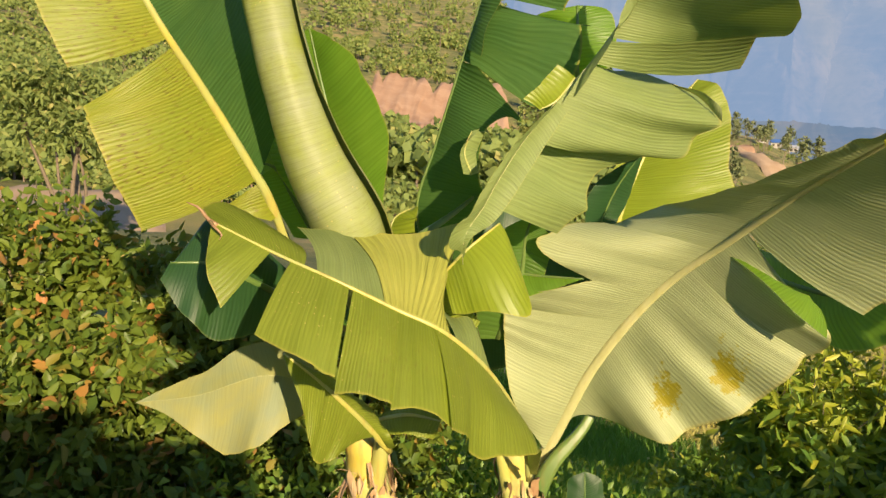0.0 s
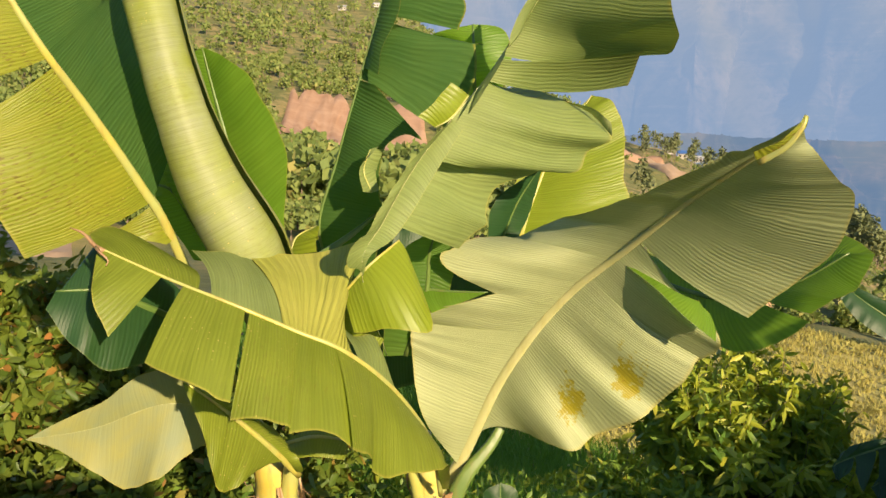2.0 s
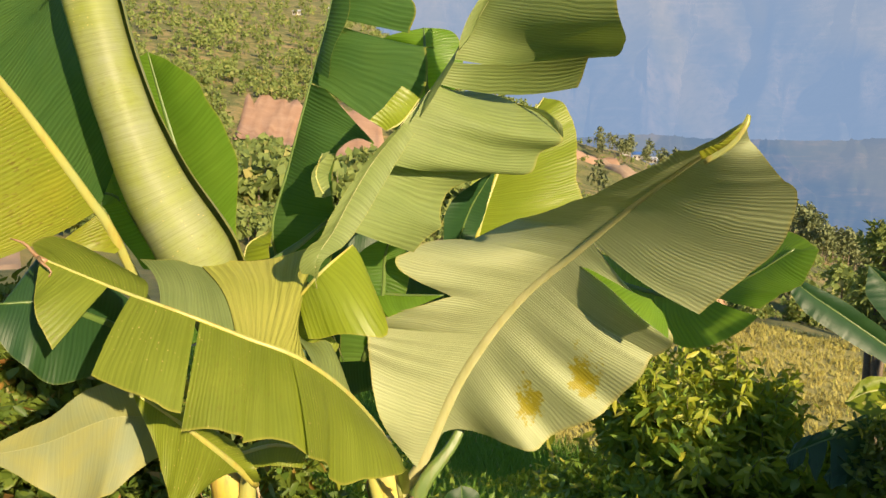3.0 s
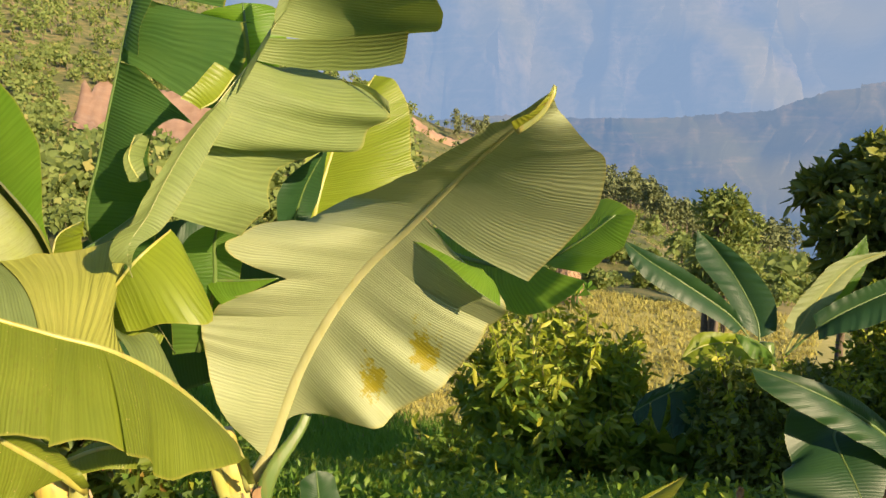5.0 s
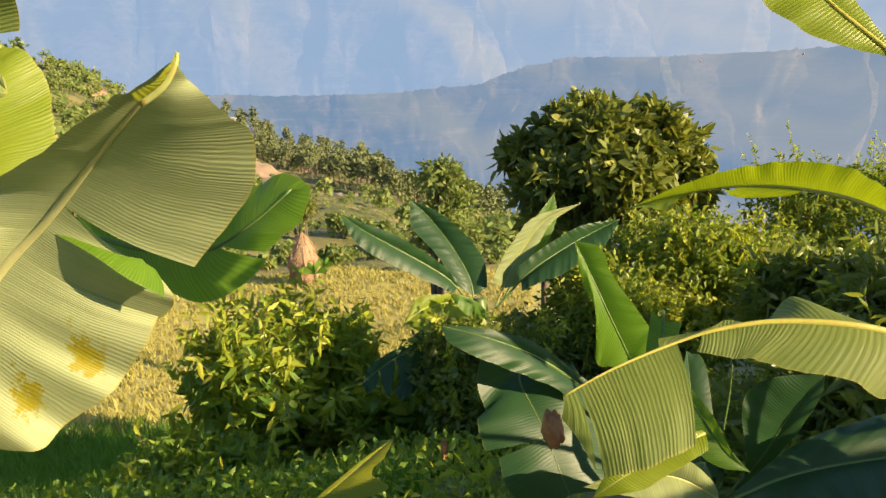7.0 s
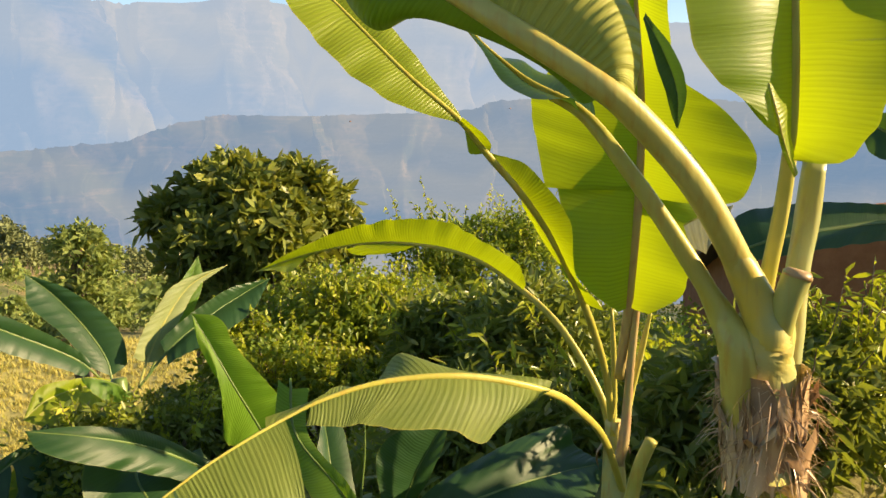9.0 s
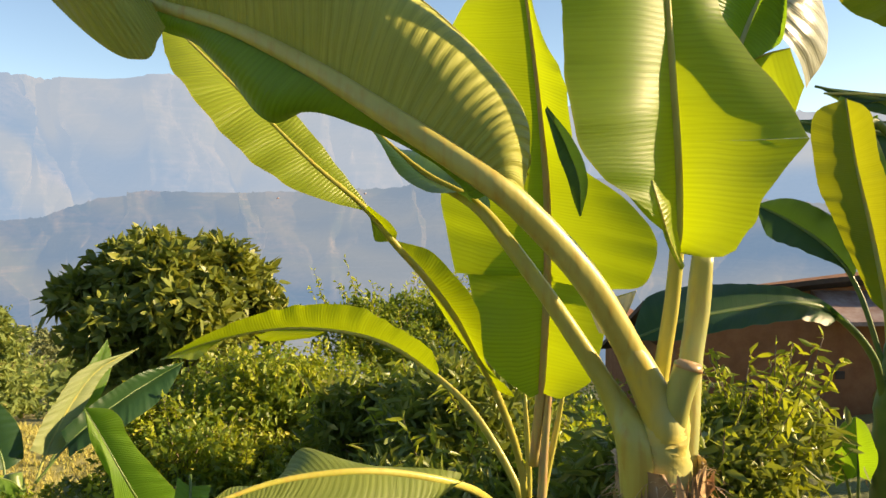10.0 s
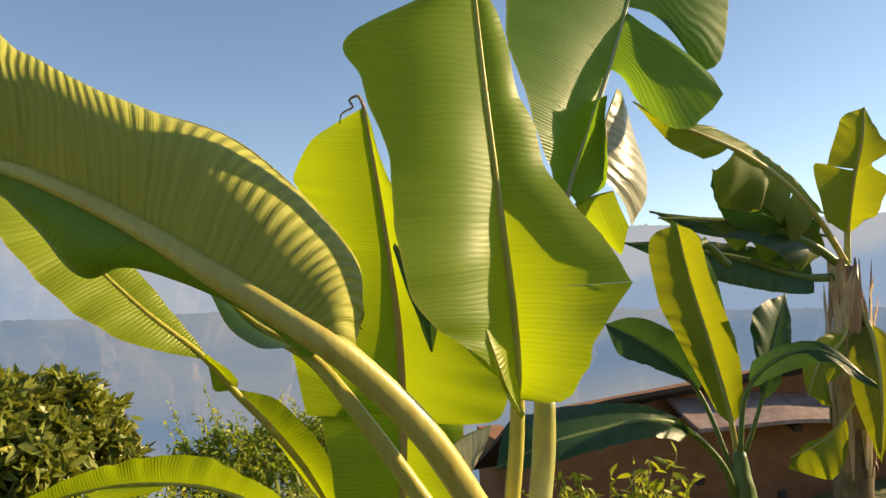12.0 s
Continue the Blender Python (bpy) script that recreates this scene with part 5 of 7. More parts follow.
leaf(P1, sage, (-0.12, -0.99, 0), [(-0.009, 1.954, 1.929), (-0.066, 1.554, 2.253), (-0.017, 1.599, 2.363), (0.059, 1.676, 2.485), (0.144, 1.735, 2.588), (0.23, 1.772, 2.688), (0.304, 1.781, 2.793), (0.359, 1.766, 2.885), (0.435, 1.756, 3.006)],
     [[(0.12, 0.012, 0, 0), (0.165, -0.042, -0.022, 0.004), (0.25, -0.071, -0.019, 0.037), (0.375, -0.076, -0.014, 0.029), (0.5, -0.059, -0.003, 0.046)],
      [(0.12, 0.012, 0.005, -0.001), (0.25, -0.002, 0.042, -0.002), (0.375, -0.016, 0.049, 0.002), (0.5, -0.003, 0.037, 0)],
      [(0.395, 0.181, 0.202, -0.125), (0.435, 0.234, 0.325, -0.134), (0.5, 0.239, 0.334, -0.132), (0.55, 0.234, 0.346, -0.097), (0.59, 0.209, 0.27, -0.145), (0.615, 0.099, 0.093, -0.123)],
      [(0.615, 0.288, 0.307, -0.153), (0.675, 0.206, 0.265, 0.027)],
      [(0.685, 0.261, 0.302, -0.161), (0.75, 0.182, 0.343, -0.08), (0.85, 0.119, 0.269, 0.145), (0.95, 0.09, 0.104, 0.171), (1, 0, 0, 0)],
      [(0.6, -0.092, 0.021, 0.058), (0.645, -0.128, 0.019, 0.075), (0.695, -0.094, 0.011, 0.077), (0.75, -0.077, 0.006, 0.074), (0.875, -0.061, -0.021, 0.04), (1, 0, 0, 0)]], rib=(0.001,0.001), flutter=0.004, skin=stalk_pale)
leaf(P1, lit, (-0.12, -0.99, 0), [(0.178, 1.69, 2.642), (0.136, 1.664, 2.591), (0.098, 1.658, 2.569)],
     [[(0, 0.007, 0.049, 0.012), (0.5, 0.006, 0.052, 0.011), (1, 0.023, 0.039, 0.01)]], rib=(0.002,0.002))
leaf(P1, pale, (-0.29, -0.96, -0.01), [(0.456, 1.918, 2.639), (0.522, 1.892, 2.607), (0.575, 1.866, 2.547)],
     [[(0, 0.007, 0, 0.006), (0.5, 0.011, -0.014, 0.023), (1, -0.025, -0.021, 0.012)]], rib=(0.002,0.001))
leaf(P1, deep, (-0.2, -0.97, 0.11), [(0.347, 2.201, 2.219), (0.389, 2.19, 2.333), (0.453, 2.178, 2.442)],
     [[(0, -0.001, -0.041, 0.045), (0.5, -0.027, -0.06, 0.055), (1, 0.003, -0.002, 0)],
      [(0, 0.018, 0.046, -0.014), (0.5, 0.001, 0.045, -0.045), (1, -0.003, 0.008, 0)]], rib=(0.004,0.002))
leaf(P1, deep, (-0.02, -0.98, 0.2), [(-0.49, 2.447, 1.955), (-0.255, 2.437, 2.054), (-0.025, 2.416, 2.094), (0.204, 2.419, 2.081), (0.434, 2.415, 2.03)],
     [[(0, 0.021, -0.055, -0.002), (0.25, 0.035, -0.11, 0.032), (0.5, 0.022, -0.123, -0.001), (0.75, -0.021, -0.122, -0.001), (1, 0, 0, 0)],
      [(0, -0.041, 0.11, 0.004), (0.25, -0.097, 0.338, 0.045), (0.5, -0.009, 0.419, 0), (0.75, 0.073, 0.316, 0.002), (1, 0, 0, 0)]], rib=(0.01,0.005))
leaf(P1, lit, (0.09, -0.98, 0.16), [(-0.264, 1.901, 2.23), (-0.247, 1.911, 2.275), (-0.195, 1.918, 2.304)],
     [[(0, 0.03, 0.063, 0.04), (0.5, 0.034, 0.046, 0.039), (1, 0.007, 0.004, 0.021)]], rib=(0.003,0.002))
leaf(P1, sage, (-0.06, -0.99, 0.09), [(0.013, 1.681, 2.339), (0.045, 1.735, 2.427), (0.107, 1.787, 2.499)],
     [[(0, 0.061, 0.166, -0.173), (0.5, 0.073, 0.221, -0.129), (0.8, 0.147, 0.177, -0.075), (1, 0.208, 0.246, -0.077)]], rib=(0.004,0.002))
leaf(P1, lit, (-0.01, -0.98, 0.2), [(-0.108, 1.612, 2.195), (-0.052, 1.592, 2.261), (0.018, 1.64, 2.312)],
     [[(0, -0.032, 0.077, 0.05), (0.35, -0.041, 0.117, 0.049), (0.8, -0.028, 0.18, 0.017), (1, -0.005, 0.037, -0.003)]], rib=(0.004,0.003))
leaf(P1, olive, (0.06, -0.96, 0.26), [(-0.044, 1.685, 2.017), (-0.141, 1.663, 2.099), (-0.179, 1.711, 2.162), (-0.106, 1.793, 2.206)],
     [[(0, 0.005, 0.049, 0.002), (0.5, -0.057, 0.069, 0.029), (0.8, -0.029, 0.036, 0.096), (1, -0.034, 0.012, 0.062)]], rib=(0.004,0.003))
leaf(P1, green, (0.04, -0.98, 0.17), [(-0.239, 1.686, 2.222), (-0.177, 1.765, 2.25), (-0.096, 1.882, 2.291), (-0.014, 1.968, 2.35)],
     [[(0, -0.007, 0.002, -0.006), (0.5, -0.03, -0.009, -0.006), (1, 0.004, -0.006, 0.002)]], rib=(0.012,0.006))
leaf(P1, fresh, (-0.14, -0.99, -0.06), [(0.278, 2.158, 2.54), (0.248, 2.147, 2.667), (0.24, 2.133, 2.775), (0.238, 2.149, 2.853)],
     [[(0, -0.003, 0.016, -0.003), (0.35, 0.002, 0.084, 0.018), (0.7, 0.012, 0.106, -0.022), (0.9, 0.021, 0.067, -0.012), (1, 0, 0, 0)],
      [(0, 0.005, -0.024, 0.004), (0.4, -0.025, -0.035, -0.03), (0.7, 0.036, -0.084, -0.063), (0.9, 0.012, -0.106, -0.017), (1, 0, 0, 0)]], rib=(0.008,0.004))
leaf(P1, lit, (-0.22, -0.97, 0.09), [(0.385, 2.33, 1.972), (0.429, 2.311, 2.22), (0.479, 2.341, 2.362), (0.547, 2.372, 2.505), (0.668, 2.408, 2.666)],
     [[(0.1, 0.012, 0.135, 0.006), (0.25, 0.117, 0.293, -0.013), (0.5, 0.15, 0.238, 0.026), (0.675, 0.188, 0.179, 0.004), (0.85, 0.136, 0.073, 0.025), (1, 0, 0, 0)],
      [(0.1, -0.023, -0.052, 0.061), (0.25, -0.01, -0.059, 0.051), (0.5, -0.019, -0.071, 0.049), (0.75, 0, -0.032, 0.005), (1, 0, 0, 0)]], rib=(0.009,0.004))
leaf(P1, green, (-0.08, -0.97, 0.21), [(0.046, 2.089, 1.886), (0.103, 2.057, 2.07), (0.113, 2.049, 2.205), (0.132, 2.028, 2.275)],
     [[(0, -0.021, -0.063, 0.015), (0.4, -0.015, -0.12, 0.008), (0.8, -0.006, -0.052, 0.034), (1, 0, 0, 0)],
      [(0, 0.032, 0.094, -0.023), (0.4, -0.024, 0.063, -0.01), (0.8, -0.013, 0.07, -0.017), (1, 0, 0, 0)]], rib=(0.008,0.004))
leaf(P1, big, (-0.19, -0.96, 0.21), [(0.14, 2.217, 1.353), (0.226, 2.178, 1.497), (0.325, 2.122, 1.759), (0.421, 2.053, 1.958), (0.521, 1.973, 2.115), (0.617, 1.849, 2.245), (0.686, 1.661, 2.385), (0.72, 1.443, 2.5), (0.76, 1.292, 2.585)],
     [[(0.125, -0.004, -0.007, 0.014), (0.17, 0.044, -0.138, 0.124), (0.25, 0.029, -0.259, 0.131), (0.375, -0.13, -0.308, 0.144)], [(0.36, -0.099, -0.286, 0.115), (0.395, -0.096, -0.27, 0.142), (0.43, -0.08, -0.204, 0.13), (0.455, -0.054, -0.15, 0.103)], [(0.445, -0.042, -0.152, 0.103), (0.475, -0.097, -0.236, 0.145), (0.5, -0.14, -0.311, 0.177), (0.54, -0.181, -0.306, 0.164), (0.58, -0.206, -0.273, 0.103), (0.6, -0.208, -0.236, 0.049)], [(0.58, -0.222, -0.234, 0.036), (0.66, -0.239, -0.199, -0.015), (0.75, -0.113, -0.11, 0.041), (0.81, -0.017, -0.07, 0.055), (0.875, 0.027, -0.039, 0.04), (0.935, -0.0, -0.018, 0.03), (1, 0.002, -0.008, -0.004)], [(0.125, 0.021, 0.008, 0.011), (0.18, 0.028, 0.025, 0.004), (0.235, -0.033, 0.142, 0.028), (0.285, -0.048, 0.269, 0.114), (0.35, -0.081, 0.321, 0.051), (0.395, 0.005, 0.376, 0.077), (0.435, 0.007, 0.389, 0.031), (0.47, 0.078, 0.382, 0.047), (0.54, 0.088, 0.351, -0.014)], [(0.52, 0.066, 0.358, -0.021), (0.56, 0.095, 0.358, -0.031), (0.595, 0.096, 0.334, -0.022), (0.63, 0.014, 0.265, -0.039), (0.66, -0.049, 0.174, -0.031)], [(0.66, 0.055, 0.324, -0.04), (0.69, 0.077, 0.318, -0.06), (0.74, 0.117, 0.305, -0.09), (0.79, 0.116, 0.265, -0.12), (0.82, 0.141, 0.209, -0.12), (0.87, 0.101, 0.137, -0.08), (0.92, 0.063, 0.072, -0.04), (0.965, 0.003, 0.032, -0.04), (1, 0.001, -0.002, -0.001)]], rib=(0.02,0.007), flutter=0.013, belly=0.05, skin=stalk_pale)
leaf(P1, fresh, (-0.5, -0.8, 0.3), [(0.622, 1.866, 2.21), (0.681, 1.769, 2.162), (0.739, 1.708, 2.102), (0.811, 1.682, 2.046)],
     [[(0, 0, -0.004, 0), (0.35, 0, -0.022, -0.02), (0.7, -0.01, -0.05, -0.05), (1, -0.045, -0.045, -0.05)]], rib=(0.002,0.001), flutter=0.002)
leaf(P1, sunlit, (-0.42, -0.91, 0), [(0.703, 1.338, 2.515), (0.739, 1.307, 2.547), (0.76, 1.292, 2.585), (0.766, 1.294, 2.605)],
     [[(0, 0.007, -0.022, 0.017), (0.5, -0.018, -0.016, 0.011), (1, 0.002, -0.003, 0)],
      [(0, 0.021, 0.009, -0.007), (0.5, -0.017, 0.005, -0.003), (1, -0.001, 0.005, 0)]], rib=(0.008,0.004))
leaf(P1, fresh, (-0.03, -0.97, 0.22), [(0.083, 2.067, 2.097), (0.169, 2.032, 2.096), (0.276, 1.99, 2.102)],
     [[(0, 0.058, 0.066, 0.033), (0.5, 0.018, 0.04, 0.013), (1, 0, 0, 0)]], rib=(0.005,0.003))
leaf(P1, fresh, (-0.34, -0.92, 0.21), [(0.655, 2.496, 2.113), (0.799, 2.328, 2.101), (0.925, 2.203, 2.057), (1.069, 2.077, 2.048), (1.19, 1.988, 2.128), (1.291, 1.916, 2.227)],
     [[(0.1, 0.07, 0.084, 0.084), (0.2, 0.139, 0.083, 0.07), (0.4, 0.128, 0.106, 0.091), (0.56, 0.102, 0.14, 0.074), (0.65, 0.131, 0.093, 0.054)],
      [(0.66, 0.134, 0.08, 0.063), (0.8, 0.095, 0.081, 0.063), (0.93, 0.038, 0.081, 0.045), (1, 0.055, 0.035, 0.02)],
      [(0.1, -0.063, -0.043, -0.017), (0.4, -0.072, -0.081, -0.092), (0.6, 0.033, -0.137, -0.12), (0.8, 0.077, -0.079, -0.096), (0.92, 0.075, -0.044, -0.074), (1, 0.051, 0.034, -0.01)]], rib=(0.012,0.005))
leaf(P1, deep, (-0.16, -0.85, 0.5), [(0.471, 2.675, 0.848), (0.444, 2.637, 1.019), (0.44, 2.666, 1.161)],
     [[(0, 0.087, -0.086, 0.054), (0.5, 0.049, -0.07, 0.001), (0.8, 0.033, -0.054, 0.01), (1, 0, 0, 0)],
      [(0, 0.062, 0.089, 0.035), (0.5, 0.037, 0.078, -0.023), (0.8, 0.036, 0.055, -0.011), (1, 0, 0, 0)]], rib=(0.006,0.003))
leaf(P2, fresh, (-0.76, -0.58, 0.31), [(2.669, 1.583, 1.149), (2.599, 1.651, 1.404), (2.523, 1.709, 1.612), (2.483, 1.778, 1.783), (2.456, 1.823, 1.891)],
     [[(0.2, 0.036, 0.122, -0.003), (0.5, -0.067, 0.113, 0.005), (0.75, -0.053, 0.075, 0.012), (0.9, -0.009, 0.071, 0.014), (1, 0, 0, 0)],
      [(0.2, 0.047, -0.07, 0.025), (0.5, -0.166, -0.123, 0.019), (0.75, -0.17, -0.043, 0.014), (0.9, -0.059, -0.032, 0.011), (1, 0, 0, 0)]], rib=(0.0060,0.0022))
leaf(P2, deep, (-0.68, -0.63, 0.36), [(2.535, 1.662, 1.155), (2.369, 1.724, 1.342), (2.187, 1.785, 1.491), (2.004, 1.835, 1.595), (1.857, 1.935, 1.656)],
     [[(0.05, -0.037, 0.047, -0.01), (0.25, 0.02, 0.033, -0.009), (0.5, 0.024, 0.046, -0.009), (0.75, 0.043, 0.028, -0.007), (1, 0, 0, 0)],
      [(0.05, 0.014, -0.047, 0.06), (0.25, 0.089, -0.064, 0.052), (0.5, 0.11, -0.087, 0.04), (0.75, 0.119, -0.065, 0.012), (1, 0, 0, 0)]], rib=(0.0072,0.0022))
leaf(P2, deep, (-0.66, -0.64, 0.39), [(2.607, 1.805, 1.227), (2.404, 1.865, 1.326), (2.219, 1.899, 1.369), (2.166, 1.727, 1.233), (2.166, 1.582, 1.002)],
     [[(0.3, 0.173, -0.004, 0.012), (0.5, 0.152, 0.127, -0.003), (0.65, 0.005, 0.205, 0.106), (0.8, -0.038, 0.231, 0.078)],
      [(0.8, 0.005, 0.194, 0.056), (0.9, 0.024, 0.201, 0.061), (1, 0.032, 0.097, 0.011)],
      [(0.3, -0.022, 0.046, -0.002), (0.5, -0.055, -0.202, -0.036), (0.75, 0.048, -0.197, -0.144), (1, 0.05, -0.134, -0.077)]], rib=(0.0084,0.0028))
leaf(P4B, ribbed_green, (-0.86, -0.39, 0.31), [(3.055, 0.37, 1.189), (2.911, 0.414, 1.464), (2.698, 0.449, 1.645), (2.473, 0.482, 1.782), (2.272, 0.636, 1.872), (2.101, 0.787, 1.897), (1.963, 0.888, 1.885), (1.844, 0.96, 1.852), (1.684, 1.02, 1.811), (1.554, 1.066, 1.763)],
     [[(0.335, 0.01, 0.024, 0.032), (0.36, 0.095, -0.092, 0.053), (0.4, 0.078, -0.168, 0.073), (0.445, 0.069, -0.14, 0.071), (0.505, 0.105, -0.125, 0.06), (0.555, 0.105, -0.096, 0.042), (0.64, 0.043, -0.077, 0.022), (0.71, 0.029, -0.04, 0.009)],
      [(0.765, 0.085, -0.245, 0.06), (0.825, 0.08, -0.247, 0.045), (0.89, 0.072, -0.242, 0.024), (0.965, 0.062, -0.212, -0.008)],
      [(0.97, 0.063, -0.189, -0.014), (0.985, 0.042, -0.105, -0.006), (1, 0.031, -0.043, -0.009)],
      [(0.335, -0.008, 0.033, 0.001), (0.445, 0.026, 0.016, -0.112), (0.505, 0.026, 0.066, -0.16), (0.555, -0.009, 0.006, -0.141), (0.665, -0.022, 0.021, -0.027), (0.78, -0.067, 0.012, -0.012), (0.8, -0.018, 0.026, -0.015)]], rib=(0.014,0.004), flutter=0.004, skin=stalk_gold)
leaf(P2, green, (-0.76, -0.49, 0.43), [(2.568, 1.481, 1.656), (2.486, 1.409, 1.493), (2.476, 1.262, 1.356), (2.489, 1.148, 1.231), (2.531, 1.079, 1.17)],
     [[(0.05, -0.002, -0.063, -0.023), (0.35, 0.015, -0.032, 0.001), (0.7, -0.047, -0.034, 0.013), (1, 0, 0, 0)],
      [(0.05, -0.038, 0.044, 0.005), (0.35, -0.033, 0.066, -0.02), (0.7, -0.061, 0.084, 0.012), (1, 0, 0, 0)]], rib=(0.0048,0.0022))
leaf(P2, lit, (-0.69, -0.53, 0.49), [(2.2, 1.061, 1.44), (2.053, 1.11, 1.407), (1.908, 1.151, 1.361), (1.841, 1.206, 1.297)],
     [[(0, 0.027, -0.049, 0.011), (0.4, -0.025, -0.06, 0.019), (0.7, -0.035, -0.056, -0.012), (1, 0, 0, 0)],
      [(0, 0.005, 0.012, 0.001), (0.4, -0.032, 0.037, 0.012), (0.7, 0.006, 0.033, 0.005), (1, 0, 0, 0)]], rib=(0.0036,0.0017))
leaf(P2, pale, (-0.7, -0.51, 0.5), [(2.473, 1.159, 1.053), (2.338, 1.241, 1.153), (2.183, 1.323, 1.193), (2.023, 1.392, 1.177)],
     [[(0, 0.045, 0.047, -0.006), (0.4, 0.035, 0.062, 0.068), (0.7, 0.01, 0.017, 0.074), (1, 0, 0, 0)],
      [(0, -0.002, -0.045, -0.011), (0.4, -0.015, -0.076, 0.046), (0.7, 0.002, -0.076, 0.045), (1, 0, 0, 0)]], rib=(0.0048,0.0022))
leaf(P2, deep, (-0.8, -0.41, 0.44), [(2.707, 1.273, 0.899), (2.829, 1.194, 1.073), (2.887, 1.131, 1.242), (2.967, 1.046, 1.418)],
     [[(0.1, -0.042, 0.035, -0.011), (0.35, -0.023, -0.045, 0.09), (0.5, 0.04, -0.138, 0.094), (0.75, 0.02, -0.142, 0.072), (1, 0, 0, 0)],
      [(0.1, -0.059, 0.048, -0.016), (0.35, 0.044, 0.043, -0.02), (0.5, 0.096, 0.06, -0.02), (0.75, 0.089, 0.037, 0), (1, 0, 0, 0)]], rib=(0.0048,0.0022))
leaf(P2, green, (-0.78, -0.46, 0.43), [(2.738, 1.317, 0.815), (2.797, 1.345, 1.087), (2.846, 1.352, 1.268), (2.874, 1.364, 1.393)],
     [[(0.9, 0.025, 0.005, -0.001), (1, 0, 0, 0)]], rib=(0.0060,0.0033))
leaf(P2, deep, (-0.84, -0.31, 0.45), [(2.5, 1.127, 1.052), (2.713, 1.014, 1.117), (2.971, 0.839, 1.156), (3.217, 0.666, 1.156), (3.421, 0.531, 1.134)],
     [[(0, 0.007, -0.017, 0.009), (0.25, 0.23, -0.116, -0.046), (0.5, 0.457, -0.149, -0.064), (0.6, 0.343, -0.101, -0.08), (1, 0, -0.007, 0.002)],
      [(0, -0.001, 0.052, 0.057), (0.25, 0.01, 0.155, 0.175), (0.5, -0.094, 0.154, 0.152), (0.75, 0.003, 0.139, 0.109), (1, 0, 0.007, -0.002)]], rib=(0.0084,0.0028))
leaf(P2, sunlit, (-0.44, -0.74, 0.5), [(1.26, 2.286, 0.775), (1.427, 2.203, 0.971), (1.56, 2.12, 1.101), (1.719, 2.061, 1.215)],
     [[(0, 0.057, 0.091, 0.044), (0.3, 0.143, 0.095, 0.069), (0.5, 0.18, 0.126, 0.018), (0.6, 0.094, 0.059, 0.011), (0.8, 0.043, 0.036, 0.025), (1, 0, 0, 0)],
      [(0, 0.002, -0.031, 0.007), (0.4, -0.045, -0.014, 0.005), (0.7, -0.01, -0.013, 0.003), (1, 0, 0, 0)]], rib=(0.0036,0.0017))
leaf(P2, deep, (-0.78, -0.47, 0.41), [(2.695, 1.352, 0.962), (2.816, 1.486, 1.1), (2.896, 1.562, 1.242), (2.969, 1.631, 1.348)],
     [[(0, 0.012, 0.075, -0.037), (0.4, -0.14, 0.089, -0.014), (0.6, 0.066, 0.075, -0.029), (1, 0, 0, 0)],
      [(0, -0.012, -0.075, 0.037), (0.5, -0.021, -0.053, 0.069), (1, 0, 0, 0)]], rib=(0.0060,0.0022))
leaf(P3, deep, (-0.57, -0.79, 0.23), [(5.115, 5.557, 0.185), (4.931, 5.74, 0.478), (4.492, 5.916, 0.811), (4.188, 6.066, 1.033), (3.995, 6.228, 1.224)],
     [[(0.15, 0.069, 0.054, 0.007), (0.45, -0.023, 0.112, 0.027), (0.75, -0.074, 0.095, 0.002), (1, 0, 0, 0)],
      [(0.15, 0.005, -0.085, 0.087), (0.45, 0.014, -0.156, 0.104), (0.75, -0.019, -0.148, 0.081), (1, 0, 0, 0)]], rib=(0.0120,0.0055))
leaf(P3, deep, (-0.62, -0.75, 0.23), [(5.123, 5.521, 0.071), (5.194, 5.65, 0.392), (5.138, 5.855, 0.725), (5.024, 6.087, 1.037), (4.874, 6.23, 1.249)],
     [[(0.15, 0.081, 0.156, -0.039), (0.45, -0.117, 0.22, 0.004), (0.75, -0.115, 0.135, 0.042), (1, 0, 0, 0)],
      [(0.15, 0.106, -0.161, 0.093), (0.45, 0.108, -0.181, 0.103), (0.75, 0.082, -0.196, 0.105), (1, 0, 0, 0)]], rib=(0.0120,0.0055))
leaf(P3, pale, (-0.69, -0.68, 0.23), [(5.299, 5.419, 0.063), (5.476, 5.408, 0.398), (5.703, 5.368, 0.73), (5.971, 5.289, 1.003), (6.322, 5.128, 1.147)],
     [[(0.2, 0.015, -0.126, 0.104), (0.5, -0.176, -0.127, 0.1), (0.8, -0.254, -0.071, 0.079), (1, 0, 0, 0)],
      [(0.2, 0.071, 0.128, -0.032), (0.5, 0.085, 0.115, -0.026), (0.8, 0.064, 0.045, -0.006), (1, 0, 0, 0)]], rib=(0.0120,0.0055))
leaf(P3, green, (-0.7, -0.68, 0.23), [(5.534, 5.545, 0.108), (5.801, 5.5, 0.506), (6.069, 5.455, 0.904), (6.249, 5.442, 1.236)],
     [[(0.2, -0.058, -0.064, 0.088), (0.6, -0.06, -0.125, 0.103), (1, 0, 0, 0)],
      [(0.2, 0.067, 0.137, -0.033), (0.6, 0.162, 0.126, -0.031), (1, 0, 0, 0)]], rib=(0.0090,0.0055))
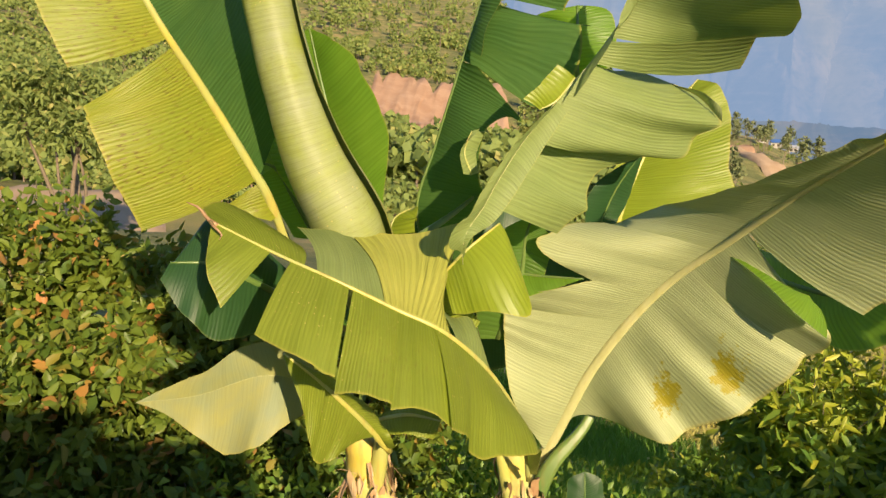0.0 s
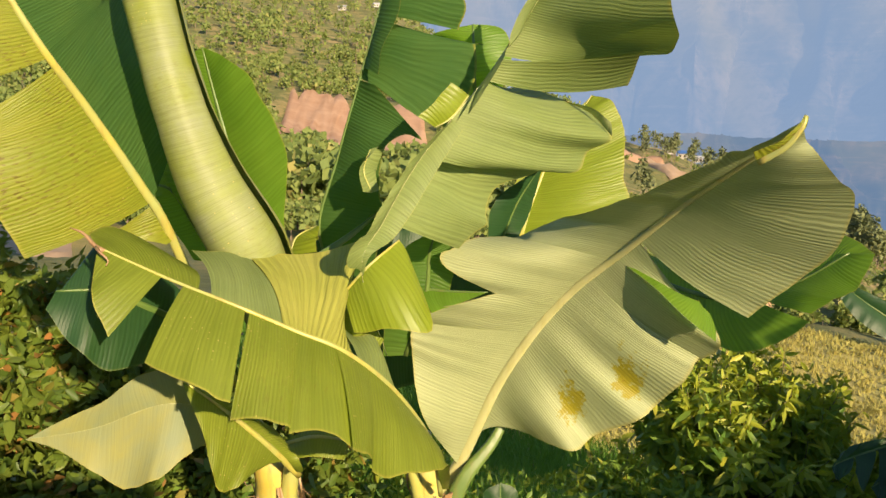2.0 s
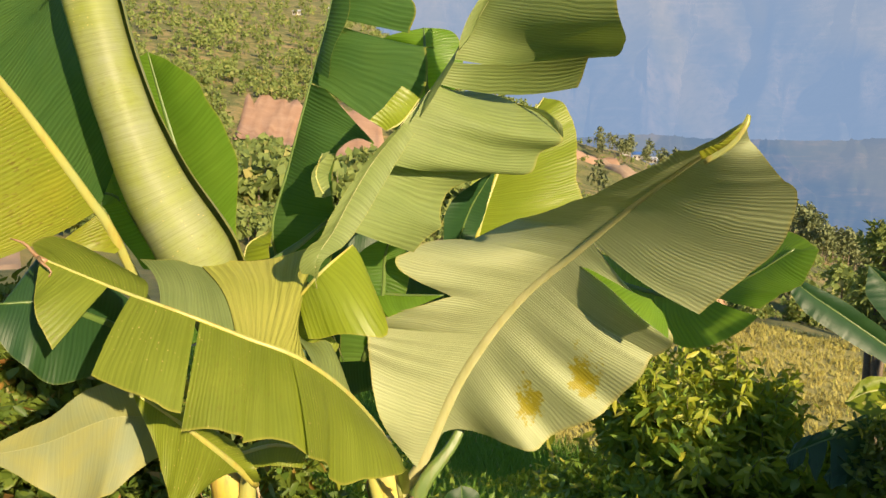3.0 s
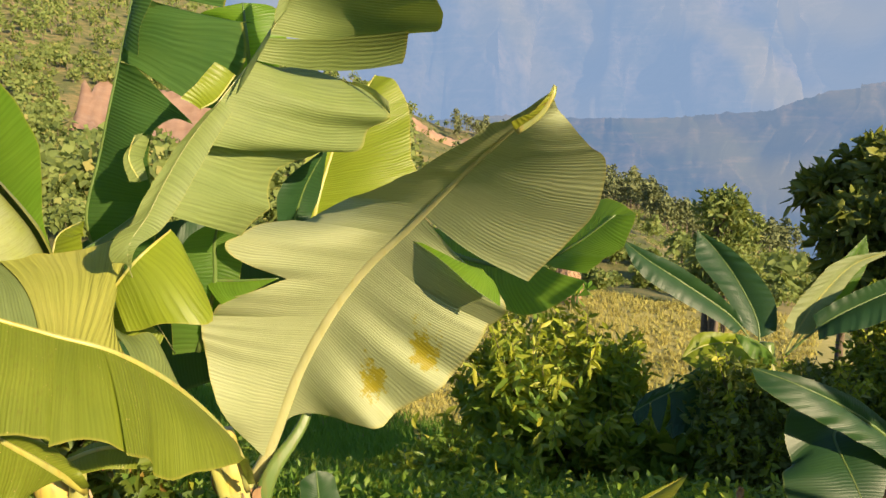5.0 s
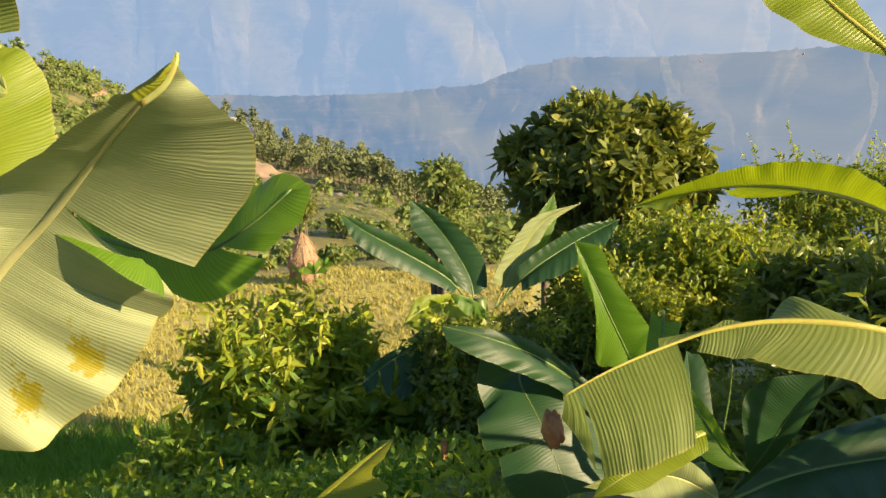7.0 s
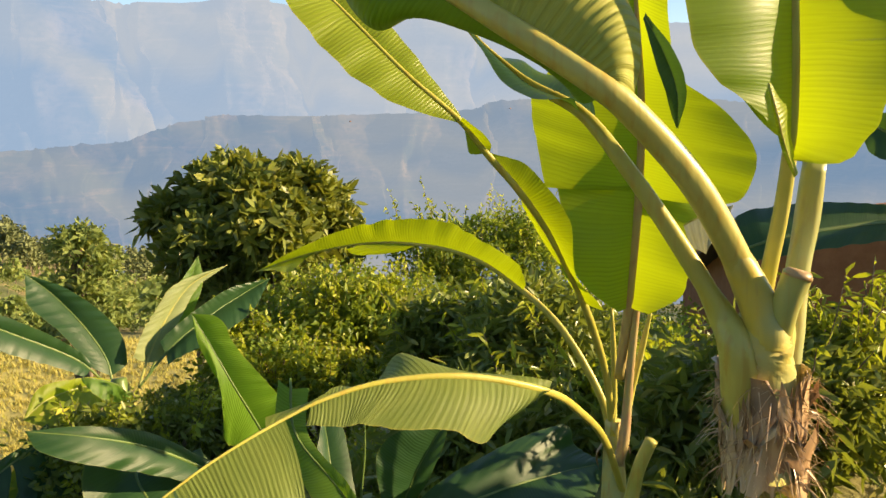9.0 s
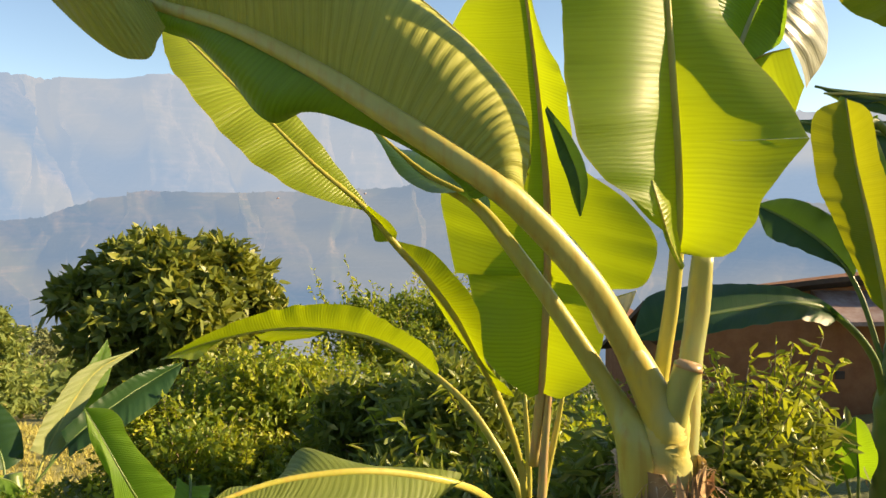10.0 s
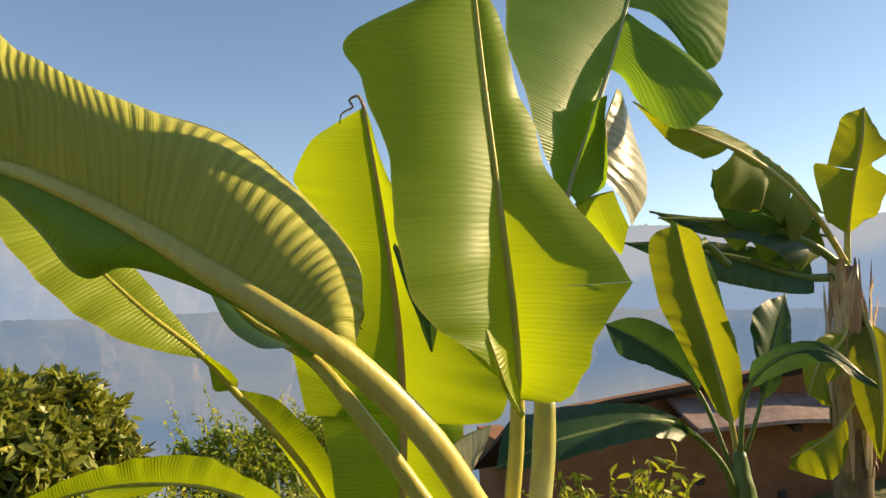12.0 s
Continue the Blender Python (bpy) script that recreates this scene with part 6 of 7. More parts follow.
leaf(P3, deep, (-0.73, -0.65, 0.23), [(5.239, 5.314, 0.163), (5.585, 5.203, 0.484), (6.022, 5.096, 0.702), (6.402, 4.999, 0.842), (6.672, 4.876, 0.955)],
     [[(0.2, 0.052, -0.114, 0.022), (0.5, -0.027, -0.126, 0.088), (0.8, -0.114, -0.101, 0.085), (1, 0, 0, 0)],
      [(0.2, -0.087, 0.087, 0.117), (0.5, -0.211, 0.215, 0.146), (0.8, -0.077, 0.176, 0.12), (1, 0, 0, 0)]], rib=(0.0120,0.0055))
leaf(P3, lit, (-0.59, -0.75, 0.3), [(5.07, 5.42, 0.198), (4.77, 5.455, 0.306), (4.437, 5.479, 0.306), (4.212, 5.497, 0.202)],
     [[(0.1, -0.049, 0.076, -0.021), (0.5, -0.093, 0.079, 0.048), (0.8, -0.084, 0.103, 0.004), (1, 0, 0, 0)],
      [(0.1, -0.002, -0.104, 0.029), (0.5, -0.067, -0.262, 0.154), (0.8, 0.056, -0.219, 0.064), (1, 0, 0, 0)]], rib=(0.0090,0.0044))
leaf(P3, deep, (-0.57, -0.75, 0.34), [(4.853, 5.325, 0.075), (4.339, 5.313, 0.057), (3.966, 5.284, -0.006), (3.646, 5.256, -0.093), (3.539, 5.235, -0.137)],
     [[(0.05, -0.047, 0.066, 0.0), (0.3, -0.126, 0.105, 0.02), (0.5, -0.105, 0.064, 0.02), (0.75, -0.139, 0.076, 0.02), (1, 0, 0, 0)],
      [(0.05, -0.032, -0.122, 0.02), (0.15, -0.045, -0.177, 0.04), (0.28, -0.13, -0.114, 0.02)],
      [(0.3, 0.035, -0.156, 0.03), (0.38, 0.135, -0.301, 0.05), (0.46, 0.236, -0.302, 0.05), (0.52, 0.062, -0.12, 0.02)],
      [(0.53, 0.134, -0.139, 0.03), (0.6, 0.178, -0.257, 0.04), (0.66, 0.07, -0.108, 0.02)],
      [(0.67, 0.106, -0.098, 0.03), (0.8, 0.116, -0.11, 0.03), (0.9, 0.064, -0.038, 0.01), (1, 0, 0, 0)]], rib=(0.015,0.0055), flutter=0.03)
leaf(P3, deep, (-0.57, -0.6, 0.55), [(4.841, 5.228, -0.146), (4.55, 5.102, -0.31), (4.255, 5.109, -0.21), (3.957, 5.129, -0.199), (3.808, 5.129, -0.263)],
     [[(0.2, -0.055, 0.102, 0.0), (0.5, 0.015, 0.074, 0.01), (0.8, -0.057, 0.059, 0.01), (1, 0, 0, 0)],
      [(0.2, 0.078, -0.112, 0.02), (0.35, -0.002, -0.157, 0.04), (0.42, -0.018, -0.069, 0.02)],
      [(0.45, -0.009, -0.18, 0.03), (0.55, 0.094, -0.158, 0.04), (0.62, 0.006, -0.062, 0.02)],
      [(0.64, 0.069, -0.138, 0.03), (0.8, 0.124, -0.133, 0.03), (1, 0, 0, 0)]], rib=(0.012,0.005), flutter=0.03)
leaf(P3, green, (-0.63, -0.72, 0.3), [(5.064, 5.247, 0.156), (4.916, 5.207, 0.312), (4.697, 5.201, 0.44), (4.608, 5.26, 0.47)],
     [[(0, 0.093, -0.132, 0.125), (0.5, 0.015, -0.151, 0.067), (1, -0.006, -0.026, -0.001)]], rib=(0.0090,0.0044))
leaf(P4, ribbed, (-0.9, -0.43, -0.07), [(1.989, -0.096, 2.174), (1.917, -0.061, 2.284), (1.832, 0.016, 2.445), (1.753, 0.111, 2.57), (1.714, 0.174, 2.627), (1.693, 0.31, 2.718), (1.709, 0.473, 2.817), (1.718, 0.667, 2.914), (1.724, 0.826, 2.968), (1.741, 1.02, 3.046), (1.768, 1.346, 3.205)],
     [[(0.38, -0.058, 0.005, -0.005), (0.4, -0.052, 0.076, -0.048), (0.445, -0.037, 0.154, -0.134), (0.495, 0.04, 0.204, -0.144), (0.55, 0.146, 0.228, -0.137), (0.6, 0.223, 0.201, -0.138), (0.645, 0.277, 0.192, -0.149), (0.7, 0.289, 0.218, -0.163), (0.77, 0.231, 0.243, -0.156), (0.795, 0.021, 0.039, -0.023)],
      [(0.805, -0.067, -0.036, 0.024), (0.855, -0.189, -0.063, 0.054), (0.9, -0.297, -0.095, 0.068), (0.95, -0.307, -0.095, 0.059), (1, 0, 0, 0)],
      [(0.8, 0.014, 0.038, -0.022), (0.89, 0.04, 0.059, -0.042), (0.95, 0.06, 0.067, -0.032), (1, 0, 0, 0)],
      (green, [(0.365, 0.037, -0.035, -0.052), (0.455, 0.027, -0.015, -0.053), (0.535, 0.047, -0.023, -0.089), (0.57, 0.081, -0.048, -0.095), (0.61, 0.067, -0.125, -0.085), (0.66, 0.072, -0.084, -0.049), (0.73, 0.033, -0.048, -0.033), (0.795, 0.007, -0.043, -0.011)])], rib=(0.028,0.014), skin=stalk_tan, belly=0.3, flutter=0.0025)
leaf(P4, ribbed, (-0.9, -0.43, -0.07), [(1.787, 0.108, 2.658), (1.864, 0.147, 2.762), (1.871, 0.247, 2.884), (1.891, 0.391, 3.002), (1.892, 0.574, 3.073), (1.9, 0.724, 3.134), (1.915, 0.849, 3.206), (1.902, 0.922, 3.239)],
     [[(0, -0.022, 0.003, -0.027), (0.15, -0.066, -0.027, -0.069), (0.35, -0.075, -0.091, -0.108), (0.6, -0.035, -0.137, -0.093), (0.85, -0.047, -0.116, -0.093), (1, -0.031, -0.088, -0.053)]], rib=(0.002,0.0015), skin=stalk_tan, belly=-0.2, flutter=0.004)
leaf(P4, deep, (-0.96, -0.28, 0.06), [(1.937, -0.056, 2.112), (1.928, -0.027, 2.196), (1.904, 0.053, 2.333), (1.89, 0.146, 2.468), (1.898, 0.237, 2.573), (1.934, 0.356, 2.635), (1.974, 0.461, 2.708), (1.993, 0.516, 2.759)],
     [[(0.57, 0.009, 0.008, 0.057), (0.665, -0.026, -0.025, 0.077), (0.715, 0.014, -0.03, 0.049), (0.79, 0.039, -0.009, 0.029), (1, 0, 0, 0)],
      [(0.54, 0.042, 0.03, -0.033), (0.665, 0.068, 0.053, -0.11), (0.715, 0.09, 0.039, -0.107), (0.815, 0.061, 0.012, -0.066), (1, 0, 0, 0)]], rib=(0.02,0.008), skin=stalk_gold)
leaf(P4, glow, (-1, -0.06, -0.04), [(1.999, -0.087, 2.138), (2.004, -0.101, 2.268), (2.01, -0.118, 2.398), (2.007, -0.126, 2.528), (1.999, -0.123, 2.658), (1.976, -0.115, 2.794), (1.959, -0.105, 2.95), (1.95, -0.096, 3.094), (1.955, -0.085, 3.285)],
     [[(0.335, -0.025, 0.009, 0.06), (0.355, 0.008, -0.013, 0.084), (0.375, 0.018, -0.046, 0.112), (0.415, 0.03, -0.086, 0.149), (0.48, 0.014, -0.13, 0.18), (0.53, 0.018, -0.155, 0.187), (0.59, 0.019, -0.167, 0.179), (0.66, 0.023, -0.175, 0.147), (0.725, 0.012, -0.174, 0.126), (0.875, -0.013, -0.21, 0.105), (0.945, -0.026, -0.217, 0.094), (1, 0, 0, 0)],
      [(0.335, -0.003, 0.01, 0.029), (0.345, -0.017, 0.051, 0.041), (0.36, -0.023, 0.094, 0.043), (0.375, -0.006, 0.116, 0.043), (0.395, -0.011, 0.131, 0.045), (0.43, -0.007, 0.143, 0.041), (0.48, -0.011, 0.181, 0.028), (0.53, -0.014, 0.228, -0.003)],
      [(0.53, -0.014, 0.228, -0.003), (0.615, -0.023, 0.188, -0.03), (0.67, -0.018, 0.139, -0.04), (0.715, -0.005, 0.099, -0.051), (0.785, -0.001, 0.085, -0.054), (0.875, 0.004, 0.055, -0.036), (0.945, 0.018, 0.042, -0.028), (1, 0, 0, 0)]], rib=(0.016,0.007), belly=0.1, flutter=0.009)
leaf(P4, lit, (-1, -0.07, 0.05), [(1.863, -0.089, 2.616), (1.86, -0.105, 2.565), (1.887, -0.12, 2.509), (1.937, -0.139, 2.458)],
     [[(0, -0.002, -0.003, 0), (0.3, -0.001, -0.016, -0.04), (0.7, 0.007, -0.01, -0.028), (1, 0.003, -0.006, -0.008)],
      [(0, 0.001, 0.002, 0), (0.3, 0.005, 0.005, -0.006), (0.7, -0.006, 0.007, 0.002), (1, 0.001, 0.005, 0.002)]], rib=(0.002,0.001))
leaf(P4, green, (-0.98, 0.01, -0.19), [(2.091, -0.145, 2.279), (2.185, -0.162, 2.477), (2.348, -0.202, 2.733), (2.445, -0.235, 2.929), (2.492, -0.296, 3.088), (2.532, -0.357, 3.249), (2.578, -0.417, 3.427), (2.641, -0.505, 3.715)],
     [[(0.34, 0.03, -0.045, 0), (0.43, -0.019, -0.036, 0.076), (0.495, -0.034, -0.1, 0.142), (0.59, -0.043, -0.179, 0.18), (0.715, -0.066, -0.262, 0.188), (0.855, -0.026, -0.272, 0.142), (1, 0, 0, 0)],
      [(0.43, -0.027, 0.032, 0), (0.485, -0.047, 0.08, 0.038), (0.535, -0.061, 0.075, 0.066), (0.59, -0.046, 0.041, 0.076), (0.65, -0.007, 0.017, 0.049)],
      [(0.725, -0.013, 0.046, -0.006), (0.765, -0.135, 0.113, 0.008), (0.795, -0.214, 0.206, 0.012), (0.82, -0.207, 0.252, 0.003), (0.84, -0.11, 0.27, -0.002), (0.85, -0.069, 0.136, -0.004), (0.855, -0.003, 0.019, -0.004)],
      [(0.865, 0.017, 0.129, -0.048), (0.88, -0.062, 0.181, -0.082), (0.895, -0.126, 0.24, -0.121), (0.91, -0.12, 0.285, -0.132), (0.935, -0.006, 0.275, -0.113), (0.965, 0.07, 0.222, -0.071), (1, 0, 0, 0)]], rib=(0.014,0.006), flutter=0.006, skin=stalk_pale)
leaf(P4, silver, (-0.97, 0.05, -0.22), [(2.423, -0.325, 2.953), (2.419, -0.338, 3.032), (2.414, -0.339, 3.094), (2.427, -0.372, 3.175)],
     [[(0, -0.102, 0.083, -0.117), (0.25, -0.078, 0.113, -0.138), (0.5, -0.08, 0.085, -0.134), (0.75, 0.014, 0.077, -0.108), (1, 0.013, 0.009, -0.028)]], rib=(0.003,0.002), flutter=0.014)
leaf(P4, glow, (-0.99, 0.03, -0.14), [(2.458, -0.254, 2.901), (2.436, -0.299, 2.915), (2.43, -0.348, 2.924)],
     [[(0, 0.033, 0.096, 0.027), (0.5, 0.026, 0.155, 0.042), (1, 0.015, 0.091, 0.033)]], rib=(0.003,0.002))
leaf(P4B, glow, (-0.98, -0.22, 0.02), [(3.086, 0.408, 1.634), (3.062, 0.375, 1.921), (3.002, 0.34, 2.282), (2.936, 0.324, 2.55), (2.864, 0.325, 2.804), (2.789, 0.336, 3.043), (2.712, 0.351, 3.27)],
     [[(0.16, -0.007, -0.033, 0.042), (0.21, 0.005, -0.16, 0.105), (0.25, 0.025, -0.232, 0.126), (0.295, 0.012, -0.237, 0.073), (0.335, 0.037, -0.267, 0.016), (0.37, 0.018, -0.279, -0.052)],
      [(0.36, 0.012, -0.306, 0.05), (0.4, 0.065, -0.332, 0.021), (0.475, 0.084, -0.351, -0.016), (0.535, 0.06, -0.342, -0.036), (0.585, 0.05, -0.285, -0.039), (0.69, 0.034, -0.228, -0.058), (0.785, 0.073, -0.248, -0.065), (0.88, 0.021, -0.245, -0.063), (0.94, 0.025, -0.162, -0.04), (1, 0.001, -0.007, 0)],
      [(0.16, 0.004, 0.072, 0.052), (0.185, 0.005, 0.144, 0.051), (0.24, -0.025, 0.178, 0.067), (0.295, -0.018, 0.199, 0.039), (0.345, -0.038, 0.197, 0), (0.38, -0.059, 0.204, -0.053)],
      [(0.35, -0.002, 0.185, 0.084), (0.4, -0.067, 0.299, 0.092), (0.45, -0.062, 0.339, 0.081), (0.5, -0.069, 0.327, 0.061), (0.55, -0.046, 0.237, 0.042), (0.605, -0.044, 0.125, 0.042), (0.7, -0.048, 0.084, 0.065), (0.785, -0.036, 0.08, 0.061), (0.88, -0.036, 0.031, 0.024), (1, -0.007, 0.006, 0.002)]], rib=(0.018,0.008), flutter=0.010, skin=stalk_pink)
leaf(P4B, deep, (-0.98, -0.18, -0.04), [(2.799, 0.298, 2.859), (2.788, 0.238, 2.752), (2.786, 0.196, 2.64), (2.787, 0.19, 2.533)],
     [[(0, -0.007, -0.006, 0.001), (0.35, 0.02, -0.027, 0.02), (0.7, 0.002, -0.025, 0.01), (1, 0.004, -0.001, 0)],
      [(0, 0.006, 0.007, 0), (0.35, 0.014, 0.032, 0.015), (0.7, 0.019, 0.029, 0.003), (1, 0.003, 0.004, 0)]], rib=(0.002,0.001))
leaf(P4B, silver, (-0.98, -0.13, 0.14), [(2.942, 0.184, 2.222), (2.926, 0.118, 2.263), (2.916, 0.037, 2.294)],
     [[(0, -0.004, 0.074, 0.025), (0.5, -0.035, 0.115, 0.031), (1, -0.058, 0.064, 0.013)]], rib=(0.003,0.002))
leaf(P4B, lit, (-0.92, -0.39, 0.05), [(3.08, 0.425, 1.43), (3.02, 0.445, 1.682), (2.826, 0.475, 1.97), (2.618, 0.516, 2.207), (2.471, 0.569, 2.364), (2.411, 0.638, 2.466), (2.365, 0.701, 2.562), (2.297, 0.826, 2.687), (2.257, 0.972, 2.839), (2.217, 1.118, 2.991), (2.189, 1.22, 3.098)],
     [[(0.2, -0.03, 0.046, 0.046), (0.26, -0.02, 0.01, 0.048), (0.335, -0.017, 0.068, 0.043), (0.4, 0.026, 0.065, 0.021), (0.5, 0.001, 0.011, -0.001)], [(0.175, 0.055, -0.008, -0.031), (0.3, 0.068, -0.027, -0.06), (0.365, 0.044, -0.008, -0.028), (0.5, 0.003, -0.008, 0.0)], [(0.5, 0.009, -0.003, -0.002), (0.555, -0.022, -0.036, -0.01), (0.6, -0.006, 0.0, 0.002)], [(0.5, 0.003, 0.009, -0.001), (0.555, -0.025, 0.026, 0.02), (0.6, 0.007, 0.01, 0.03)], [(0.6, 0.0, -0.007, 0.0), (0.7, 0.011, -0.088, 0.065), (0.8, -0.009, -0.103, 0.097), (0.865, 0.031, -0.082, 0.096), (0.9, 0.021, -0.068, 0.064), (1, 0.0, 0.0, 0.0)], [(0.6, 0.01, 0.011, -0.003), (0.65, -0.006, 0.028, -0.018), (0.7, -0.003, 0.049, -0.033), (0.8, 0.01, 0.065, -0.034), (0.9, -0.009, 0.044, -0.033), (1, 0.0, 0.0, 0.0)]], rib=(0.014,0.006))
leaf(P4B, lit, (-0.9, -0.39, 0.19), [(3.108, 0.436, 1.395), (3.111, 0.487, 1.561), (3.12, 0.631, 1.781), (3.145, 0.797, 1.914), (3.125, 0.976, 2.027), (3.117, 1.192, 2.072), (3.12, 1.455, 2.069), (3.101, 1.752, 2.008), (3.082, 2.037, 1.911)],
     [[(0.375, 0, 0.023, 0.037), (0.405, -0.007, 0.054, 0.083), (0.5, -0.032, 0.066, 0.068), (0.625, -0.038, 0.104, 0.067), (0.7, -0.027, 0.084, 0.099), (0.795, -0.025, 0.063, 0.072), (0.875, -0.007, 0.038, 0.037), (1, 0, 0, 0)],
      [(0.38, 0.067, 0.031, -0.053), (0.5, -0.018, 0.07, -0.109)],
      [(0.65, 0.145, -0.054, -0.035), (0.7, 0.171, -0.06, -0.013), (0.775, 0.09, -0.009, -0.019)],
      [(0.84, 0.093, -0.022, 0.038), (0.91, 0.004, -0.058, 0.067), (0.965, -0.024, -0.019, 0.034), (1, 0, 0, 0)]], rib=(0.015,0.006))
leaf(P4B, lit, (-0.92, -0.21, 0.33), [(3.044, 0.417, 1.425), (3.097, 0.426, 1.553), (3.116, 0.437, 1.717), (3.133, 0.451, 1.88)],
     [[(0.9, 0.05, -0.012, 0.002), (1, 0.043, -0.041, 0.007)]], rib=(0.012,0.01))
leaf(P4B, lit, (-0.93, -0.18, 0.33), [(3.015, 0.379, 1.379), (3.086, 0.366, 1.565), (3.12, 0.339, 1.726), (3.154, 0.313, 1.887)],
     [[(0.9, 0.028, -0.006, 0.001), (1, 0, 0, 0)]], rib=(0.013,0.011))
leaf(P4B, pale, (-0.95, -0.22, 0.23), [(3.13, 0.463, 1.891), (3.146, 0.435, 1.921), (3.159, 0.407, 1.931)],
     [[(0, 0.044, -0.057, 0.011), (0.5, 0.02, -0.048, 0.009), (1, 0.029, -0.023, 0.003)]], rib=(0.004,0.003))
leaf(P5, deep, (-0.99, 0.09, 0.14), [(4.749, -0.996, 1.541), (4.655, -0.929, 1.785), (4.529, -0.758, 1.994), (4.395, -0.568, 2.075), (4.238, -0.309, 2.06), (4.084, -0.06, 2.02), (4.012, 0.163, 1.931)],
     [[(0.35, -0.003, 0.001, 0.067), (0.5, -0.027, 0.067, -0.058), (0.665, -0.088, 0.121, -0.099), (0.835, -0.061, 0.161, -0.169), (0.925, -0.024, 0.153, -0.106), (1, 0, 0, 0)],
      [(0.35, 0.102, -0.065, 0.117), (0.5, 0.112, -0.08, 0.107), (0.665, 0.115, -0.083, 0.102), (0.835, 0.069, -0.077, 0.043), (1, 0, 0, 0)]], rib=(0.02,0.01))
leaf(P5, far_glow, (-0.98, 0.17, 0.05), [(4.758, -1.023, 1.655), (4.752, -0.997, 1.998), (4.73, -0.917, 2.399), (4.706, -0.836, 2.742), (4.691, -0.783, 3.057)],
     [[(0.25, 0.076, 0.081, -0.032), (0.5, -0.014, 0.127, 0.029), (0.75, 0.014, 0.103, 0.039), (0.9, 0.054, 0.086, 0.045), (1, 0, 0.0, 0)], [(0.25, 0.065, -0.056, 0.022), (0.5, 0.088, -0.147, 0.056), (0.75, 0.033, -0.178, 0.069), (0.9, 0.088, -0.135, 0.053), (1, 0, 0.0, 0)]], rib=(0.016,0.008))
leaf(P5, deep, (-0.99, 0.12, 0.07), [(4.75, -0.996, 1.713), (4.787, -0.874, 2.104), (4.821, -0.745, 2.303), (4.834, -0.554, 2.45), (4.854, -0.385, 2.54)],
     [[(0.3, 0.096, 0.078, 0.013), (0.6, 0.01, 0.134, 0.003), (0.85, -0.001, 0.09, 0.016), (1, 0, 0, 0)],
      [(0.3, 0.041, -0.01, 0.031), (0.6, 0.013, -0.092, 0.054), (0.85, -0.01, -0.11, 0.043), (1, 0, 0, 0)]], rib=(0.014,0.008))
leaf(P5, deep, (-0.97, 0.23, 0.08), [(4.632, -1.007, 1.875), (4.616, -1.052, 2.158), (4.554, -1.185, 2.328), (4.514, -1.387, 2.379), (4.498, -1.621, 2.211)],
     [[(0.3, 0.116, -0.049, -0.02), (0.55, 0.046, -0.045, -0.016), (0.8, 0.022, -0.031, -0.023), (1, 0.036, 0.008, -0.008)],
      [(0.3, 0.052, 0.046, 0.032), (0.55, 0.055, 0.085, 0.012), (0.8, 0.099, 0.045, 0.034), (1, 0.036, 0.008, -0.008)]], rib=(0.014,0.008))
leaf(P5, deep, (-0.97, 0.22, 0.08), [(4.712, -1.05, 1.859), (4.706, -1.153, 2.145), (4.77, -1.245, 2.428), (4.838, -1.336, 2.661)],
     [[(0.3, 0.188, -0.067, 0.043), (0.6, 0.109, -0.124, 0.155), (1, 0, 0, 0)],
      [(0.3, 0.111, 0.063, -0.023), (0.6, 0.085, 0.08, -0.029), (1, 0, 0, 0)]], rib=(0.012,0.008))
leaf(P5, fresh, (-0.97, 0.2, 0.1), [(4.439, -0.842, 0.935), (4.493, -0.851, 1.219), (4.514, -0.845, 1.378), (4.581, -0.845, 1.503)],
     [[(0.36, -0.015, -0.031, 0.01), (0.5, 0.014, -0.075, 0.04), (0.7, 0.023, -0.081, 0.05), (0.88, 0.024, -0.04, 0.03), (1, 0, 0, 0)],
      [(0.36, -0.013, 0.049, 0.01), (0.5, 0.017, 0.086, 0.05), (0.7, 0.025, 0.066, 0.05), (0.88, 0.024, 0.032, 0.02), (1, 0, 0, 0)]], rib=(0.008,0.004), flutter=0.006)
leaf(P5, green, (-0.97, 0.2, 0.1), [(4.44, -0.833, 0.933), (4.446, -0.798, 1.213), (4.408, -0.717, 1.385), (4.457, -0.64, 1.519)],
     [[(0.36, -0.031, -0.053, 0.0), (0.55, 0.034, -0.054, 0.02), (0.8, 0.023, -0.028, 0.02), (1, 0, 0, 0)],
      [(0.36, 0.051, 0.056, 0.03), (0.55, 0.086, 0.06, 0.06), (0.8, 0.025, 0.02, 0.04), (1, 0, 0, 0)]], rib=(0.008,0.004), flutter=0.006)
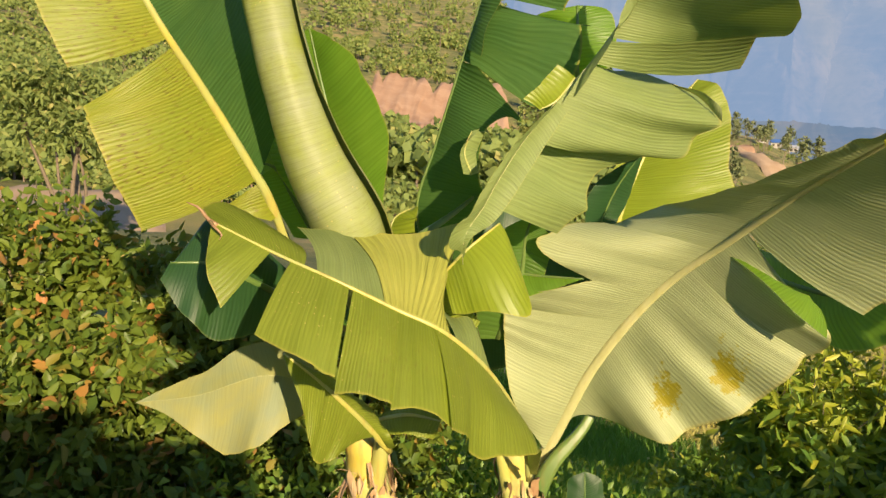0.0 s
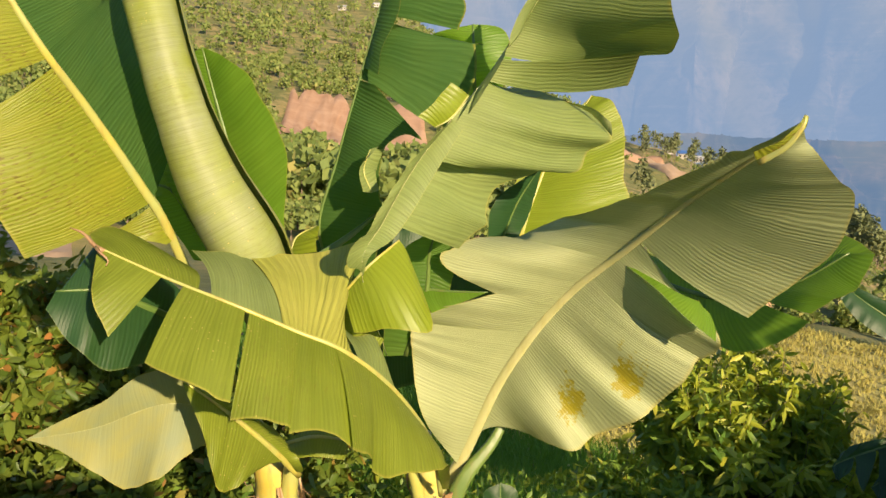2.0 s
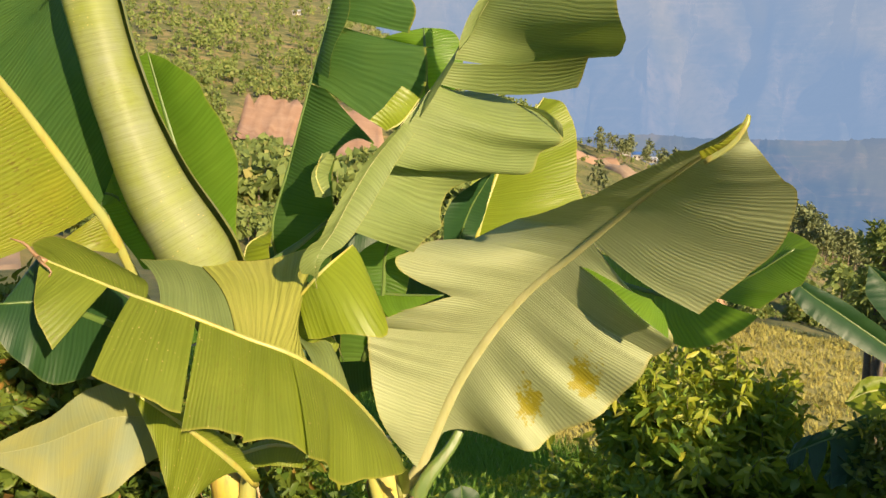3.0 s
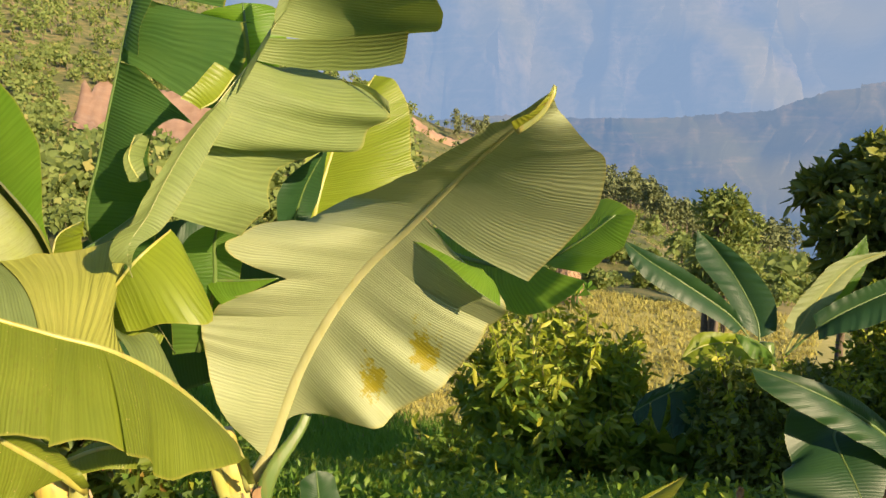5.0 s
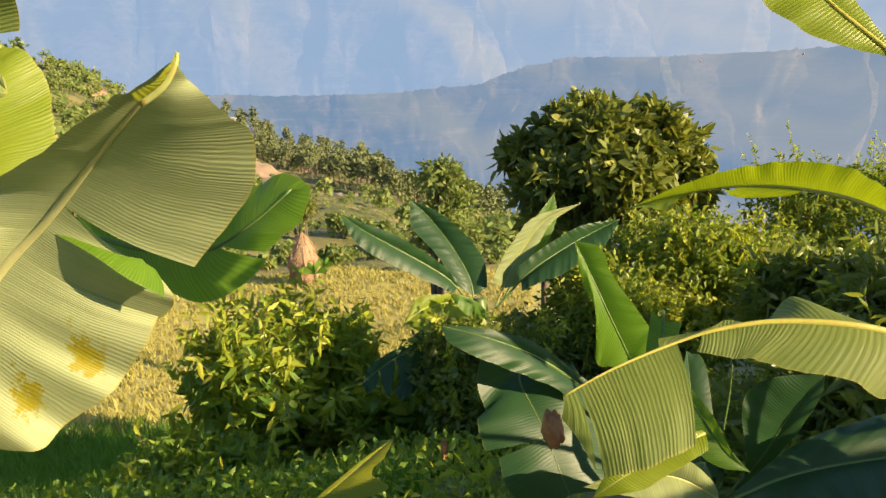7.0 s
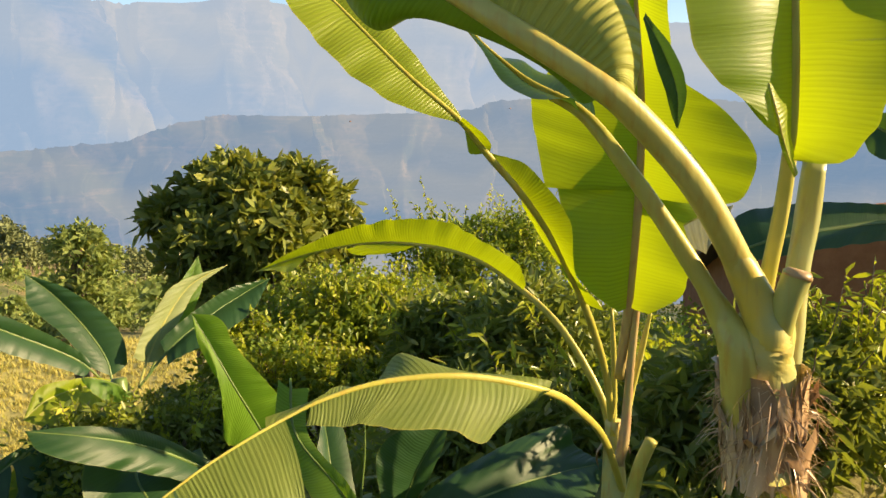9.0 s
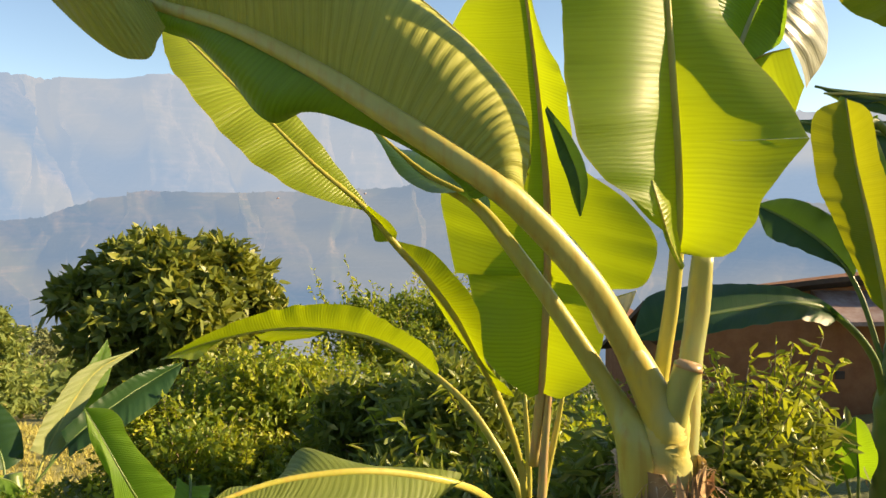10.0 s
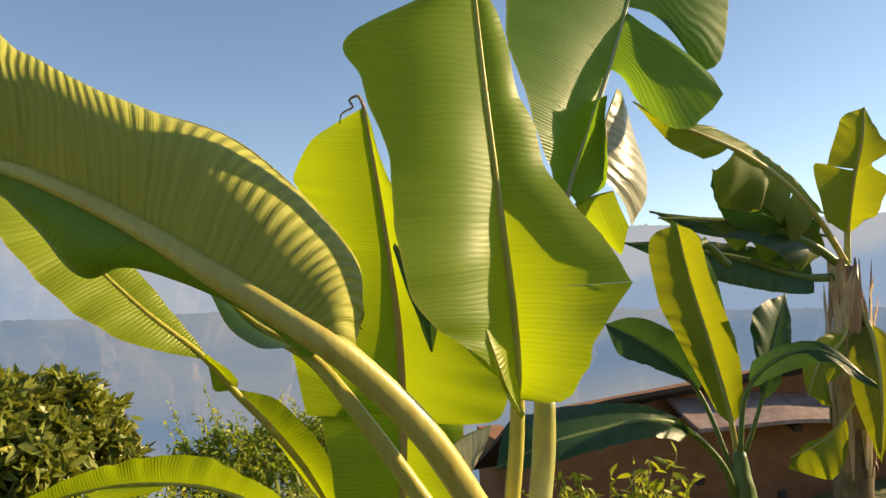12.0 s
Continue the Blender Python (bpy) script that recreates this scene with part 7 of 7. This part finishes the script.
leaf(P6, far_glow, (-0.96, 0.21, -0.17), [(6.019, -2.046, 2.834), (5.814, -1.831, 3.133), (5.609, -1.588, 3.362), (5.404, -1.318, 3.526), (5.201, -1.027, 3.636), (5.087, -0.823, 3.706), (5.043, -0.633, 3.831)],
     [[(0.195, -0.004, -0.112, 0.101), (0.25, -0.042, -0.214, 0.185), (0.295, 0.014, -0.123, 0.08)],
      [(0.305, 0.006, -0.195, 0.182), (0.355, 0.096, -0.172, 0.085), (0.415, -0.027, -0.222, 0.173), (0.48, -0.024, -0.311, 0.135), (0.52, 0.07, -0.306, 0.128), (0.54, 0.099, -0.176, 0.051)],
      [(0.56, 0.129, -0.13, 0.002), (0.62, 0.11, -0.122, 0.028), (0.665, 0.102, -0.123, -0.003), (0.775, 0.093, -0.065, -0.029), (1, 0, 0, 0)],
      [(0.2, -0.083, 0.047, -0.018), (0.5, -0.183, 0.061, -0.101), (0.75, -0.191, 0.059, -0.076), (1, 0, 0, 0)]], rib=(0.022,0.01), flutter=0.012)
leaf(P6, mid_green, (-0.97, 0.24, -0.1), [(5.985, -1.945, 3.029), (5.783, -1.647, 3.104), (5.577, -1.37, 3.282), (5.446, -1.12, 3.46)],
     [[(0.1, 0.03, -0.171, 0.044), (0.4, 0.037, -0.113, 0.064), (0.7, 0.043, -0.204, 0.115), (1, -0.017, -0.086, 0.104)],
      [(0.1, 0.035, 0.092, 0.002), (0.4, 0.104, 0.098, -0.028), (0.7, 0.095, 0.072, -0.06), (1, 0, 0, 0)]], rib=(0.01,0.006), flutter=0.015)
leaf(P6, far_glow, (-0.94, 0.32, -0.13), [(6.019, -2.046, 2.834), (6, -2.062, 3.1), (5.909, -2.091, 3.391), (5.825, -2.135, 3.636), (5.812, -2.166, 3.857)],
     [[(0.2, 0.056, -0.082, 0.126), (0.45, -0.02, -0.182, 0.207), (0.5, 0.092, -0.241, 0.186), (0.56, 0.041, -0.188, 0.149)],
      [(0.57, 0.023, -0.173, 0.143), (0.7, 0.09, -0.156, 0.07), (0.85, 0.064, -0.121, 0.06), (1, 0, 0, 0)],
      [(0.2, 0.094, 0.099, 0.027), (0.4, -0.01, 0.181, 0.023), (0.48, 0.074, 0.183, -0.032), (0.5, 0.086, 0.118, -0.007), (0.6, 0.093, 0.164, -0.076), (0.8, 0.018, 0.091, -0.055), (1, 0, 0, 0)]], rib=(0.022,0.01), flutter=0.012)
leaf(P6, far_glow, (-0.97, 0.23, -0.09), [(6.021, -2.045, 2.815), (5.811, -1.75, 2.996), (5.677, -1.448, 3.106), (5.463, -1.067, 3.151), (5.336, -0.763, 3.164)],
     [[(0.15, 0.126, 0.086, -0.018), (0.6, 0.051, 0.022, -0.003), (1, 0, 0, 0)],
      [(0.15, 0.074, -0.081, 0.052), (0.25, 0.045, -0.191, 0.106), (0.3, 0.078, -0.131, 0.066), (0.4, 0.074, -0.216, 0.054), (0.45, 0.161, -0.123, 0.075), (0.55, 0.118, -0.179, 0.028), (0.6, 0.191, -0.082, 0.031), (0.8, 0.028, -0.09, -0.021), (1, 0, 0, 0)]], rib=(0.02,0.01), flutter=0.012)
leaf(P6, deep, (-0.97, 0.23, -0.08), [(6.022, -2.044, 2.796), (5.811, -1.75, 2.989), (5.678, -1.447, 3.088), (5.464, -1.066, 3.127), (5.324, -0.714, 3.205)],
     [[(0.2, 0.126, 0.088, -0.042), (0.6, 0.054, 0.052, -0.006), (1, 0, 0, 0)],
      [(0.2, 0.156, -0.181, 0.095), (0.4, 0.118, -0.116, 0.098), (0.6, 0.197, -0.08, 0.024), (1, 0, 0, 0)]], rib=(0.03,0.012))
leaf(P6, green, (-0.99, 0.14, -0.02), [(5.509, -1.189, 2.855), (5.321, -1, 2.994), (5.251, -0.891, 2.757), (5.272, -0.855, 2.42), (5.316, -0.972, 2.144)],
     [[(0.2, 0.225, 0.045, -0.109), (0.5, -0.063, 0.175, 0.066), (0.8, -0.073, 0.025, 0.007), (1, 0, 0, 0)],
      [(0.2, 0.026, 0.036, 0.008), (0.5, -0.039, -0.174, -0.054), (0.8, 0.038, -0.247, -0.072), (1, 0, 0, 0)]], rib=(0.025,0.01))
leaf(P6, deep, (-0.98, 0.21, -0.05), [(6.025, -2.041, 2.759), (5.896, -1.721, 2.771), (5.747, -1.343, 2.896), (5.59, -0.901, 2.985), (5.522, -0.544, 3.038)],
     [[(0.2, 0.041, -0.101, 0.079), (0.6, -0.034, -0.172, 0.055), (1, 0, 0, 0)],
      [(0.2, 0.043, 0.118, 0.004), (0.6, -0.031, 0.08, -0.031), (1, 0, 0, 0)]], rib=(0.03,0.012))
leaf(P6, far_glow, (-0.96, 0.29, 0.07), [(6.044, -2.091, 2.642), (5.897, -1.931, 2.352), (5.806, -1.755, 2.217), (5.733, -1.65, 2.012)],
     [[(0.3, 0.103, 0.103, 0.114), (0.7, 0.068, 0.084, 0.098), (1, 0, 0, 0)],
      [(0.3, 0.236, -0.077, -0.052), (0.7, 0.192, -0.171, -0.088), (1, 0, 0, 0)]], rib=(0.02,0.01))
leaf(P6, far_glow, (-0.94, 0.33, 0.08), [(5.977, -2.079, 2.567), (5.933, -2.131, 2.342), (5.893, -2.137, 1.981), (5.92, -2.115, 1.618)],
     [[(0.2, 0.061, 0.146, 0.083), (0.6, 0.071, 0.159, 0.089), (1, 0.073, 0, 0)],
      [(0.2, 0.134, -0.099, -0.065), (0.6, 0.077, -0.126, -0.074), (1, 0.073, 0, 0)]], rib=(0.02,0.01))
leaf(P6, far_glow, (-0.95, 0.27, 0.17), [(5.944, -2.018, 1.978), (5.857, -1.837, 1.776), (5.763, -1.666, 1.688), (5.743, -1.52, 1.623)],
     [[(0.2, 0.208, 0.041, 0.081), (0.6, 0.102, 0.033, -0.007), (1, 0.048, -0.051, -0.023)],
      [(0.2, 0.195, -0.115, -0.007), (0.6, 0.022, -0.217, -0.107), (1, 0.048, -0.051, -0.023)]], rib=(0.01,0.006))


for _p in (P1, P2, P3, P4, P4B, P5, P6):
    settle(_p)


# ---- haystacks, houses and tracks ----
def haystack(az, d, height, radius, label, seed):
    x, y = polar(az, d)
    z = ground_z(x, y) - 0.1
    ob = thing("haystack", (x, y, z), label, "haystack", "haystacks")
    rng = np.random.default_rng(seed)
    prof = [(0.82, 0.0), (0.9, 0.2), (0.92, 0.38), (1.0, 0.42), (0.86, 0.55), (0.6, 0.74), (0.32, 0.9), (0.05, 1.0)]
    k = 22
    v = []
    for r, h in prof:
        for j in range(k):
            a = 2 * math.pi * j / k
            q = radius * r * (1 + 0.09 * rng.normal())
            v.append((x + q * math.cos(a), y + q * math.sin(a), z + height * h + 0.04 * rng.normal()))
    f = [(i * k + j, i * k + (j + 1) % k, (i + 1) * k + (j + 1) % k, (i + 1) * k + j) for i in range(len(prof) - 1) for j in range(k)]
    under(mesh_object("hay_body", v, f, thatch, smooth=False), ob)
    u = rng.uniform(0, 2 * np.pi, 900)
    h = rng.uniform(0.02, 0.97, 900)
    rr = np.interp(h, [p[1] for p in prof], [p[0] for p in prof]) * radius
    c = np.stack([x + rr * np.cos(u), y + rr * np.sin(u), z + height * h], 1)
    n = np.stack([np.cos(u) * 0.4, np.sin(u) * 0.4, -np.ones_like(u)], 1)
    leaf_cloud("straw", c, n, 0.28, thatch, ob, rng, 7.0)
    settle(ob)
    return ob


haystack(28.0, 42, 3.1, 0.85, "conical haystack of brown straw at the field's edge", 51)
haystack(37.9, 44, 1.6, 0.7, "small brown haystack behind the banana plant", 52)


def sprout(az, d, height, label):
    x, y = polar(az, d)
    z = ground_z(x, y) - 0.05
    ob = thing("banana_sprout", (x, y, z), label, "banana plant")
    rng = np.random.default_rng(61)
    tube("stem", [(x, y, z), (x, y, z + height * 0.3), (x + 0.03, y, z + height * 0.55)], (0.09, 0.07, 0.04), stalk_green, ob, rings=8)
    a = np.linspace(0, 2 * np.pi, 7, endpoint=False) + rng.normal(0, 0.2, 7)
    c = np.tile([x, y, z + height * 0.5], (7, 1))
    leaf_cloud("leaves", c, np.stack([np.cos(a) * 0.8, np.sin(a) * 0.8, np.full(7, 0.9)], 1), height * 0.75, weed, ob, rng, 3.2)
    settle(ob)


sprout(28.8, 40.5, 1.5, "small bright green banana sprout by the haystack")
sprout(29.6, 44, 1.2, "small green banana sprout at the field's edge")


def far_house(az, d, size, roof_mat, wall_mat, label, turn=0.0, z=None):
    x, y = polar(az, d)
    z = ground_z(x, y) - 0.3 if z is None else z
    ob = thing("house", (x, y, z), label, "house", "houses on the hill")
    w, dp, h = size
    m = Matrix.Translation((x, y, z)) @ Matrix.Rotation(radians(turn), 4, "Z")

    def put(name, pts, faces, mat, parent):
        return under(mesh_object(name, [m @ Vector(p) for p in pts], faces, mat, smooth=False), parent)

    box = [(0, 1, 2, 3), (4, 7, 6, 5), (0, 4, 5, 1), (1, 5, 6, 2), (2, 6, 7, 3), (3, 7, 4, 0)]
    cube = lambda a, b: [(i, j, k) for k in (a[2], b[2]) for i, j in ((a[0], a[1]), (b[0], a[1]), (b[0], b[1]), (a[0], b[1]))]  # noqa: E731
    put("wall", cube((-w / 2, -dp / 2, 0), (w / 2, dp / 2, h)), box, wall_mat, ob)
    e = 0.5
    roof = [(-w / 2 - e, -dp / 2 - e, h), (w / 2 + e, -dp / 2 - e, h), (w / 2 + e, dp / 2 + e, h), (-w / 2 - e, dp / 2 + e, h), (-w / 2 - e, 0, h + dp * 0.32), (w / 2 + e, 0, h + dp * 0.32)]
    put("roof", roof, [(0, 1, 5, 4), (2, 3, 4, 5), (0, 4, 3), (1, 2, 5), (0, 3, 2, 1)], roof_mat, ob)
    for i in range(3):
        cx = -w / 2 + w * (i + 0.5) / 3
        put("window", cube((cx - 0.5, -dp / 2 - 0.06, h * 0.35), (cx + 0.5, -dp / 2 - 0.01, h * 0.75)), box, dark_wood, ob)
    settle(ob)
    return ob


far_house(22.3, 390, (6.5, 4.5, 2.8), blue_sheet, white_paint, "white house with a bright blue sheet roof", -22)
far_house(21.2, 380, (5, 3.6, 2.2), grey_sheet, white_paint, "small pale house with a grey sheet roof", -15)
far_house(23.2, 405, (5, 3.6, 2.2), grey_sheet, white_paint, "low pale house with a grey sheet roof", -30)
far_house(-3.0, 700, (7, 5, 3.2), grey_sheet, white_paint, "white house high on the wooded hill", -10)
far_house(-0.5, 760, (7, 5, 3), grey_sheet, white_paint, "white house near the hill's skyline", 15)

for _az, _e, _w in ((57.5, 0.45, 13), (64.0, 0.72, 15), (69.5, 1.2, 14)):
    far_house(_az, 2270, (_w * 0.45, 4, 2.6), grey_sheet, mud_wall, "tiny pale house on the far ridge", _az, 2270 * math.tan(radians(_e)) - 12)


def earth_patch(name, edge, mat, label, lift=0.6, rows=10, ragged=0.2):
    """Bare ground lying on the slope between two lines of (azimuth, distance)."""
    n = 40
    q = np.linspace(0, 1, n)
    low = [np.interp(q, np.linspace(0, 1, len(edge[0])), [p[k] for p in edge[0]]) for k in (0, 1)]
    top = [np.interp(q, np.linspace(0, 1, len(edge[1])), [p[k] for p in edge[1]]) for k in (0, 1)]
    verts = []
    for i in range(rows):
        f = i / (rows - 1)
        for j in range(n):
            wob = noise.noise(Vector((j * 0.35, i * 0.2, low[1][0]))) * (ragged * 0.6 if 0 < i < rows - 1 else ragged)
            ff = min(max(f + wob * 0.5, -0.3), 1.3)
            x, y = polar(low[0][j] * (1 - ff) + top[0][j] * ff, low[1][j] * (1 - ff) + top[1][j] * ff)
            verts.append((x, y, ground_z(x, y) + (lift if 0 < i < rows - 1 and 0 < j < n - 1 else -0.5)))
    faces = [(i * n + j, i * n + j + 1, (i + 1) * n + j + 1, (i + 1) * n + j) for i in range(rows - 1) for j in range(n - 1)]
    return tagged(mesh_object(name, verts, faces, mat), label, "earth bank", kind="structure")


earth_patch("field", ([(6, 20), (20, 19), (34, 19), (50, 21)], [(6, 47), (20, 47), (34, 46), (50, 46)]), field_soil, "stubble ground of the dry grass field", 0.12, 24)
earth_patch("trim_bank", ([(-8, 192), (-3, 182), (3.5, 198)], [(-7, 286), (-2, 280), (3, 288)]), earth, "bare orange earth cutting on the hillside", 1.2, ragged=1.0)
earth_patch("trim_track", ([(19, 300), (22, 262), (25, 206), (28, 184), (30, 170), (32.5, 156)], [(19, 340), (22, 300), (25, 240), (28, 216), (30, 188), (32.5, 166)]), road_dust, "dusty pink track running down the slope", 0.9)
earth_patch("trim_bank_3", ([(23.5, 305), (27, 290), (29.5, 280)], [(23.5, 360), (26.5, 345), (28.8, 315)]), earth, "bare orange slope between the pines", 1.2)
earth_patch("trim_bank_2", ([(14, 320), (18, 310), (21, 320)], [(14, 370), (17, 365), (20, 360)]), earth, "bare orange earth bank below the houses", 1.2)
earth_patch("trim_terrace", ([(-40, 46), (-30, 44), (-22, 46)], [(-40, 60), (-30, 58), (-22, 60)]), road_dust, "bare terrace beyond the bushes", 0.3)


# the mud house below the right-hand bananas
def mud_house():
    ob = thing("mud_house", (9.3, -1.6, -0.6), "red mud house with an old sagging sheet roof", "house")
    m = Matrix.Translation((9.0, -1.9, -0.6)) @ Matrix.Rotation(radians(-71), 4, "Z")
    x0, x1, h = -2.2, 4.8, 2.05

    def slab(name, xa, xb, y0, y1, z0, z1, mat, label="", tilt=0.0, warp=0.0, shear=0.0):
        nx, ny = 40, 8
        verts, faces = [], []
        for top in (0, 1):
            for i in range(nx + 1):
                for j in range(ny + 1):
                    x = xa + (xb - xa) * i / nx
                    y = y0 + (y1 - y0) * j / ny
                    z = (z1 if top else z0) + tilt * (y - y0) + shear * (x + 1.5)
                    if warp:
                        z += warp * (math.sin(x * 40) * 0.35 + noise.noise(Vector((x, y, 0)) * 1.3) * 1.6)
                    verts.append(m @ Vector((x, y, z)))
        k = ny + 1
        s = (nx + 1) * k
        for i in range(nx):
            for j in range(ny):
                a = i * k + j
                faces += [(a, a + 1, a + k + 1, a + k), (s + a, s + a + k, s + a + k + 1, s + a + 1)]
        for i in range(nx):
            a, b = i * k, i * k + ny
            faces += [(a, a + k, s + a + k, s + a), (b, s + b, s + b + k, b + k)]
        for j in range(ny):
            a, b = j, nx * k + j
            faces += [(a, s + a, s + a + 1, a + 1), (b, b + 1, s + b + 1, s + b)]
        return under(mesh_object(name, verts, faces, mat, smooth=False), ob, label)

    rise = 0.12
    slab("front_wall", x0, x1, 0, 0.35, -1.2, h - 0.02, mud_wall)
    slab("upper_wall", x0 + 0.3, x1, 0.36, 0.7, h - 0.6, h + 0.12, mud_wall, shear=rise)
    slab("end_wall", x0, x0 + 0.35, 0.352, 3.5, -1.2, h - 0.5, mud_wall)
    slab("eave_roof", -0.7, x1 + 0.3, -0.35, 0.35, h - 0.1, h - 0.06, rusty, "rusty corrugated sheets over the front", 0.28, warp=0.03)
    slab("main_roof", x0 - 0.3, x1 + 0.3, 0.1, 2.4, h + 0.14, h + 0.19, dark_wood, "dark weathered roof edge", -0.4, warp=0.015, shear=rise)
    # dark blocks paint in the shade of holes left in the wall by the scaffolding
    for i in range(7):
        x = x0 + 0.7 + i * 0.9
        slab("putlog_hole", x, x + 0.09, -0.012, 0.02, 1.25 + 0.12 * math.sin(i * 2.3), 1.33 + 0.12 * math.sin(i * 2.3), dark_wood)
    for i in range(9):
        x = 0.4 + i * 0.5
        slab("rafter", x, x + 0.08, -0.25, 0.0, h - 0.2, h - 0.13, dark_wood, "", 0.28)
    settle(ob)


mud_house()


# plain mud walls added out of view to cast shade on the low plants
def shade_wall(name, ends, top):
    a, b = Vector((*ends[0], 0)), Vector((*ends[1], 0))
    out = Vector((b.y - a.y, a.x - b.x, 0)).normalized() * 0.3
    verts = [(*(p + o).xy, h) for p in (a, b) for o in (Vector(), out) for h in (0.2, top)]
    faces = [(0, 1, 3, 2), (4, 6, 7, 5), (0, 4, 5, 1), (2, 3, 7, 6), (1, 5, 7, 3), (0, 2, 6, 4)]
    tagged(mesh_object(name, verts, faces, mud_wall, smooth=False), "unseen plain wall added to cast shade on low plants", "wall", kind="structure")


shade_wall("wall_shade", ((2.75, -1.95), (4.5, -2.5)), 2.45)
shade_wall("wall_shade_back", ((-3.6, -2.3), (0.85, -2.6)), 3.3)
shade_wall("wall_shade_step", ((0.852, -2.602), (1.55, -2.65)), 3.15)
